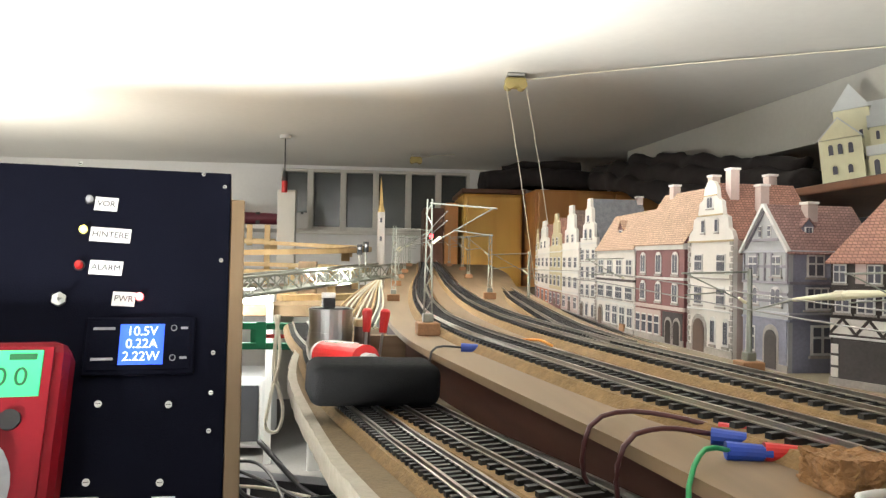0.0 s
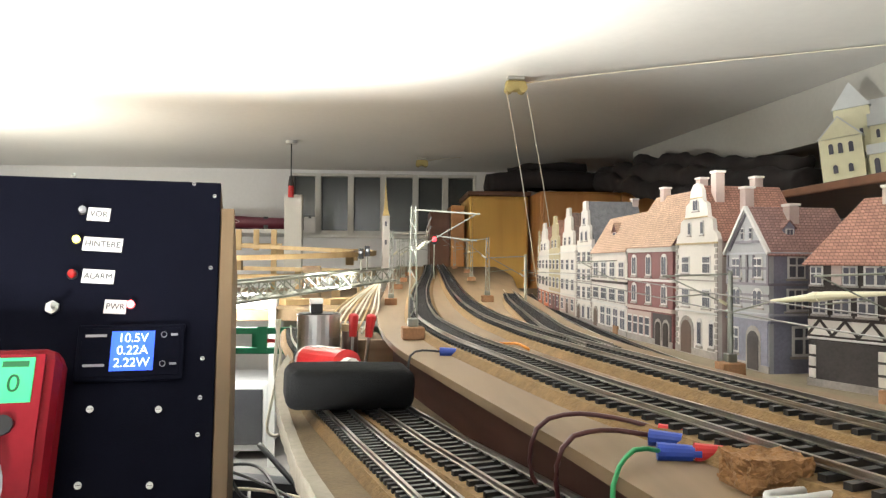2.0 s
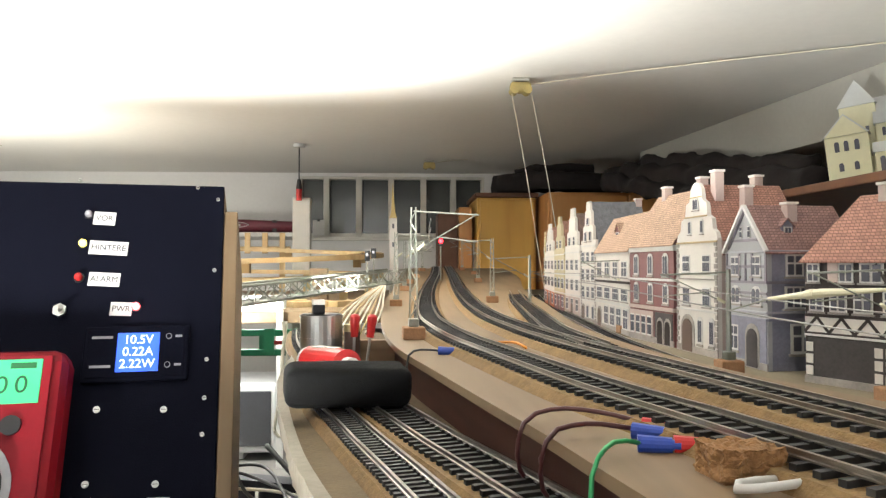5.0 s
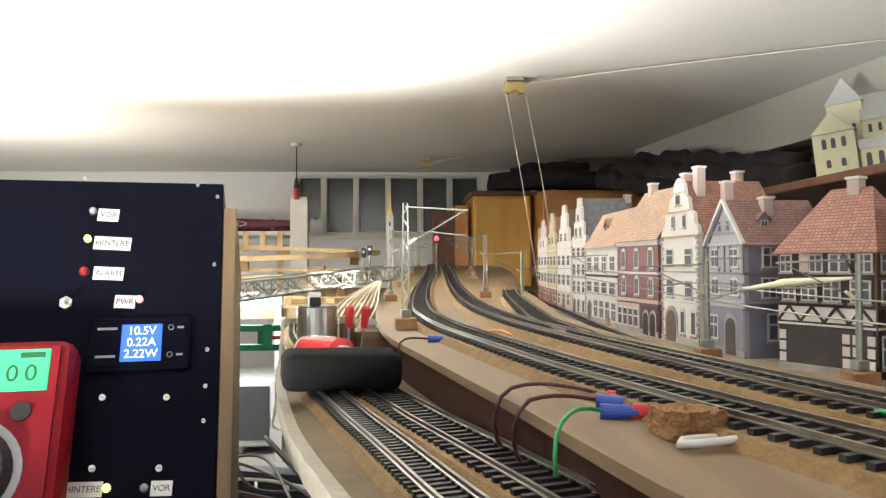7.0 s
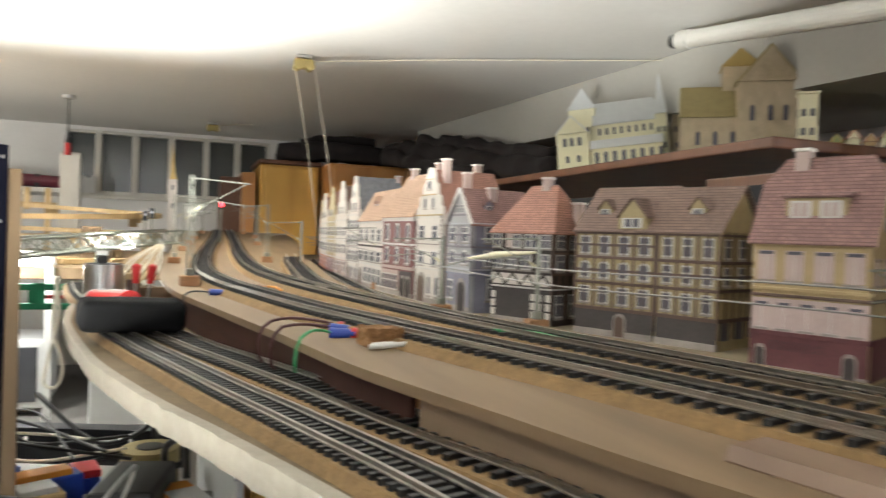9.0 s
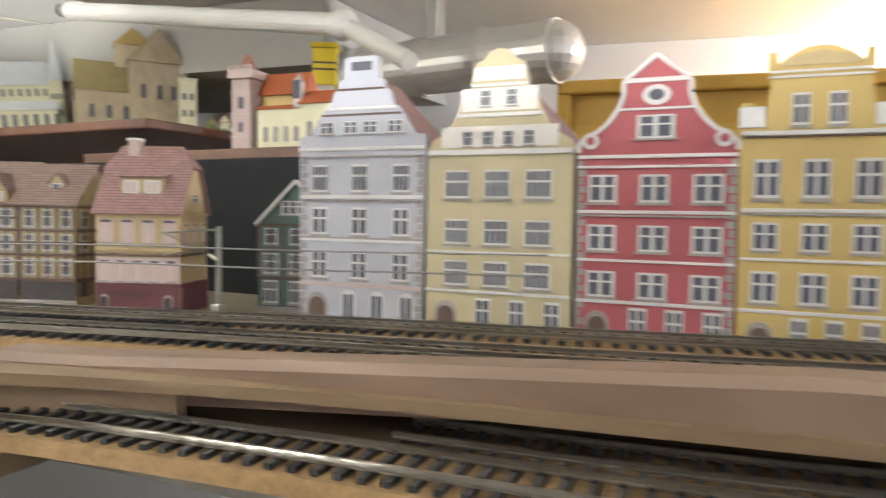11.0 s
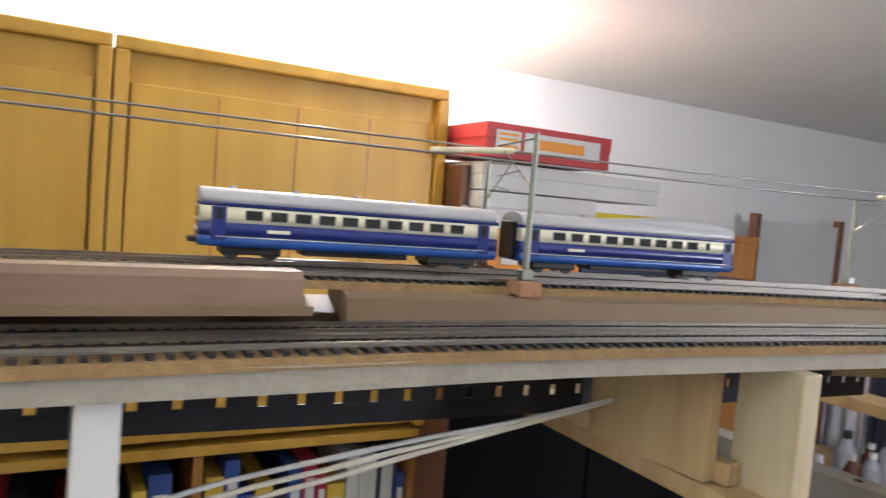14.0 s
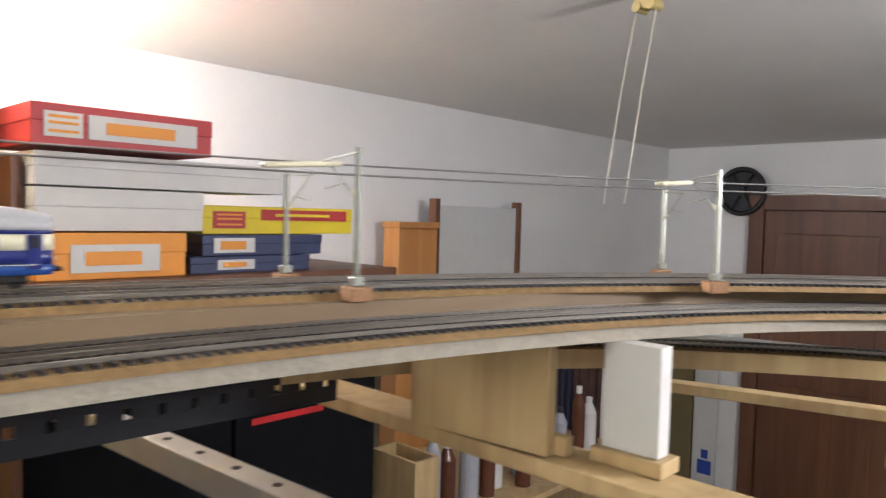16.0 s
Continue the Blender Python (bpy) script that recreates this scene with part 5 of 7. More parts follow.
hb, wb, sideb = house((.954, 1.168), (.986, 1.102), .070, .089, .136, "hip", M_PBLK, M_TILE, "black half-timbered paper house with a hipped red roof", rows=((.052, .016, [(.12, .15), (.34, .17), (.58, .18), (.86, .2)], "cross"), (.073, .0135, [(.09, .13), (.42, .14), (.66, .22), (.90, .16)], "cross")), bands=((.034, .0016, W1), (.0875, .0022, W1)), panels=((.03, .97, .004, .033, M_PSHOP), (.0, 1, .036, .049, M_PWHITE), (.24, .34, .073, .087, M_PROSE), (.50, .62, .052, .069, M_PWHITE)), side_rows=((.008, .022, even(3, .5), "double"), (.052, .016, even(3, .5), "cross"), (.073, .0135, even(3, .5), "double")), side_timber=M_PBRN, timber=M_PBLK, rails=((.036, 0, 1), (.049, 0, 1), (.069, 0, 1)), braces=[(k / 8, (.037, .048)[k % 2], (k + 1) / 8, (.048, .037)[k % 2]) for k in range(8)] + [(.70, .086, .80, .073)], chimneys=((.55, .5, .132, .010), (.98, .62, .105, .012)))
for k, x in enumerate((.05, .72, .82, .96)):
    for z in (.006, .0145, .023):
        part("window", boxed(((wb * x - .0026, -.0015, z), (wb * x + .0026, -.0008, z + .0066))), M_PWHITE, hb)
hy, wy, sidey = house((.994, 1.072), (1.026, 1.002), .075, .092, .132, "side", M_POCHRE, M_TILED, "yellow half-timbered paper house with a cross gable", rows=((.028, .015, even(4, .55), "cross"), (.050, .015, even(4, .55), "arch"), (.071, .016, even(4, .55), "cross")), timber=M_PBRN, posts=[(k / 8, .024, .090) for k in range(9)], rails=((.024, 0, 1), (.046, 0, 1), (.068, 0, 1), (.0895, 0, 1), (.057, 0, 1), (.079, 0, 1)), panels=((.0, 1, .003, .023, M_PSHOP),), bands=((.022, .003, M_PBRN), (.045, .0024, M_PBRN), (.067, .0024, M_PBRN)), doors=((.6, .16, .020, M_PBRN),), side_rows=((.05, .015, even(3, .5), "cross"), (.071, .016, even(3, .5), "cross")), side_timber=M_PBRN)
dormer(hy, Matrix.Translation((wy * .26, .013, .103)), .013, .009, .016, M_POCHRE, M_TILED)
dormer(hy, Matrix.Translation((wy * .72, -.001, .092)), .026, .012, .036, M_POCHRE, M_TILED)
hy, wy, sidey = house((1.027, .999), (1.046, .950), .070, .092, .130, "side", M_POCHRE, M_TILED, "narrow yellow half-timbered paper house with a brown roof", rows=((.028, .015, even(3, .5), "cross"), (.050, .015, even(3, .5), "cross"), (.071, .016, even(3, .5), "cross")), timber=M_PBRN, posts=[(k / 6, .024, .090) for k in range(7)], rails=((.024, 0, 1), (.046, 0, 1), (.068, 0, 1), (.0895, 0, 1), (.057, 0, 1)), panels=((.0, 1, .003, .023, M_PSHOP),), bands=((.022, .003, M_PBRN), (.045, .0024, M_PBRN), (.067, .0024, M_PBRN)), side_rows=((.008, .014, even(3, .5), "slit"), (.050, .015, even(3, .4), "cross"), (.071, .016, even(3, .4), "cross")), side_timber=M_PBRN)
dormer(hy, Matrix.Translation((wy * .5, .013, .103)), .014, .009, .016, M_POCHRE, M_TILED)
hc, wc, sidec = house((1.016, .884), (1.044, .820), .056, .086, .142, "halfhip", M_PTAN, M_TILEM, "tan paper house with a wine-red shop floor", rows=((.030, .017, even(5, .62), "blind"), (.061, .019, even(4, .62), "blind")), bands=((.025, .003, M_PWINE), (.050, .002, M_PBRN), (.054, .0022, M_PTAN), (.083, .003, M_PTAN)), panels=((0, 1, .003, .025, M_PWINE), (0, 1, .028, .049, M_PROSE), (.18, .66, .016, .022, M_PSHOP)), doors=((.1, .10, .018, M_PSHOP), (.86, .12, .018, M_PSHOP)), side_rows=((.061, .016, even(3, .3), "blind"), (.094, .008, [(.5, .16)], "cross")), chimneys=((.28, .5, .140, .006),))
part("printed_field", boxed(((0.001, -.0016, .003), (.055, -.0011, .025)), m=sidec), M_PWINE, hc)
dormer(hc, Matrix.Translation((wc * .50, .007, .098)), .036, .016, .024, M_PTAN, M_TILEM, 2, False)
house((1.115, .800), (1.130, .728), .08, .078, .115, "front", M_PTEAL, M_TILE, "dark green half-timbered paper house in the shade", rows=((.008, .020, even(3, .6), "double"), (.034, .018, even(3, .6), "double"), (.060, .014, even(3, .5), "cross"), (.086, .012, [(.5, .4)], "double")), timber=M_PBRN, posts=[(k / 6, .030, .077) for k in range(7)], rails=((.030, 0, 1), (.055, 0, 1), (.077, 0, 1)))
house((1.054, .706), (1.060, .606), .06, .134, .200, "front", M_PSILV, M_TILEM, "silver-grey paper house with a tiered ornate gable", rows=((.010, .022, even(3, .5, .3, 1), "arch"), (.040, .020, even(3, .40), "cross"), (.072, .020, even(3, .40), "cross"), (.103, .020, even(3, .40), "double"), (.145, .009, [(.22, .12), (.42, .12), (.58, .12), (.78, .12)], "cross"), (.190, .006, [(.5, .16)], "slit")), gable="tiered", bands=((.034, .003, M_PROSE), (.067, .002, W1), (.069, .0012, M_PSTONEG), (.096, .0012, M_PSTONEG), (.098, .003, W1), (.128, .0014, M_PSTONEG), (.133, .0024, W1), (.158, .0014, M_PBRN), (.162, .002, W1), (.176, .0014, M_PBRN)), doors=((.15, .18, .028, M_PBRN),), quoins=True)
house((1.061, .603), (1.065, .501), .06, .131, .198, "front", M_PCREAM, M_TILEM, "pale yellow paper house with a broad white gable", rows=((.012, .020, even(3, .45, .3, 1), "cross"), (.040, .017, even(3, .62, .08, .92), "double"), (.068, .017, even(3, .62, .08, .92), "double"), (.099, .019, even(3, .62, .08, .92), "double"), (.134, .010, even(4, .5, .22, .78), "cross"), (.160, .011, even(2, .4, .32, .68), "cross")), gable="broad", bands=((.035, .002, W1), (.062, .0014, W1), (.128, .0035, W1), (.153, .0025, W1), (.173, .0018, W1)), doors=((.15, .16, .028, M_PBRN),), panels=((.10, .90, .133, .147, M_PWHITE), (.24, .76, .157, .172, M_PWHITE), (.32, .68, .177, .186, M_PWHITE)))
hr, wr, sider = house((1.066, .498), (1.070, .405), .06, .128, .186, "front", M_PRED, M_TILEM, "red paper house with white scrolls and a pointed top", rows=((.012, .020, even(3, .5, .3, 1), "cross"), (.038, .016, even(3, .56), "cross"), (.067, .016, even(3, .56), "cross"), (.097, .017, even(3, .56), "cross"), (.136, .014, [(.5, .24)], "cross")), gable="scroll", bands=((.034, .002, W1), (.060, .0016, W1), (.090, .0020, W1), (.088, .0012, M_PSTONEG), (.118, .0016, W1), (.124, .0022, W1), (.153, .0014, W1)), doors=((.15, .16, .028, M_PBRN),), quoins=True)
pts = gable_outline(wr, .128, .186, "scroll")
lines(hr, "gable_trim", FRONT, list(zip(pts, pts[1:])) + [((wr * .29, .171), (wr * .71, .171))], .0026, W1, "white scrolled trim", .0015)
ov = part("oval_window", rod(bmesh.new(), (0, -.0010, 0), (0, -.0001, 0), .0062, 18), W1, hr)
ov.matrix_local = Matrix.Translation((wr / 2, 0, .162)) @ Matrix.Diagonal((1.35, 1, 1, 1))
part("oval_pane", rod(bmesh.new(), (0, -.0014, 0), (0, -.0009, 0), .0034, 18), M_PPANE, ov)
for sx in (.08, .92):
    sc = part("scroll", rod(bmesh.new(), (wr * sx, -.0012, .135), (wr * sx, -.0001, .135), .0052, 16), W1, hr, "white scroll")
    part("scroll_eye", rod(bmesh.new(), (wr * sx, -.0016, .135), (wr * sx, -.0011, .135), .0026, 12), M_PRED, sc)
ho, wo, sideo = house((1.070, .402), (1.075, .326), .06, .137, .185, "front", M_PYEL, M_TILEM, "ochre paper house with a pediment and urns", rows=((.012, .020, even(3, .5, .3, 1), "cross"), (.040, .018, even(3, .55), "cross"), (.070, .016, even(3, .55), "cross"), (.100, .022, even(3, .55), "cross"), (.141, .018, even(2, .5, .26, .74), "cross")), gable="pediment", bands=((.034, .002, W1), (.064, .0016, W1), (.090, .0016, M_PSTONEG), (.092, .002, W1), (.134, .0012, M_PBRN), (.1355, .0026, W1)), doors=((.15, .18, .028, M_PBRN),))
lines(ho, "gable_trim", FRONT, [((wo * .16, .168), (wo * .84, .168)), ((wo * .16, .171), (wo * .84, .171))], .0012, W1, "white pediment cornice", .0018)
part("printed_field", plate(bmesh.new(), [(wo * .22, .174), (wo * .78, .174), (wo * .70, .179), (wo * .5, .182), (wo * .30, .179)], -.0010, -.0001, FRONT), M_PTAN, ho)
for x in (.0, .90):
    part("urn", boxed(((wo * x - .003, -.0016, .140), (wo * x + .0108, .002, .152)), bevel=.0006), W1, ho, "white corner urn")
house((1.077, .323), (1.081, .226), .012, .131, .1325, "side", M_PBRICK, M_TILEM, "low red-brown paper house front with pale shutters", rows=((.012, .020, even(4, .6), "cross"), (.040, .016, even(4, .6), "cross"), (.078, .008, even(4, .45), "slit"), (.095, .026, [(.15, .16), (.36, .16), (.64, .16), (.86, .16)], "blind")), bands=((.034, .002, W1), (.062, .0016, W1), (.089, .0022, W1), (.127, .003, M_PPINK)), panels=((.02, .98, .064, .089, M_PPINK),), quoins=True)


# ---- the train ----
def swept_body(bm, L, prof, nose_front, nose_back):
    """A car body: the profile (y, z) carried along x, drawn in at its rounded ends."""
    xs = [0, .0015, .004, .008, .014, .022, L - .022, L - .014, L - .008, L - .004, L - .0015, L]

    def pinch(x, on, end):
        q = x if end == 0 else L - x
        if not on:
            return 1.0
        return .62 + .38 * math.sqrt(max(0.0, min(1.0, q / .014)) * (2 - min(1.0, q / .014))) if q < .014 else 1.0
    rings = []
    for x in xs:
        s = min(pinch(x, nose_back, 0), pinch(x, nose_front, 1))
        rings.append([bm.verts.new((x, y * s, z)) for y, z in prof])
    k = len(prof)
    for a, b in zip(rings, rings[1:]):
        for i in range(k):
            bm.faces.new((a[i], a[(i + 1) % k], b[(i + 1) % k], b[i])).smooth = True
    bm.faces.new(rings[0][::-1])
    bm.faces.new(rings[-1])
    return bm


def band(z0, z1, hw, grow=0.0):
    return [(-hw - grow, z0), (-hw - grow, z1), (hw + grow, z1), (hw + grow, z0)]


def railcar(L, m, label, nose_front, nose_back, hump):
    t = thing("railcar", label, "model train", "blue and cream railcars", m=m)
    hw = .0168
    part("skirt", swept_body(bmesh.new(), L, [(-hw + .001, .0085), (-hw, .0150), (hw, .0150), (hw - .001, .0085)], nose_front, nose_back), M_TLIGHT, t, "light blue skirt")
    part("lower_side", swept_body(bmesh.new(), L, band(.0150, .0238, hw, .0001), nose_front, nose_back), M_TBLUE, t, "deep blue lower side")
    part("window_band", swept_body(bmesh.new(), L, band(.0238, .0338, hw), nose_front, nose_back), M_TCREAM, t, "cream window band")
    part("upper_stripe", swept_body(bmesh.new(), L, band(.0338, .0362, hw, .0002), nose_front, nose_back), M_TBLUE, t, "deep blue stripe under the roof")
    roof = []
    for k in range(11):
        a = math.pi * k / 10
        roof.append((-(hw + .0004) * math.cos(a), .0362 + .0092 * math.sin(a) ** .75))
    part("roof", swept_body(bmesh.new(), L, roof[::-1], nose_front, nose_back), M_TROOF, t, "grey rounded roof")
    n = 10
    for s in (-1, 1):
        for k in range(n):
            x = L * (.12 + .76 * (k + .5) / n)
            w = L * .76 / n * .36
            if hump and k in (n - 1,):
                w *= .4
            win_ = part("window", boxed(((x - w, s * (hw + .0001), .0256), (x + w, s * (hw + .0004), .0324))), M_TROOF, t, "window with a metal rim")
            part("glass", boxed(((x - w + .0005, s * (hw + .0003), .0261), (x + w - .0005, s * (hw + .0007), .0319))), M_TGLASS, win_)
        for x in (L * .055, L * .945):
            d = part("door", boxed(((x - .0045, s * (hw + .0001), .0125), (x + .0045, s * (hw + .00045), .0335))), M_TBLUE, t, "narrow entrance door")
            part("glass", boxed(((x - .0022, s * (hw + .0004), .0256), (x + .0022, s * (hw + .0008), .0324))), M_TGLASS, d)
        part("line_stripe", boxed(((.01, s * (hw + .0002), .0147), (L - .01, s * (hw + .0005), .0152))), M_TCREAM, t)
        part("number_bar", boxed(((L * .2, s * (hw + .0002), .0182), (L * .27, s * (hw + .0005), .0204))), M_TCREAM, t)
    for end in ((L, 1) if nose_front else None, (0, -1) if nose_back else None):
        if end:
            x, s = end
            for yy in (-.0062, 0, .0062):
                part("cab_window", boxed(((x - .0002 * s, yy - .0026, .0262), (x + .0006 * s, yy + .0026, .0325))), M_TGLASS, t)
            for yy in (-.007, .007):
                part("headlight", rod(bmesh.new(), (x, yy, .0185), (x + .0012 * s, yy, .0185), .0014, 10), M_TCREAM, t)
                part("buffer", rod(bmesh.new(), (x, yy, .0115), (x + .0052 * s, yy, .0115), .0016, 10), M_BLACK, t)
            part("wing_emblem", boxed(((x + .0001 * s, -.005, .0205), (x + .0005 * s, .005, .0212))), M_TCREAM, t)
    if hump:
        bm = bmesh.new()
        rings = []
        for k in range(17):
            q = k / 16
            up = .0048 * math.sin(math.pi * min(1, q / .62) / 2) ** 2 * (1 if q < .8 else math.cos((q - .8) / .2 * math.pi / 2))
            rings.append([bm.verts.new((L * (.34 + .655 * q), .0125 * math.cos(a), .0415 + (.0042 + up) * math.sin(a))) for a in np.linspace(0, math.pi, 9)])
        for a, b in zip(rings, rings[1:]):
            for k in range(8):
                bm.faces.new((a[k], a[k + 1], b[k + 1], b[k])).smooth = True
        part("hood", bm, M_TROOF, t, "streamlined hood swelling from the roof")
    for k in range(5):
        part("roof_vent", rod(bmesh.new(), (L * (.1 + .2 * k), 0, .0448), (L * (.1 + .2 * k), 0, .0472), .0022, 8), M_TROOF, t)
    for x in (L * .16, L * .84):
        bog = part("bogie", boxed(((x - .019, -.0125, .0035), (x + .019, .0125, .0092)), bevel=0.0008), M_BLACK, t)
        for dx in (-.0125, .0125):
            for s in (-1, 1):
                part("wheel", rod(bmesh.new(), (x + dx, s * .0076, .0055), (x + dx, s * .0100, .0055), .0055, 14), M_BLKW, bog)
    part("gangway", boxed(((L + .0002, -.0105, .010), (L + .0045, .0105, .038)) if not nose_front else ((-.0045, -.0105, .010), (-.0002, .0105, .038)), bevel=.0008), M_BLACK, t, "black folding gangway")
    part("underframe", boxed(((L * .32, -.010, .0045), (L * .68, .010, .0088)), bevel=0.0008), M_BLACK, t)
    return t


def on_track(line, y_from, length):
    """The pose of a car whose tail stands on the line at y_from and whose head lies length on."""
    i = int(np.argmin(np.abs(line[:, 1] - y_from)))
    j = i
    while np.linalg.norm(line[j, :2] - line[i, :2]) < length and j < len(line) - 1:
        j += 1
    d = line[j] - line[i]
    return pose(line[i, 0], line[i, 1], ZR, 0, 0, math.degrees(math.atan2(d[1], d[0]))), line[j]


CAR = .2085
m1, head = on_track(u2, 0.005, CAR)
railcar(CAR, m1, "blue and cream trailer railcar on the far track", False, True, False)
m2, head = on_track(u2, head[1] - .010, CAR)
railcar(CAR, m2, "blue and cream motor railcar with a humped roof", True, False, True)

# ---- control panel ----
PT = Vector((.497, 1.289, 2.007))
er = Vector((math.cos(radians(11)), math.sin(radians(11)), 0))
eu = Vector((.010, .097, .212))
eu = (eu - er * eu.dot(er)).normalized()
en = er.cross(eu)
PM = Matrix(((er.x, eu.x, en.x, PT.x), (er.y, eu.y, en.y, PT.y), (er.z, eu.z, en.z, PT.z), (0, 0, 0, 1)))
K = 1.31
cp = thing("control_console", "black control panel on a slanted wooden console", "control panel", m=PM @ Matrix.Diagonal((.935, 1, 1, 1)))
part("panel", boxed(((-.34, -.42, -.003), (.0054 * K, .012, 0)), bevel=0.0012), M_PANEL, cp)
part("side_board", boxed(((.0056 * K, -.46, -.16), (.0056 * K + .012, -.012, -.002)), bevel=0.001), M_PLY, cp)
part("back_board", boxed(((-.34, -.46, -.10), (.0054 * K, .010, -.0035))), M_PLY, cp)
for u, v in ((-.0894, .0105), (-.0127, .0071), (.0013, -.0015), (.0005, -.0525), (-.0024, -.1106), (-.0028, -.1338), (-.0033, -.1549), (-.0645, -.1379), (-.0264, -.1396), (-.0666, -.1783), (-.0285, -.1807)):
    r = .0017 if u > -.02 or v > 0 else .0026
    sc = part("screw", rod(bmesh.new(), (u * K, v * K, 0), (u * K, v * K, .0012), r, 12), M_STEEL, cp)
    part("slot", boxed(((u * K - r * .7, v * K - .0002, .0011), (u * K + r * .7, v * K + .0002, .0014))), M_BLACK, sc)


def led(u, v, m, label, r=.0030):
    l = part("lamp", rod(bmesh.new(), (u * K, v * K, 0), (u * K, v * K, .003), r, 14), m, cp, label)
    part("lens", ball(bmesh.new(), (u * K, v * K, .003), r, .8, 12), m, l)
    part("bezel", rod(bmesh.new(), (u * K, v * K, 0), (u * K, v * K, .0012), r * 1.25, 14), M_BLACK, l)


def tag(u0, v0, u1, v1, words):
    m = pose((u0 + u1) / 2 * K, (v0 + v1) / 2 * K, .0004, 0, 0, -3)
    lb = part("paper_label", boxed(((-abs(u1 - u0) * K / 2, -abs(v1 - v0) * K * .42, -.0003), (abs(u1 - u0) * K / 2, abs(v1 - v0) * K * .42, .0002))), M_LABEL, cp, "white paper label")
    lb.matrix_local = m
    text_part(words, abs(v1 - v0) * K * .50, M_INK, lb, pose(0, 0, .0004))


led(-.0814, -.0142, M_LEDOFF, "unlit clear lamp")
led(-.0829, -.0345, M_LEDY, "lit yellow lamp")
led(-.0830, -.0571, M_LEDRO, "unlit red lamp", .0034)
led(-.0469, -.0766, M_LEDR, "lit red lamp")
led(-.0574, -.1897, M_LEDY, "lit yellow lamp")
led(-.0362, -.1911, M_LEDOFF, "unlit clear lamp")
led(-.0520, -.235, M_LEDB, "lit blue lamp", .0042)
tag(-.0783, -.0113, -.0646, -.0220, "VOR")
tag(-.0790, -.0318, -.0552, -.0427, "HINTERE")
tag(-.0773, -.0531, -.0583, -.0636, "ALARM")
tag(-.0625, -.0726, -.0495, -.0828, "PWR")
tag(-.0816, -.1845, -.0597, -.1945, "HINTERE")
tag(-.0326, -.1870, -.0201, -.1970, "VOR")
for u0, v0, u1, v1 in ((-.083, -.207, -.056, -.216), (-.040, -.217, -.020, -.227), (-.046, -.230, -.022, -.240)):
    lb = part("paper_label", boxed(((u0 * K, v1 * K, .0001), (u1 * K, v0 * K, .0006))), M_LABEL, cp, "white paper label")
    part("print_bar", boxed(((u0 * K + .003, (v0 + v1) / 2 * K - .0016, .0005), (u1 * K - .003, (v0 + v1) / 2 * K + .0016, .0008))), M_INK, lb)
sw = part("toggle_switch", rod(bmesh.new(), (-.0917 * K, -.0782 * K, 0), (-.0917 * K, -.0782 * K, .003), .0055, 6), M_STEEL, cp, "chrome toggle switch")
part("lever", rod(bmesh.new(), (-.0917 * K, -.0782 * K, .002), (-.0890 * K, -.0790 * K, .012), .0014, 8, .0020), M_STEEL, sw)
sw = part("toggle_switch", rod(bmesh.new(), (-.0500 * K, -.210 * K, 0), (-.0500 * K, -.210 * K, .003), .0055, 6), M_STEEL, cp, "chrome toggle switch")
part("lever", rod(bmesh.new(), (-.0500 * K, -.210 * K, .002), (-.0490 * K, -.2060 * K, .012), .0014, 8, .0020), M_STEEL, sw)
pm = part("power_meter", boxed(((-.0752 * K, -.1232 * K, 0), (-.0133 * K, -.0894 * K, .004)), bevel=0.0015), M_PANEL, cp, "black power meter")
part("meter_face", boxed(((-.0725 * K, -.1205 * K, .0038), (-.016 * K, -.092 * K, .0046)), bevel=0.0004), M_PANEL, pm)
part("display", boxed(((-.0556 * K, -.1175 * K, .0042), (-.0309 * K, -.0942 * K, .0052))), M_LCDB, pm, "lit blue display")
for i, wd in enumerate(("10.5V", "0.22A", "2.22W")):
    text_part(wd, .0098, M_DIGIT, pm, pose(-.0432 * K, (-.0985 - i * .0073) * K, .0054))
for v in (-.0965, -.114):
    bt_ = part("button", rod(bmesh.new(), (-.0255 * K, v * K, .0046), (-.0255 * K, v * K, .0052), .0024, 14), M_LEDOFF, pm, "round button with a pale ring")
    part("button_face", rod(bmesh.new(), (-.0255 * K, v * K, .0051), (-.0255 * K, v * K, .0056), .0018, 14), M_PANEL, bt_)
    part("print_bar", boxed(((-.0215 * K, v * K - .0009, .0046), (-.0175 * K, v * K + .0009, .0048))), M_LEDOFF, pm)
    part("print_bar", boxed(((-.0705 * K, v * K - .0010, .0046), (-.0585 * K, v * K + .0010, .0048))), M_LEDOFF, pm)
# multimeter in front of the panel
mm = thing("multimeter", "red rubber-cased multimeter with a green display", "multimeter", m=PM @ pose(.011, -.003, .004))
part("case", boxed(((-.255, -.345, 0), (-.0800 * K, -.1075 * K, .036)), bevel=0.010), M_MMRED, mm)
part("face", boxed(((-.245, -.335, .034), (-.086 * K, -.1125 * K, .0372)), bevel=0.0006), M_MMRED, mm)
part("display", boxed(((-.215, -.1379 * K, .0365), (-.0905 * K, -.1145 * K, .0381)), bevel=0.0004), M_LCDG, mm, "lit green display")
for i, (dx, wd) in enumerate(((-.130, "0"), (-.142, "0"), (-.154, "0"))):
    text_part(wd, .017, M_DARKDIGIT, mm, pose(dx, -.1285 * K, .0384))
part("print_bar", boxed(((-.138, -.1195 * K, .0380), (-.122, -.1165 * K, .0384))), M_DARKDIGIT, mm)
text_part("STOP", .0050, M_WHITEC, mm, pose(-.155, -.1490 * K, .0397))
for x in (-.133, -.155, -.177):
    part("button", rod(bmesh.new(), (x, -.1490 * K, .0371), (x, -.1490 * K, .0395), .0066, 14), M_BLACK, mm)
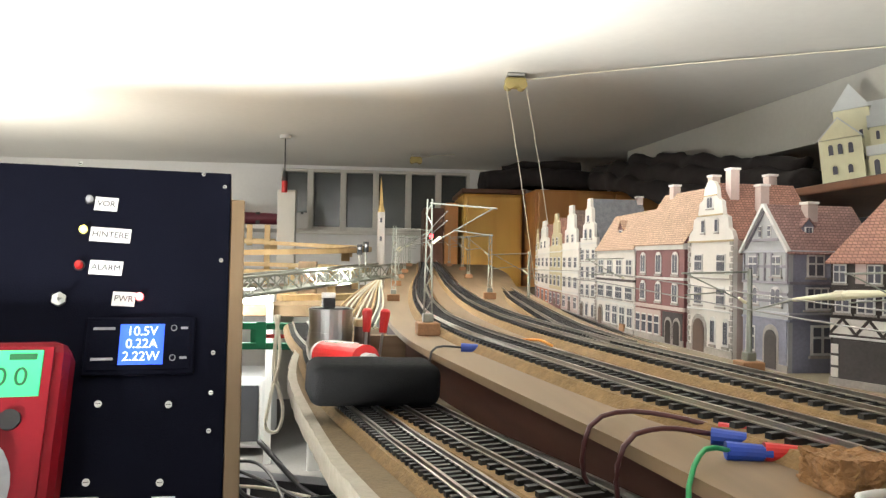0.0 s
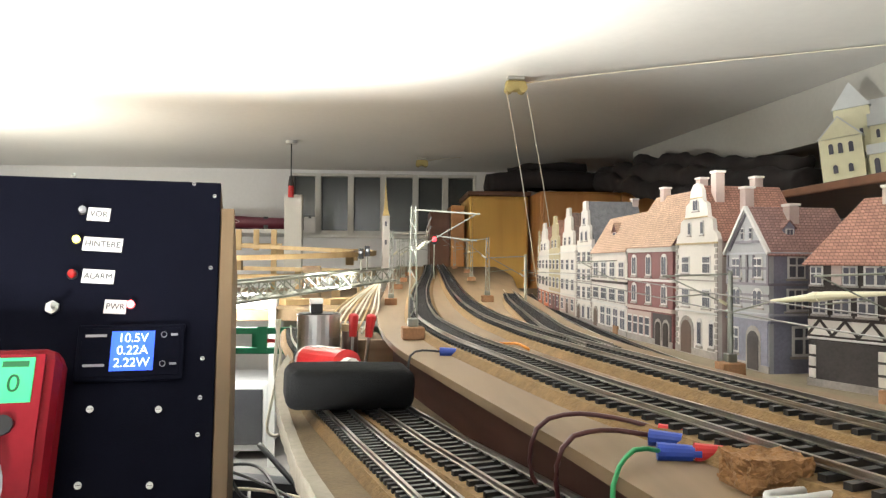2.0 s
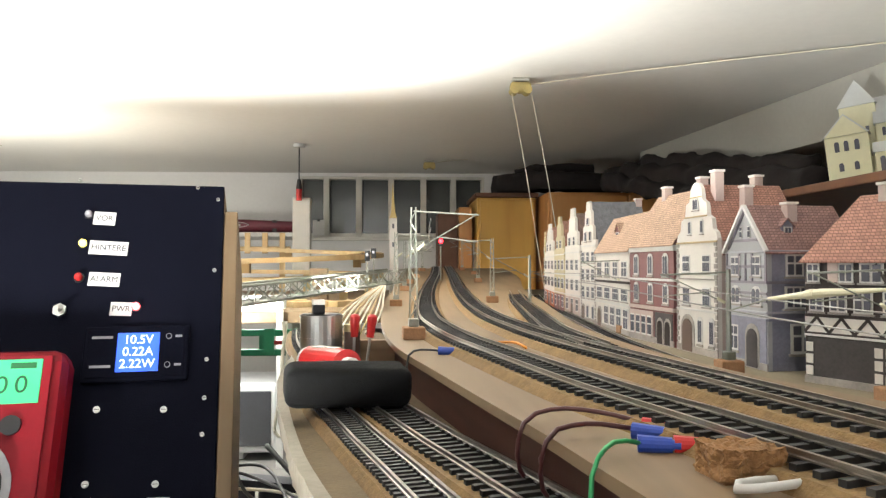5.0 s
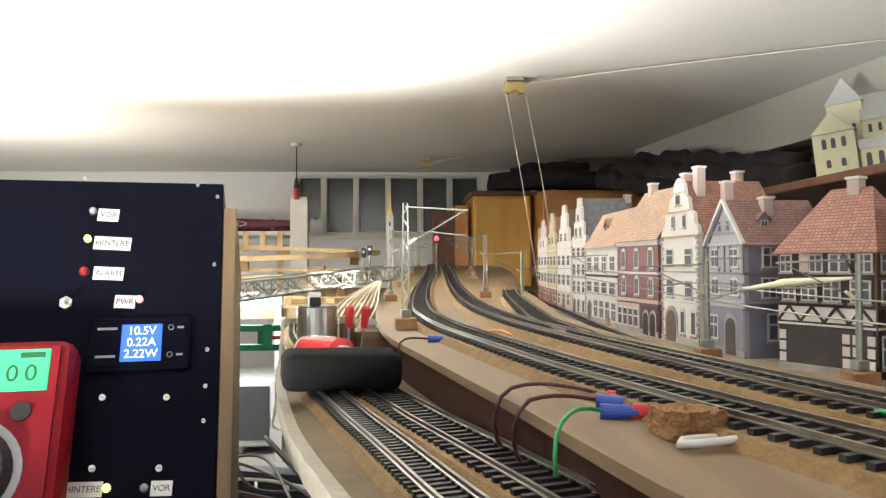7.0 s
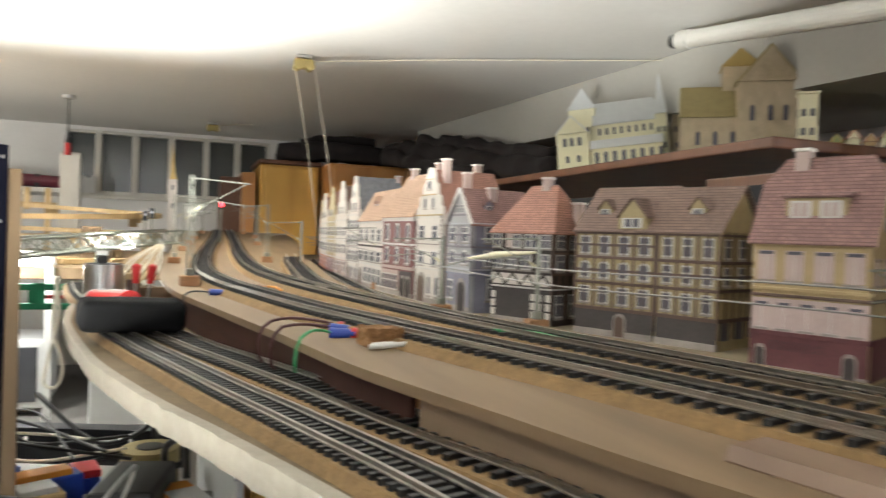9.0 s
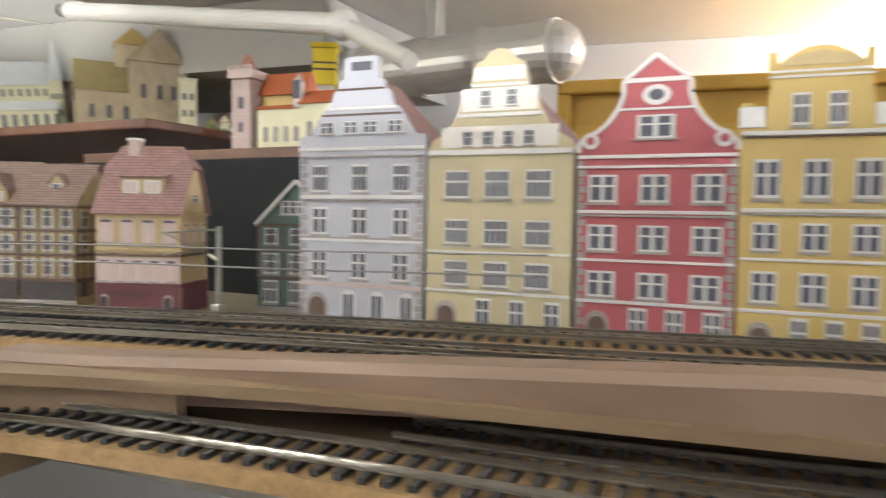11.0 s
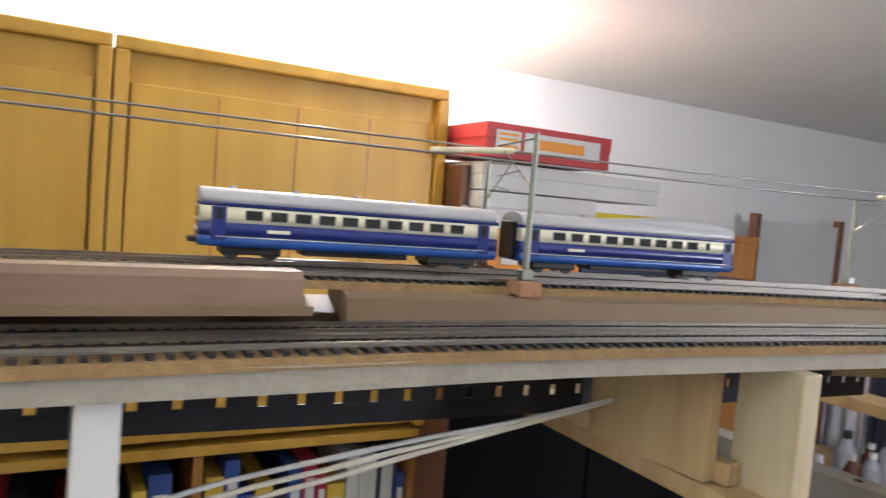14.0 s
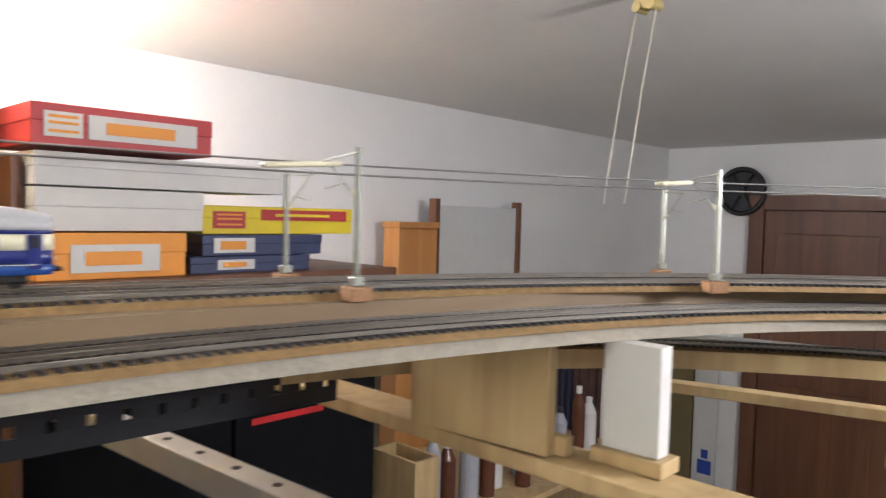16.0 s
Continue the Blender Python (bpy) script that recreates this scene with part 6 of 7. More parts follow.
part("dial_ring", rod(bmesh.new(), (-.165, -.235, .0371), (-.165, -.235, .0378), .0375, 32), M_LEDOFF, mm, "grey printed ring")
dial = part("dial", rod(bmesh.new(), (-.165, -.235, .0376), (-.165, -.235, .050), .032, 28, .029), M_BLACK, mm, "black rotary dial")
part("pointer", boxed(((-.167, -.235, .0498), (-.163, -.207, .053)), bevel=0.0008), M_BLACK, dial)

# ---- things on the lower deck ----
ZL = ZB - .0312
pouch = thing("soft_pouch", "padded black cloth pouch lying across the tracks", "pouch", m=pose(.627, 1.085, ZB - .0215 + .0118, 2, 2, 12) @ Matrix.Diagonal((1, 1, .92, 1)))
bm = boxed(((-.0365, -.017, -.0128), (.0365, .017, .0128)))
bmesh.ops.bevel(bm, geom=bm.edges[:], offset=.0066, segments=5, affect="EDGES", profile=0.5)
for f in bm.faces:
    f.smooth = True
for v in bm.verts:
    v.co.z += .0010 * noise.noise(v.co * 60)
part("body", bm, M_FELT, pouch)
part("zip", tube([(-.030, .0105, .0118), (0, .0112, .0126), (.030, .0105, .0118)], .0007, 6), M_BLACK, pouch, "closed zip")
tin = thing("metal_tin", "shiny round metal tin standing on the lower deck", "tin", m=pose(.590, 1.272, ZL + .0095))
part("can", rod(bmesh.new(), (0, 0, 0), (0, 0, .040), .0178, 32), M_STEEL, tin)
for z in (.0005, .020, .0385):
    part("rim", rod(bmesh.new(), (0, 0, z), (0, 0, z + .0014), .0184, 32), M_STEEL, tin)
part("dark_filling", rod(bmesh.new(), (0, 0, .0402), (0, 0, .0408), .0165, 24), M_BLACK, tin)
jar = thing("brown_jar", "small brown jar beside the tin", "jar", m=pose(.6155, 1.279, ZL + .0005))
part("jar", rod(bmesh.new(), (0, 0, 0), (0, 0, .034), .0075, 18, .0068), M_PBRN, jar)
part("lid", rod(bmesh.new(), (0, 0, .0342), (0, 0, .040), .0074, 18), M_PTAN, jar)
clipb = thing("connector_block", "black connector with a white top on the tin", "connector", m=pose(.588, 1.268, ZL + .0506, 0, 0, 15))
part("body", boxed(((-.005, -.004, 0), (.005, .004, .0075)), bevel=.0006), M_BLACK, clipb)
part("top", boxed(((-.0052, -.0042, .0077), (.0052, .0042, .0120)), bevel=.0006), M_WHITEC, clipb)
tub = thing("glue_tube", "red and white tube lying on the deck", "tube", m=pose(.607, 1.176, ZL + .0215, 0, -3, -59))
part("tube_body", rod(bmesh.new(), (-.030, 0, 0), (.028, 0, 0), .0112, 20), M_REDP, tub)
part("white_end", rod(bmesh.new(), (-.0345, 0, 0), (-.0302, 0, 0), .0108, 20, .0112), M_WHITEC, tub)
part("white_print", boxed(((-.024, -.0040, .0104), (-.006, .0040, .0114)), ((-.002, -.0025, .0106), (.012, .0040, .0114)), bevel=.0003), M_WHITEC, tub)
part("cap", rod(bmesh.new(), (.0282, 0, 0), (.036, 0, 0), .006, 14), M_WHITEC, tub)
for x, y, lean in ((.6225, 1.248, 2), (.6325, 1.246, 7)):
    sc = thing("screwdriver", "screwdriver with a red handle standing upright", "screwdriver", "screwdrivers", m=pose(x - .004, y, ZL, 0, lean, 0))
    part("blade", rod(bmesh.new(), (0, 0, 0), (0, 0, .034), .0012, 8), M_STEEL, sc)
    part("handle", rod(bmesh.new(), (0, 0, .033), (0, 0, .049), .0030, 10, .0042), M_REDP, sc)
    part("knob", ball(bmesh.new(), (0, 0, .049), .0042, .7, 10), M_REDP, sc)
wood = thing("cross_block", "pale plywood cross piece under the board edge", "block", m=pose(.632, 1.285, ZL))
part("block", boxed(((-.018, .0, 0), (.024, .008, .0262)), bevel=0.0006), M_PLYX, wood)

# ---- on the upper board ----
def plug(x, y, z, a, m, label):
    t = thing("wire_plug", label, "plug", "wire plugs", m=pose(x, y, z, 0, 0, a) @ Matrix.Scale(.54, 4))
    part("sleeve", rod(bmesh.new(), (-.012, 0, .0045), (.008, 0, .0045), .0056, 14, .0046), m, t)
    part("collar", rod(bmesh.new(), (.008, 0, .0045), (.013, 0, .0045), .0033, 12), m, t)
    part("pin", rod(bmesh.new(), (.013, 0, .0045), (.020, 0, .0045), .0014, 8), M_STEEL, t)
    return t


plug(0.7464, 0.9051, ZB, -30, M_BLUEP, "blue banana plug on the board")
plug(0.7430, 0.8889, ZB, -14, M_BLUEP, "blue banana plug on the board")
plug(0.7528, 0.9132, ZB, -28, M_REDP, "red banana plug on the board")
plug(0.7545, 0.8873, ZB, -15, M_REDP, "red banana plug on the board")
plug(0.7631, 0.9182, ZB, -70, M_YELP, "yellow banana plug on the board")
plug(.690, 1.143, ZB, -8, M_BLUEP, "blue banana plug at the board edge")
solid("yellow_chip", boxed(((-.0045, -.0065, 0), (.0045, .0065, .0010)), m=pose(.7005, 1.139, ZB, 0, 0, 20), bevel=0.0004), M_YELP, "small yellow tag on the board", "tag")
cork = thing("cork_lump", "rough block of brown cork", "cork", m=pose(.757, .862, ZB, 0, 0, 8))
bm = boxed(((-.0095, -.0075, 0), (.0095, .0075, .0092)))
bmesh.ops.subdivide_edges(bm, edges=bm.edges[:], cuts=13, use_grid_fill=True)
for v in bm.verts:
    if v.co.z > .0008:
        v.co += Vector((noise.noise(v.co * 260), noise.noise(v.co * 260 + Vector((9, 0, 0))), noise.noise(v.co * 260 + Vector((0, 9, 0))))) * .0014
        v.co += Vector((noise.noise(v.co * 1100), noise.noise(v.co * 1100 + Vector((5, 0, 0))), noise.noise(v.co * 1100 + Vector((0, 5, 0))))) * .0007
part("lump", bm, M_CORKR, cork)
ct = thing("cable_tie", "white plastic strip lying on the board", "strip", m=pose(.7665, .848, ZB, 0, 0, 10))
part("strip", tube([(-.004, .004, .002), (-.014, .0035, .0022), (-.020, .000, .002), (-.014, -.003, .0025), (.002, -.002, .0028), (.016, .001, .0022)], .0013, 8), M_WHITEC, ct)
part("head", boxed(((.015, -.0015, .0003), (.021, .0035, .0042)), bevel=0.001), M_WHITEC, ct)


def cable(points, r, m, label, name="cable"):
    return tagged(part(name, tube(points, r), m), label, "cable", "cables")


cable([(.7485, .9165, ZB + .003), (.737, .928, ZB + .0045), (.721, .933, ZB + .0055), (.708, .930, ZB + .003), (.7035, .929, ZB - .006), (.705, .932, ZB - .018), (.712, .935, ZB - .027)], .00095, M_BRNW, "brown wire arching over the board edge")
cable([(.7420, .9085, ZB + .003), (.728, .911, ZB + .0045), (.716, .906, ZB + .0045), (.7105, .904, ZB + .002), (.7075, .904, ZB - .006), (.709, .907, ZB - .018), (.716, .910, ZB - .026)], .00095, M_BRNW, "dark wire hanging over the board edge")
cable([(.7372, .8885, ZB + .003), (.728, .884, ZB + .005), (.7195, .874, ZB + .003), (.716, .870, ZB - .003), (.7155, .868, ZB - .014)], .0008, M_GRNP, "green wire hanging over the board edge")
cable([(.684, 1.144, ZB + .0025), (.675, 1.146, ZB + .003), (.667, 1.140, ZB + .003), (.6625, 1.133, ZB - .002), (.663, 1.130, ZB - .018)], .0008, M_BLKW, "black wire at the board edge")
cable([(.822, .865, ZB + .006), (.835, .85, ZB + .007), (.845, .83, ZB + .006)], .0012, M_GRNP, "short green wire between the tracks")
cable([(.728, 1.17, ZB + .005), (.737, 1.15, ZB + .007), (.742, 1.135, ZB + .005)], .0010, M_ORANGE, "short orange wire between the tracks")

# signals
def signal(x, y, h, lit, label):
    t = thing("light_signal", label, "signal", "light signals", m=pose(x, y, ZB))
    part("post", rod(bmesh.new(), (0, 0, 0), (0, 0, h), .0016, 8), M_MAST, t)
    part("head", boxed(((-.005, -.003, h - .012), (.005, .003, h + .008)), bevel=0.001), M_BLACK, t)
    part("lamp", ball(bmesh.new(), (0, -.004, h), .0058 if lit else .003, 1, 10), M_SIGR if lit else M_LEDOFF, t, "red lamp" if lit else "")


signal(.748, 2.39, .118, True, "light signal showing a red lamp")
signal(.600, 2.05, .085, False, "unlit white signal beside the far tracks")
signal(.588, 2.05, .080, False, "unlit white signal beside the far tracks")

# ---- far end of the room ----
cab = thing("yellow_cabinet", "tall yellow-brown wooden cabinet by the windows", "cabinet")
part("body", boxed(((.937, 3.37, .0), (1.163, 3.72, 2.205)), bevel=0.003), M_OAK, cab)
part("door", boxed(((.947, 3.352, .1), (1.155, 3.368, 2.195)), bevel=0.003), M_OAK, cab)
part("top_panel", boxed(((.927, 3.345, 2.206), (1.17, 3.73, 2.222)), bevel=0.002), M_DARKW, cab)
cab = thing("brown_cabinet", "long brown wooden cabinet behind the houses", "cabinet")
part("body", boxed(((1.175, 3.20, .0), (1.75, 3.70, 2.21)), bevel=0.003), M_BROWNC, cab)
part("door", boxed(((1.185, 3.184, .1), (1.46, 3.199, 2.20)), ((1.47, 3.184, .1), (1.74, 3.199, 2.20)), bevel=0.003), M_BROWNC, cab)
cab = thing("red_brown_crate", "reddish-brown wooden crate under the windows", "crate")
part("crate", boxed(((.790, 3.45, 0.0), (.868, 3.65, 2.153)), bevel=0.003), M_DARKW, cab)
part("side_board", boxed(((.871, 3.44, 0.0), (.924, 3.66, 2.174)), bevel=0.003), M_BROWNC, cab)
for k in range(3):
    part("slat", boxed(((.790, 3.446, 1.92 + k * .08), (.868, 3.4495, 1.97 + k * .08))), M_DARKW, cab)
rr = random.Random(3)
roll = thing("dark_blanket", "dark rolled blankets heaped on the cabinets", "blanket")
dark_cloth = mat("dark_cloth", (0.02, 0.015, 0.015), 0.9, var=0.4, scale=30)


def rolled(pts, r):
    bm = tube(pts, r, 14, .02)
    for v in bm.verts:
        v.co += Vector((noise.noise(v.co * 14), noise.noise(v.co * 14 + Vector((7, 0, 0))), noise.noise(v.co * 14 + Vector((0, 7, 0))))) * .016
        v.co += Vector((noise.noise(v.co * 60), noise.noise(v.co * 60 + Vector((3, 0, 0))), noise.noise(v.co * 60 + Vector((0, 3, 0))))) * .004
    part("rolled_blanket", bm, dark_cloth, roll)


rolled([(1.03, 3.42, 2.258), (1.16, 3.36, 2.268), (1.32, 3.32, 2.262), (1.48, 3.34, 2.258)], .036)
rolled([(1.02, 3.54, 2.262), (1.20, 3.50, 2.278), (1.38, 3.47, 2.275), (1.50, 3.46, 2.270)], .042)
rolled([(1.10, 3.45, 2.310), (1.24, 3.42, 2.318), (1.40, 3.40, 2.312)], .024)
rolled([(1.42, 3.26, 2.262), (1.46, 3.10, 2.258), (1.50, 2.80, 2.215), (1.545, 2.50, 2.165), (1.585, 2.20, 2.130)], .042)
rolled([(1.40, 3.22, 2.250), (1.44, 2.95, 2.205), (1.475, 2.70, 2.150), (1.50, 2.45, 2.118)], .030)
rolled([(1.475, 3.02, 2.290), (1.52, 2.75, 2.255), (1.565, 2.48, 2.210), (1.60, 2.25, 2.180)], .026)
# dark beam under the slope
solid("dark_beam", boxed(((1.34, 1.2, 2.068), (2.30, 3.10, 2.083)), bevel=0.003), M_DARKW, "dark board that carries the paper castle", "shelf")
# added black cards: the shade in the gaps between the houses, as colour
back = thing("gap_shade", "black cards standing in for the shade behind the houses", "backing")
m_gap_shade = mat("gap_shade_black", (0.012, 0.012, 0.014), 0.9)
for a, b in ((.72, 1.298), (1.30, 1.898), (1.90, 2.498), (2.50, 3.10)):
    part("card", boxed(((1.215, a, 1.70), (1.23, b, 2.009)), bevel=.0006), m_gap_shade, back)
solid("near_shelf", boxed(((1.236, .71, 2.0095), (1.80, 1.195, 2.0225)), bevel=0.002), M_DARKW, "dark board that carries a paper church", "shelf")
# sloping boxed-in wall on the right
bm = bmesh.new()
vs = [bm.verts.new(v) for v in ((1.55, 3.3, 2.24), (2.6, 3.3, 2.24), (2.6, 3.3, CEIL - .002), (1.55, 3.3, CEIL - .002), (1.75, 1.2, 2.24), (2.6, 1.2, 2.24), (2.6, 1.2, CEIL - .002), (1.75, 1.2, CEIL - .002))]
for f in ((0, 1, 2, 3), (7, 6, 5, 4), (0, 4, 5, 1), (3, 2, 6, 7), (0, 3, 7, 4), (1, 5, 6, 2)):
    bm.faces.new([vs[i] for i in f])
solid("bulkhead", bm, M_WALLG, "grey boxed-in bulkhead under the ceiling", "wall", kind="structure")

# ceiling fittings
def pulley(x, y, label, cord=None, run=1.0):
    t = thing("ceiling_pulley", label, "pulley", "ceiling pulleys")
    part("block", boxed(((x - .024, y - .013, CEIL - .034), (x + .024, y + .013, CEIL - .010)), bevel=0.006), M_BRASS, t)
    part("bracket", boxed(((x - .020, y - .012, CEIL - .0098), (x + .020, y + .012, CEIL - .0005)), bevel=0.002), M_STEEL, t)
    for dx in (-.015, .015):
        part("wheel", rod(bmesh.new(), (x + dx, y - .015, CEIL - .028), (x + dx, y + .015, CEIL - .028), .010, 14), M_BRASS, t)
    part("ceiling_cord", tube([(x + .02, y, CEIL - .014), (x + run * .3, y - run * .15, CEIL - .010), (x + run, y - run * .5, CEIL - .007)], .0016, 5, .05), M_CORD, t)
    if cord:
        for dx, tx in ((-.020, cord[0]), (.026, cord[0] + .05)):
            part("hanging_cord", tube([(x + dx, y, CEIL - .036), ((x + dx + tx) / 2, (y + cord[1]) / 2, (CEIL + cord[2]) / 2), (tx, cord[1], cord[2])], .0010, 5, .05), M_CORD, t)


pulley(.925, 2.27, "ochre ceiling pulley with two hanging cords", (.985, 2.30, 1.885))
pulley(.760, 3.55, "small ceiling pulley near the windows", None, .15)
pulley(-.90, 3.30, "small ceiling pulley on the far side", None, .15)
pulley(1.40, -1.46, "ceiling pulley with hanging cords", (1.42, -1.44, 1.98), -.16)
pend = thing("hanging_lamp_holder", "red and black lamp holder on a hanging cord", "lamp holder", m=pose(.288, 3.19, 0))
part("flex", rod(bmesh.new(), (0, 0, 2.24), (0, 0, CEIL - .01), .0022, 8), M_BLKW, pend)
part("rose", rod(bmesh.new(), (0, 0, CEIL - .012), (0, 0, CEIL - .0005), .02, 14), M_WHITEC, pend)
part("holder", rod(bmesh.new(), (0, 0, 2.215), (0, 0, 2.25), .011, 12, .006), M_BLACK, pend)
part("socket", rod(bmesh.new(), (0, 0, 2.175), (0, 0, 2.2149), .010, 12), M_REDP, pend)
solid("white_post", boxed(((.262, 3.21, 1.0), (.324, 3.25, 2.187)), bevel=0.002), M_WFRAME, "white painted timber post by the windows", "post")

# pipe and duct under the ceiling
pp = thing("ceiling_pipe", "white plastic pipe under the ceiling", "pipe")
part("pipe", rod(bmesh.new(), (1.566, 1.675, 2.345), (1.479, .965, 2.222), .0165, 20), M_PIPE, pp)
part("sleeve", rod(bmesh.new(), (1.566, 1.675, 2.345), (1.561, 1.635, 2.338), .0185, 20), M_PIPE, pp)
part("end_cap", rod(bmesh.new(), (1.569, 1.70, 2.3495), (1.5661, 1.6755, 2.3451), .014, 18), M_BLACK, pp)
part("elbow", ball(bmesh.new(), (1.479, .965, 2.222), .023, 1, 18), M_PIPE, pp)
part("branch", rod(bmesh.new(), (1.479, .965, 2.222), (1.435, .83, 2.150), .013, 16), M_PIPE, pp)
dk = thing("ventilation_duct", "round aluminium ventilation duct with ribs", "duct")
part("duct", rod(bmesh.new(), (1.86, 1.30, 2.235), (1.80, .76, 2.235), .052, 28), M_DUCT, dk)
for k in range(5):
    f = k / 4
    part("rib", rod(bmesh.new(), (1.86 - .06 * f, 1.30 - .54 * f, 2.235), (1.858 - .06 * f, 1.285 - .54 * f, 2.235), .055, 28), M_DUCT, dk)
part("elbow", ball(bmesh.new(), (1.80, .755, 2.235), .053, 1, 20), M_DUCT, dk)
part("strap", boxed(((1.80, .98, 2.28), (1.83, 1.0, CEIL - .001))), M_GALV, dk)

# ---- paper castle and churches on the shelf ----
def tower(parent, x, y, z, w, d, h, roof_h, wall_m, roof_m, flat=False):
    part("tower", boxed(((x - w / 2, y - d / 2, z), (x + w / 2, y + d / 2, z + h)), bevel=0.0006), wall_m, parent)
    bm = bmesh.new()
    if flat:
        box(bm, (x - w * .58, y - d * .58, z + h + .0002), (x + w * .58, y + d * .58, z + h + roof_h))
    else:
        e_ = [bm.verts.new((x + sx * w * .55, y + sy * d * .55, z + h + .0002)) for sx, sy in ((-1, -1), (1, -1), (1, 1), (-1, 1))]
        a = bm.verts.new((x, y, z + h + roof_h))
        for i in range(4):
            bm.faces.new((e_[i], e_[(i + 1) % 4], a))
        bm.faces.new(e_[::-1])
    part("tower_roof", bm, roof_m, parent)
    for zz in (.35, .65):
        for sx in (-.22, .22):
            part("slit_window", boxed(((x + sx * w - .003, y - d / 2 - .0012, z + h * zz), (x + sx * w + .003, y - d / 2 - .0002, z + h * zz + .012))), M_PPANE, parent)
            part("slit_window", boxed(((x - w / 2 - .0012, y + sx * d - .003, z + h * zz), (x - w / 2 - .0002, y + sx * d + .003, z + h * zz + .012))), M_PPANE, parent)


M_OLIVE = paper("olive_roof_paper", (0.30, 0.245, 0.11), 0.3)
M_PRUIN = paper("brown_ruin_paper", (0.44, 0.36, 0.24), 0.35)


def gable_block(parent, x0, x1, y0, y1, h, roof_h, wall_m, roof_m, along="x"):
    """A block with a pitched paper roof whose ridge runs along x or y."""
    part("block_wall", boxed(((x0, y0, 0), (x1, y1, h)), bevel=.0004), wall_m, parent)
    o = .003
    xm, ym, z = (x0 + x1) / 2, (y0 + y1) / 2, h + .0002
    bm = bmesh.new()
    if along == "x":
        a = [bm.verts.new(v) for v in ((x0 - o, y0 - o, z), (x0 - o, y1 + o, z), (x0 - o, ym, z + roof_h))]
        b = [bm.verts.new(v) for v in ((x1 + o, y0 - o, z), (x1 + o, y1 + o, z), (x1 + o, ym, z + roof_h))]
    else:
        a = [bm.verts.new(v) for v in ((x0 - o, y0 - o, z), (x1 + o, y0 - o, z), (xm, y0 - o, z + roof_h))]
        b = [bm.verts.new(v) for v in ((x0 - o, y1 + o, z), (x1 + o, y1 + o, z), (xm, y1 + o, z + roof_h))]
    bm.faces.new(a)
    bm.faces.new(b[::-1])
    for i in range(3):
        bm.faces.new((a[i], b[i], b[(i + 1) % 3], a[(i + 1) % 3]))
    part("block_roof", bm, roof_m, parent)
    if along == "y":
        part("gable_wall", plate(bmesh.new(), [(x0 + .001, h), (x1 - .001, h), (xm, h + roof_h * .93)], y0 - o - .0015, y0 - o - .0003, FRONT), wall_m, parent)


def openings(parent, xs, y, z, w, h, m=None):
    for x in xs:
        part("arched_window", plate(bmesh.new(), arched(x, z, w, h), y - .0012, y - .0002, FRONT), m or M_PPANE, parent)


church = thing("paper_abbey", "tilted cream paper abbey with pale roofs and spires", "paper church", m=Matrix.Translation((1.497, 1.992, 2.096)) @ Matrix.Rotation(radians(-38), 4, "Z") @ Matrix.Rotation(radians(-6), 4, "Y"))
part("meadow", boxed(((-.06, -.07, -.008), (.31, .13, 0)), bevel=0.002), M_PGREENY, church)
gable_block(church, -.012, .062, -.004, .070, .098, .042, M_PSTONE, M_PALE, "y")
openings(church, (.008, .024, .042), -.004, .068, .008, .020)
openings(church, (.012, .038), -.004, .030, .008, .016)
gable_block(church, .075, .236, .010, .105, .112, .060, M_PSTONE, M_PALE)
openings(church, [.088 + .0165 * k for k in range(9)], .010, .088, .006, .016)
gable_block(church, .070, .226, -.032, .009, .052, .022, M_PSTONE, M_PALE)
openings(church, [.082 + .020 * k for k in range(8)], -.032, .014, .009, .030)
tower(church, .047, .060, 0, .062, .060, .158, .058, M_PSTONE, M_PALE)
tower(church, .226, .004, 0, .026, .026, .120, .095, M_PSTONE, M_PALE)
tower(church, .262, .030, 0, .026, .026, .120, .100, M_PRUIN, M_PALE)
gable_block(church, .238, .285, .040, .105, .090, .040, M_PRUIN, M_PALE, "y")
hill = thing("paper_meadow", "green paper slope under the brown castle", "paper base", m=pose(1.60, 1.61, 2.0835, 0, 0, -40))
part("slope", boxed(((-.07, -.045, 0), (.37, .16, .011)), bevel=.003), M_PGREENY, hill)
ruin = thing("paper_castle", "brown paper castle with olive roofs and an open lantern", "paper castle", m=pose(1.567, 1.665, 2.0948, 0, 0, -36.4) @ Matrix.Diagonal((1.05, 1, 1.48, 1)))
gable_block(ruin, .000, .120, .000, .095, .066, .046, M_PRUIN, M_OLIVE)
openings(ruin, (.03, .06, .09), .0, .030, .008, .018)
gable_block(ruin, .095, .200, -.012, .085, .110, .048, M_PRUIN, M_OLIVE, "y")
openings(ruin, (.12, .15, .175), -.012, .060, .008, .020)
tower(ruin, .105, .070, 0, .066, .060, .138, .030, M_PRUIN, M_PYEL)
tower(ruin, .158, .050, .100, .040, .036, .048, .004, M_PRUIN, M_PSTONE, True)
lantern = part("lantern", boxed(((.140, .032, .1523), (.176, .068, .158)), bevel=.0005), M_PWHITE, ruin, "white open lantern")
for x in (.142, .155, .170):
    for y in (.034, .062):
        part("column", boxed(((x, y, .1582), (x + .004, y + .004, .184))), M_PWHITE, lantern)
part("cap", boxed(((.139, .031, .1842), (.177, .069, .190)), bevel=.001), M_PWHITE, lantern)
thin = thing("paper_tower", "slim cream paper tower", "paper tower", m=pose(1.625, 1.418, 2.0948, 0, 0, -44.7))
tower(thin, 0, 0, 0, .030, .028, .104, .004, M_PSTONE, M_PSTONE, True)
cbox = thing("dark_box", "dark storage box behind the paper chapel", "box", m=pose(1.70, 2.70, 2.0835, 0, 0, -28))
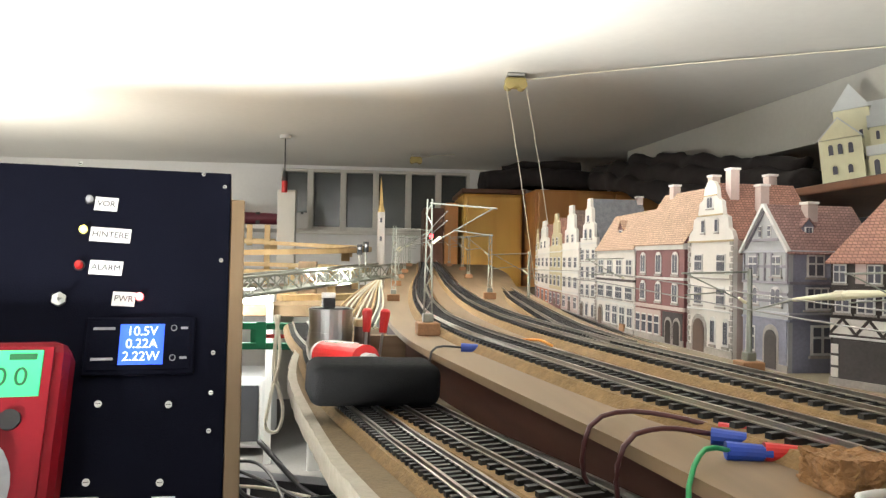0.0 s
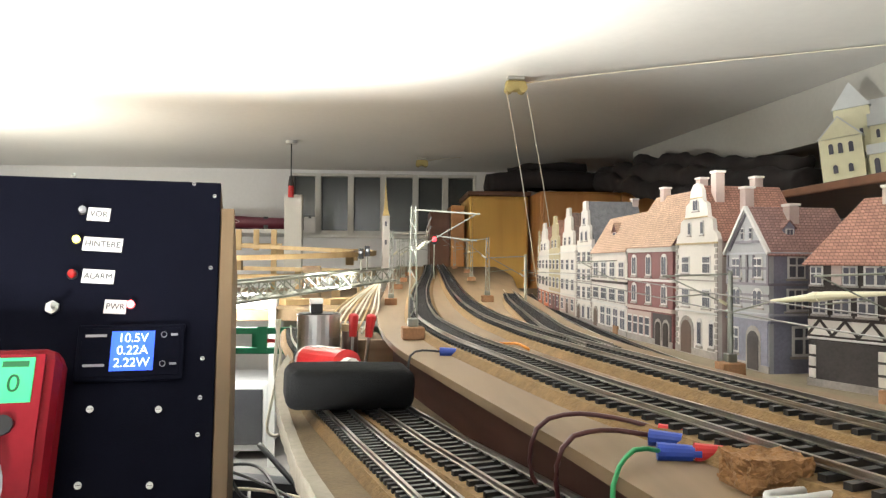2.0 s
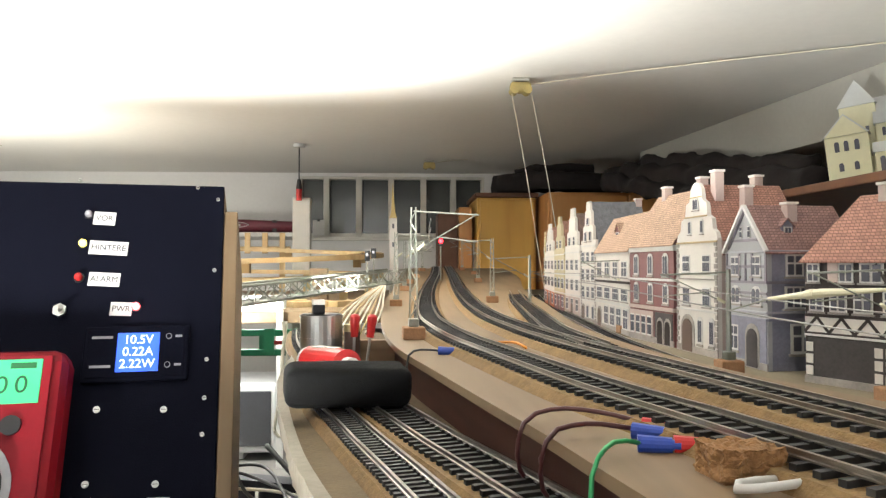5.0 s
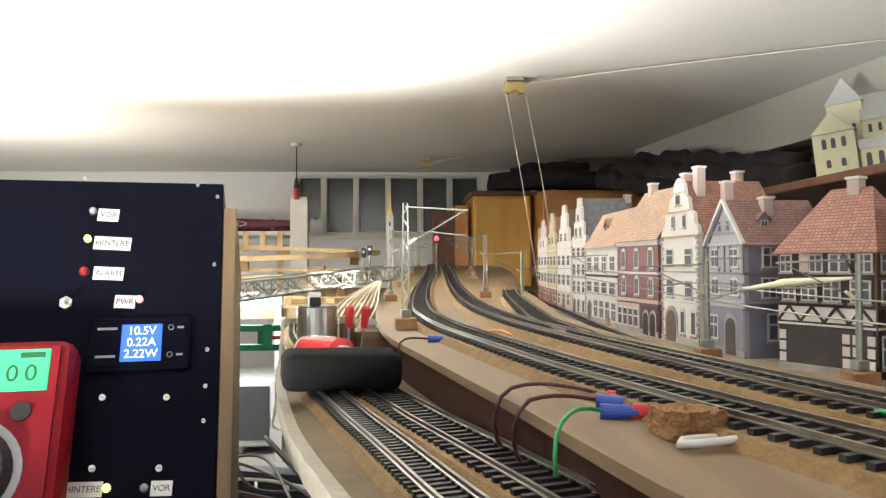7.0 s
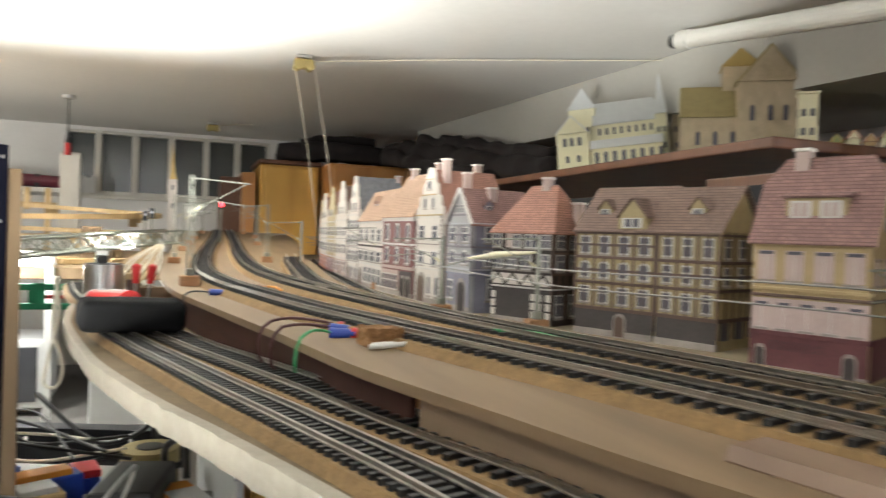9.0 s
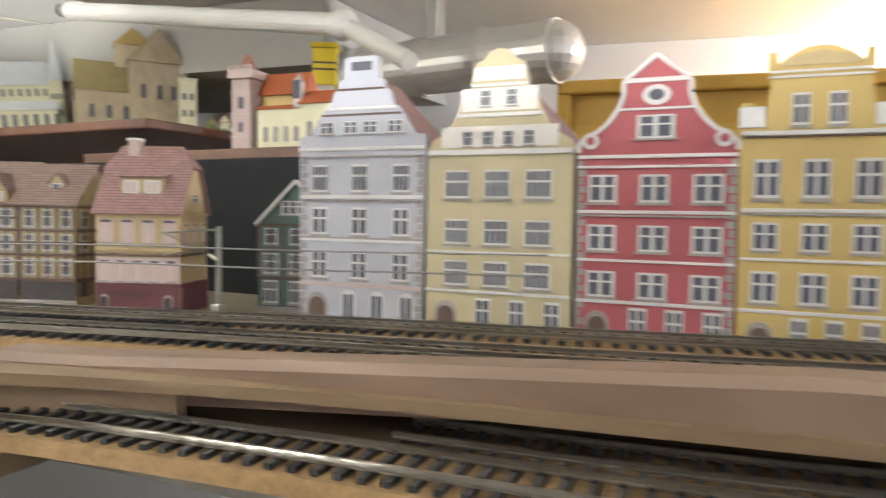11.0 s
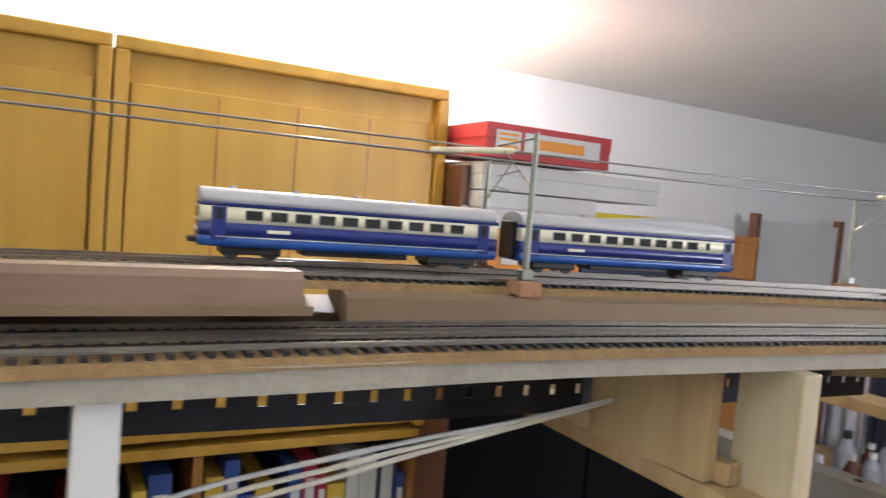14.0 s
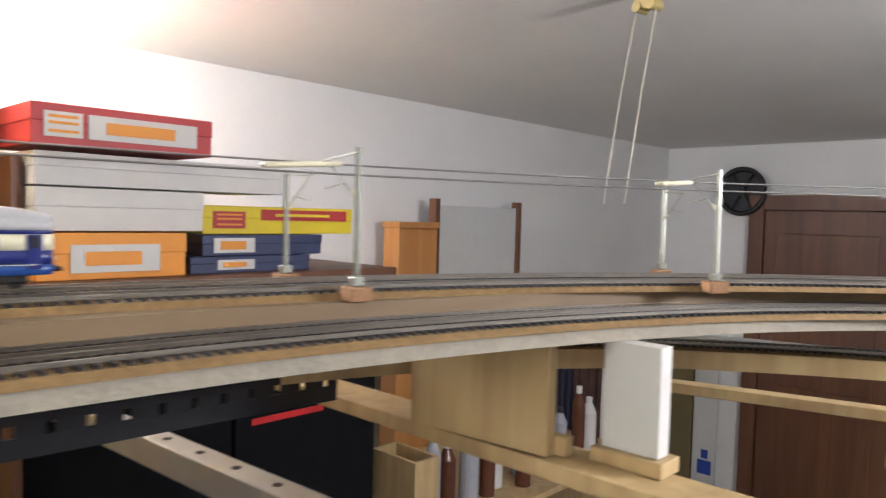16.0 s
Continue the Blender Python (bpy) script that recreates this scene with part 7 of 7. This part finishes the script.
part("body", boxed(((-.07, -.05, 0), (.09, .06, .058)), bevel=.002), M_DARKW, cbox)
part("lid", boxed(((-.072, -.052, .0582), (.092, .062, .0644)), bevel=.001), M_DARKW, cbox)
chapel = thing("paper_chapel", "ochre paper chapel with an arched belfry", "paper church", m=pose(1.70, 2.70, 2.1482, 0, 0, -28))
gable_block(chapel, -.06, .04, -.035, .045, .060, .034, M_PYEL, M_PYEL)
part("belfry", boxed(((.046, -.02, 0), (.084, .02, .060)), bevel=.001), M_PYEL, chapel)
for x in (.047, .062, .078):
    part("column", boxed(((x, -.019, .0602), (x + .005, -.014, .088))), M_PSTONE, chapel)
part("belfry_cap", boxed(((.044, -.022, .0882), (.086, .022, .094)), bevel=.001), M_PYEL, chapel)
town = thing("paper_town_church", "paper church with orange roofs and a pink tower", "paper church", m=pose(1.278, .985, 2.0227, 0, 0, -84.5))
part("tower", boxed(((0, 0, 0), (.027, .027, .087)), bevel=.0005), M_PPINK, town, "pink square tower")
for z in (.018, .044, .070):
    part("string_course", boxed(((-.0008, -.0008, z), (.0278, .0278, z + .002))), M_PROSE, town)
openings(town, (.0135,), 0, .052, .007, .014)
openings(town, (.0135,), 0, .024, .005, .012)
part("tower_gallery", boxed(((-.004, -.004, .0872), (.031, .031, .098)), bevel=.0006), M_PPINK, town)
for k in range(5):
    part("merlon", boxed(((-.0038 + .0075 * k, -.004, .0982), (-.0002 + .0075 * k, -.001, .103))), M_PPINK, town)
part("tower_cap", rod(bmesh.new(), (.0135, .0135, .0982), (.0135, .0135, .118), .013, 8, .004), M_TILE, town)
gable_block(town, .034, .094, .004, .050, .050, .012, M_PSTONE, M_PORANGE)
part("clerestory", boxed(((.034, .014, .052), (.094, .040, .068)), bevel=.0003), M_PYEL, town, "yellow clerestory wall")
part("upper_roof", plate(bmesh.new(), [(.010, .0682), (.044, .0682), (.027, .096)], .032, .096, Matrix.Rotation(math.pi / 2, 4, "Z") @ Matrix.Scale(-1, 4, (0, 1, 0))), M_PORANGE, town)
gable_block(town, .096, .160, .000, .040, .054, .018, M_PSTONE, M_PORANGE)
openings(town, (.046, .060, .074, .088), .004, .012, .006, .018, M_PSTONEG)
openings(town, (.108, .122, .136, .150), .0, .014, .006, .020, M_PSTONEG)
tower(town, .090, .006, .0502, .009, .009, .030, .012, M_PWHITE, M_PPINK)
ytow = thing("paper_yellow_tower", "pale paper tower with a banded yellow top", "paper tower", m=pose(1.544, 1.042, 2.0227, 0, 0, -60))
part("shaft", boxed(((-.014, -.014, 0), (.014, .014, .128)), bevel=.0006), M_PWHITE, ytow)
part("yellow_top", boxed(((-.018, -.018, .1282), (.018, .018, .184)), bevel=.0006), M_YELLOWC, ytow, "yellow banded top")
for z in (.150, .160):
    part("dark_band", boxed(((-.0186, -.0186, z), (.0186, .0186, z + .003))), M_PBRN, ytow)
part("cornice", boxed(((-.021, -.021, .1842), (.021, .021, .192)), bevel=.001), M_YELLOWC, ytow)
for k, (m, rm) in enumerate(((M_PGREENY, M_PYEL), (M_PSTONE, M_PORANGE), (M_PTAN, M_TILE), (M_PSTONE, M_PORANGE))):
    cot = thing("paper_cottage", "little paper cottage with a bright roof", "paper house", "paper cottages", m=pose(1.630 + .016 * k, 1.376 - .017 * k, 2.0948, 0, 0, -45.6))
    gable_block(cot, 0, .018, 0, .022, .022 + .006 * (k % 2), .014, m, rm, "y")
    openings(cot, (.006, .013), 0, .008, .003, .008)

# ---- workbench beyond the console ----
gf = thing("green_frame", "dark green metal frame across the bench", "frame")
part("top_rail", boxed(((.05, 1.80, 1.836), (.56, 1.815, 1.846)), bevel=0.001), M_GREEN, gf)
part("web", boxed(((.05, 1.806, 1.815), (.395, 1.809, 1.8358)), ((.43, 1.806, 1.815), (.445, 1.809, 1.8358))), M_GREEN, gf)
part("red_strip", boxed(((.446, 1.807, 1.822), (.56, 1.809, 1.828))), M_REDP, gf, "thin red strip")
part("bottom_rail", boxed(((.05, 1.80, 1.805), (.56, 1.815, 1.8148)), bevel=0.001), M_GREEN, gf)
for x in (.07, .20):
    part("leg", boxed(((x, 1.803, 1.5745), (x + .012, 1.812, 1.8048))), M_GREEN, gf)
part("bracket", boxed(((.44, 1.797, 1.808), (.455, 1.799, 1.848))), M_GREEN, gf)
br = thing("girder_bridge", "grey lattice girder bridge model", "model bridge")
P0, P1 = Vector((.36, 1.51, 1.888)), Vector((.643, 2.20, 1.9125))
d = (P1 - P0)
side = Vector((-d.y, d.x, 0)).normalized() * .022
for s in (-1, 1):
    for z in (0, .026):
        part("chord", rod(bmesh.new(), P0 + side * s + Vector((0, 0, z)), P1 + side * s + Vector((0, 0, z)), .0022, 6), M_MAST, br)
    bm = bmesh.new()
    n = 16
    for k in range(n):
        a, b = P0 + d * (k / n) + side * s, P0 + d * ((k + 1) / n) + side * s
        up = Vector((0, 0, .026))
        rod(bm, a, b + up, .0011, 5)
        rod(bm, a + up, b, .0011, 5)
        rod(bm, a, a + up, .0011, 5)
    part("lattice", bm, M_MAST, br)
bm = bmesh.new()
for k in range(33):
    a = P0 + d * (k / 32)
    rod(bm, a - side, a + side, .0012, 5)
part("cross_beam", bm, M_MAST, br)
tb = thing("bench_lamp", "lit fluorescent bench lamp", "lamp")
part("tube", rod(bmesh.new(), (.12, 1.98, 1.874), (.428, 1.98, 1.874), .010, 14), M_TUBE, tb, "glowing white tube")
part("housing", boxed(((.11, 1.995, 1.866), (.438, 2.02, 1.892)), bevel=0.003), M_GREYP, tb)
part("stem", boxed(((.424, 1.992, 1.5745), (.436, 2.0, 1.8655))), M_WHITEC, tb)
mon = thing("monitor", "pale grey screen monitor on the bench", "monitor")
part("shell", boxed(((.19, 2.04, 1.590), (.418, 2.20, 1.722)), bevel=0.006), M_GREYP, mon)
part("screen", boxed(((.202, 2.0365, 1.604), (.406, 2.0395, 1.708)), bevel=0.001), M_SCREEN, mon)
part("stand", boxed(((.25, 2.06, 1.5745), (.35, 2.15, 1.5898))), M_GREYP, mon)
bench = thing("workbench", "pale grey workbench covered with tools", "bench")
part("top", boxed(((-.02, 1.35, 1.545), (.62, 2.60, 1.574)), bevel=0.003), M_FLOOR, bench)
part("raised_top", boxed(((.16, .70, 1.628), (.70, 1.349, 1.650)), bevel=0.003), M_FLOOR, bench)
for x, y in ((.20, .8), (.58, .85), (.03, 2.5), (.58, 2.5)):
    part("leg", boxed(((x - .02, y - .02, 0), (x + .02, y + .02, 1.544 if y > 1.3 else 1.627))), M_GALV, bench)
solid("grey_cabinet", boxed(((.505, 1.95, 0.0), (.62, 2.45, 1.79)), bevel=0.004), M_GREYP, "pale grey cabinet side with stickers", "cabinet")
for k, z in enumerate((1.74, 1.77)):
    solid("sticker", boxed(((.53, 1.9470, z), (.56, 1.9488, z + .018))), M_WHITEC if k else M_GRNP, "small paper sticker on the cabinet", "sticker", "stickers")
cable([(.475, 1.79, 1.86), (.47, 1.785, 1.78), (.485, 1.78, 1.72), (.478, 1.78, 1.685), (.46, 1.78, 1.69), (.465, 1.78, 1.73), (.478, 1.785, 1.80), (.470, 1.79, 1.86)], .0028, M_WHTW, "white cord hanging in a loop")
for k in range(7):
    q = rr.uniform
    cable([(.30 + q(0, .1), 1.50 + q(-.1, .1), 1.66), (.38 + q(0, .06), 1.50 + q(-.1, .1), 1.69 + q(-.02, .02)), (.48, 1.52 + q(-.08, .08), 1.675 + q(-.02, .02)), (.57 + q(-.03, .04), 1.50 + q(-.06, .06), 1.66)], .0022, rr.choice((M_BLKW, M_BLKW, M_BRNW, M_WHTW)), "tangled cable on the steel angle")
# clutter on the bench under the decks
CL = [M_REDP, M_BLUEP, M_WHITEC, M_ORANGE, M_GRNP, M_GREYP, M_BLACK, M_YELP, M_BLACK, M_PINE]
for k in range(64):
    x, y = rr.uniform(.34, .585), rr.uniform(.74, 1.31)
    w, l, h = rr.uniform(.012, .034), rr.uniform(.02, .050), rr.uniform(.015, .065)
    t = thing("bench_oddment", "small tool box or part lying on the bench", "oddment", "bench clutter", m=pose(x, y, 1.6502, 0, 0, rr.uniform(0, 180)))
    m = rr.choice(CL)
    part("body", boxed(((-w, -l, 0), (w, l, h)), bevel=0.002), m, t)
    part("cap", boxed(((-w * .8, -l * .8, h + .0002), (w * .8, l * .3, h + .006)), bevel=0.001), rr.choice(CL), t)
cable([(.50, 1.10, 1.70), (.53, 1.06, 1.75), (.57, 1.03, 1.76), (.585, 1.0, 1.72), (.56, .98, 1.68), (.59, .95, 1.655)], .004, M_BLKW, "thick black cable among the clutter")
cable([(.33, 1.30, 1.70), (.42, 1.25, 1.665), (.50, 1.20, 1.67), (.60, 1.15, 1.70)], .004, M_BLKW, "thick black cable under the console")
for k in range(12):
    q = rr.uniform
    x, y = q(.40, .60), q(.76, 1.2)
    cable([(x, y, 1.655), (x + q(-.05, .05), y + q(-.06, .06), 1.70 + q(0, .04)), (x + q(-.08, .06), y + q(-.1, .1), 1.71 + q(-.02, .03)), (x + q(-.1, .05), y + q(-.12, .12), 1.655)], rr.choice((.0022, .003)), rr.choice((M_BLKW, M_BLKW, M_ORANGE, M_GREYP, M_REDP)), "loose cable tangled among the clutter")
dev = thing("black_adapter", "black plastic power adapter with a red front on the bench", "adapter", m=pose(.622, 1.275, 1.6502, 0, 0, -12))
part("body", boxed(((-.030, -.05, 0), (.030, .05, .046)), bevel=.004), M_BLACK, dev)
part("front_plate", boxed(((-.024, -.0525, .008), (.024, -.0502, .038)), bevel=.0006), M_REDP, dev, "dull red front")
part("socket", boxed(((-.010, .0502, .012), (.010, .058, .030)), bevel=.001), M_GREYP, dev)
dev = thing("orange_carton", "small orange carton on the bench", "carton", m=pose(.668, 1.262, 1.6502, 0, 0, 20))
part("box", boxed(((-.016, -.034, 0), (.016, .034, .030)), bevel=.0012), M_ORANGE, dev)
part("flap", boxed(((-.016, -.034, .0302), (.016, .008, .0312))), M_WHITEC, dev)
dev = thing("blue_carton", "small blue and red carton on the bench", "carton", m=pose(.572, 1.325, 1.6502, 0, 0, 15))
part("box", boxed(((-.012, -.018, 0), (.012, .018, .036)), bevel=.001), M_BLUEP, dev)
part("lid", boxed(((-.0125, -.0185, .0362), (.0125, .0185, .044)), bevel=.001), M_REDP, dev)
dev = thing("olive_tape_roll", "olive roll of tape on the workbench", "tape", m=pose(.628, 1.50, 1.5742))
part("roll", rod(bmesh.new(), (0, 0, 0), (0, 0, .085), .036, 28), M_OLIVE, dev)
part("core", rod(bmesh.new(), (0, 0, .0852), (0, 0, .0865), .017, 20), M_BLACK, dev)
dev = thing("blue_grey_board", "blue-grey board edge standing beside the bench", "board", m=pose(.708, 1.45, 0, 0, 0, 4))
part("board", boxed(((-.004, -.20, 1.0), (.004, .20, 1.690)), bevel=.001), M_GREYP, dev)
part("edge_cap", boxed(((-.0055, -.20, 1.6902), (.0055, .20, 1.695)), bevel=.001), M_LEDOFF, dev)
cable([(.640, 1.56, 1.585), (.630, 1.53, 1.69), (.640, 1.48, 1.728), (.665, 1.45, 1.70), (.672, 1.46, 1.655), (.650, 1.47, 1.640), (.648, 1.44, 1.675), (.668, 1.41, 1.69), (.672, 1.38, 1.655)], .0042, M_BLKW, "thick black cable looped beside the board")
cable([(.47, 1.66, 1.70), (.55, 1.60, 1.645), (.61, 1.57, 1.66), (.66, 1.55, 1.71), (.672, 1.53, 1.66)], .0038, M_BLKW, "thick black cable under the steel angle")
# white cords under the deck further on
for k in range(3):
    cable([(.90, .14, 1.725 - .012 * k), (.985, .035, 1.758 - .009 * k), (1.0, -.096, 1.782 - .006 * k), (1.0, -.20, 1.799 - .002 * k), (1.01, -.285, 1.81)], .0018, M_WHTW if k else M_GREYP, "white cord slung under the deck")

# helix of pine decks at the far left
hx = thing("pine_helix", "stack of curved pine track decks on blocks", "track helix")
spiral = np.linspace(-.6 * math.pi, 3.2 * math.pi, 90)
level = np.interp(spiral / math.pi, (-.6, -.5, .5, 1.2, 1.5, 1.8, 2.1, 2.5, 3.2), (1.913, 1.914, 1.930, 1.944, 1.954, 1.968, 1.982, 2.002, 2.006))
turns = [(.14 + .43 * math.cos(a), 2.64 + .36 * math.sin(a), z) for a, z in zip(spiral, level)]
part("deck", sweep(bmesh.new(), np.array(turns), [(-.030, -.007), (-.030, 0), (.030, 0), (.030, -.007)]), M_PLYX, hx)
for side in (-.0315, .0305):
    part("edge_strip", sweep(bmesh.new(), shift(np.array(turns), side), [(-.001, -.0085), (-.001, .0035), (.001, .0035), (.001, -.0085)]), M_PINE, hx)
for j in range(4, 88, 6):
    x, y, zz = turns[j]
    part("block", boxed(((x - .010, y - .010, 1.8622 if j < 44 else zz - .030), (x + .010, y + .010, zz - .0072)), bevel=.0005), M_PINE, hx)
part("block", boxed(((.445, 2.29, 1.8622), (.485, 2.32, 1.9405)), bevel=.0005), M_PLYX, hx)
rl_ = thing("pine_railing", "low pine railing at the back of the layout", "railing")
part("rail", boxed(((-.45, 2.985, 2.001), (.290, 2.999, 2.008)), bevel=0.001), M_PINE, rl_)
for k in range(13):
    x = .266 - .0555 * k
    part("baluster", boxed(((x - .009, 2.978, 1.8622 if k % 4 == 0 else 1.985), (x + .009, 2.9845, 2.052)), bevel=0.001), M_PINE, rl_)
solid("bag_shelf", boxed(((-.60, 3.60, 2.063), (.21, 3.984, 2.081)), bevel=0.002), M_WHITEC, "white board shelf under the windows", "shelf")
ky = thing("red_bag", "long dark red bag with a pale oval print", "bag", m=pose(-.04, 3.70, 2.1125))
bm = boxed(((-.42, -.05, -.031), (.235, .05, .031)))
bmesh.ops.subdivide_edges(bm, edges=bm.edges[:], cuts=6, use_grid_fill=True)
for v in bm.verts:
    k = max(0.0, (v.co.x + .10) / .335)
    v.co.z = -.031 + (v.co.z + .031) * (1 - .22 * k)
    r_ = math.hypot(v.co.y / .05, v.co.z / .031)
    if r_ > 1:
        v.co.y, v.co.z = v.co.y / r_ ** .7, v.co.z / r_ ** .7
    v.co += Vector((0, noise.noise(v.co * 22), noise.noise(v.co * 26 + Vector((4, 0, 0))))) * .004
bag = part("bag", bm, mat("maroon_nylon", (0.10, 0.008, 0.02), 0.5, var=0.2), ky)
oval = [(-.02 + .075 * math.cos(a), -.0535, .002 + .0115 * math.sin(a)) for a in np.linspace(0, 2 * math.pi, 41)]
part("print_ring", tube(oval, .0013, 5, .02), M_GREYP, ky, "pale oval print")
part("print_bar", boxed(((-.06, -.0545, -.003), (.02, -.0525, .006))), M_GREYP, ky, "pale print")
part("strap", boxed(((.150, -.0475, -.0305), (.168, -.046, .022)), bevel=.0005), M_BLACK, ky)
sh = thing("paper_sheet", "white paper sheet leaning at the window", "paper", m=pose(.266, 3.935, 2.0815, -8, 0, 0))
part("sheet", boxed(((-.027, -.0008, 0), (.027, .0008, .074))), M_WHITEC, sh)
part("clip", boxed(((-.006, -.0022, .066), (.006, .0022, .080)), bevel=.0006), M_BLACK, sh)
st_ = thing("paper_steeple", "white paper church tower with a slim yellow spire", "paper tower", m=pose(.626, 2.80, 1.8620))
part("shaft", boxed(((-.011, -.011, 0), (.011, .011, .226)), bevel=.0006), M_PWHITE, st_)
bm = bmesh.new()
base_ = [bm.verts.new((sx * .011, sy * .011, .2262)) for sx, sy in ((-1, -1), (1, -1), (1, 1), (-1, 1))]
mid_ = [bm.verts.new((sx * .006, sy * .006, .245)) for sx, sy in ((-1, -1), (1, -1), (1, 1), (-1, 1))]
tip_ = bm.verts.new((-.002, 0, .335))
for k in range(4):
    bm.faces.new((base_[k], base_[(k + 1) % 4], mid_[(k + 1) % 4], mid_[k]))
    bm.faces.new((mid_[k], mid_[(k + 1) % 4], tip_))
bm.faces.new(base_[::-1])
part("spire", bm, M_PYEL, st_, "yellow spire")
for zz in (.14, .195):
    part("slit_window", boxed(((-.003, -.0122, zz), (.003, -.0112, zz + .014))), M_PPANE, st_)
ws = thing("wire_bundle", "fan of cream wires bound together", "wire bundle", m=Matrix())
for k in range(9):
    part("wire", tube([(.575 + .006 * k, 1.46, ZL + .015), (.585 + .006 * k, 1.52, ZL + .036), (.600 + .004 * k, 1.64, ZL + .048), (.622 + .001 * k, 1.80, ZL + .058)], .0013, 5, .02), M_WHTW if k % 3 else M_PINE, ws)
for k in range(8):
    x = .05 + .07 * k
    solid("wood_offcut", boxed(((-.02, -.05, 0), (.02, .05, .012)), m=pose(x, 2.15 + .03 * (k % 3), 1.862, 0, 0, 20 * k), bevel=0.001), M_PINE, "loose pine offcut on the far deck", "offcut", "pine offcuts")
solid("far_deck", boxed(((-.6, 2.0, 1.84), (.62, 3.1, 1.8618)), bevel=0.002), M_PLY, "plywood deck at the far end", "baseboard")

# ---- sleepers last ----
for t, line, near, gauge in SLEEPERS:
    fit = gauge / GAUGE
    s = np.concatenate([[0], np.cumsum(np.linalg.norm(np.diff(line, axis=0), axis=1))])
    at = np.arange(.003, s[-1], .0078 if fit == 1 else .0056)
    pts = np.stack([np.interp(at, s, line[:, k]) for k in range(3)], 1)
    d = np.stack([np.interp(at, s, np.gradient(line[:, k])) for k in range(2)], 1)
    rest = bmesh.new()
    src = bmesh.new()
    src.from_mesh(sleeper_mesh)
    quad = [(v.co.copy()) for v in src.verts]
    faces = [[v.index for v in f.verts] for f in src.faces]
    src.free()
    V, Fc = [], []
    for p, q in zip(pts, d):
        m = Matrix.Translation(p) @ Matrix.Rotation(math.atan2(q[1], q[0]) - math.pi / 2, 4, "Z") @ Matrix.Diagonal((fit, .5 + .5 * fit, 1, 1))
        if near[0] < p[1] < near[1]:
            ob = new("sleeper", sleeper_mesh)
            ob.parent = t
            ob.matrix_local = m
        else:
            o = len(V)
            V += [tuple(m @ c) for c in quad]
            Fc += [[i + o for i in f] for f in faces]
    rest.free()
    me = bpy.data.meshes.new("joined_sleeper")
    me.from_pydata(V, [], Fc)
    me.materials.append(M_SLEEP)
    ob = new("joined_sleeper", me)
    ob.parent = t
    ob["kind"] = "stuff"
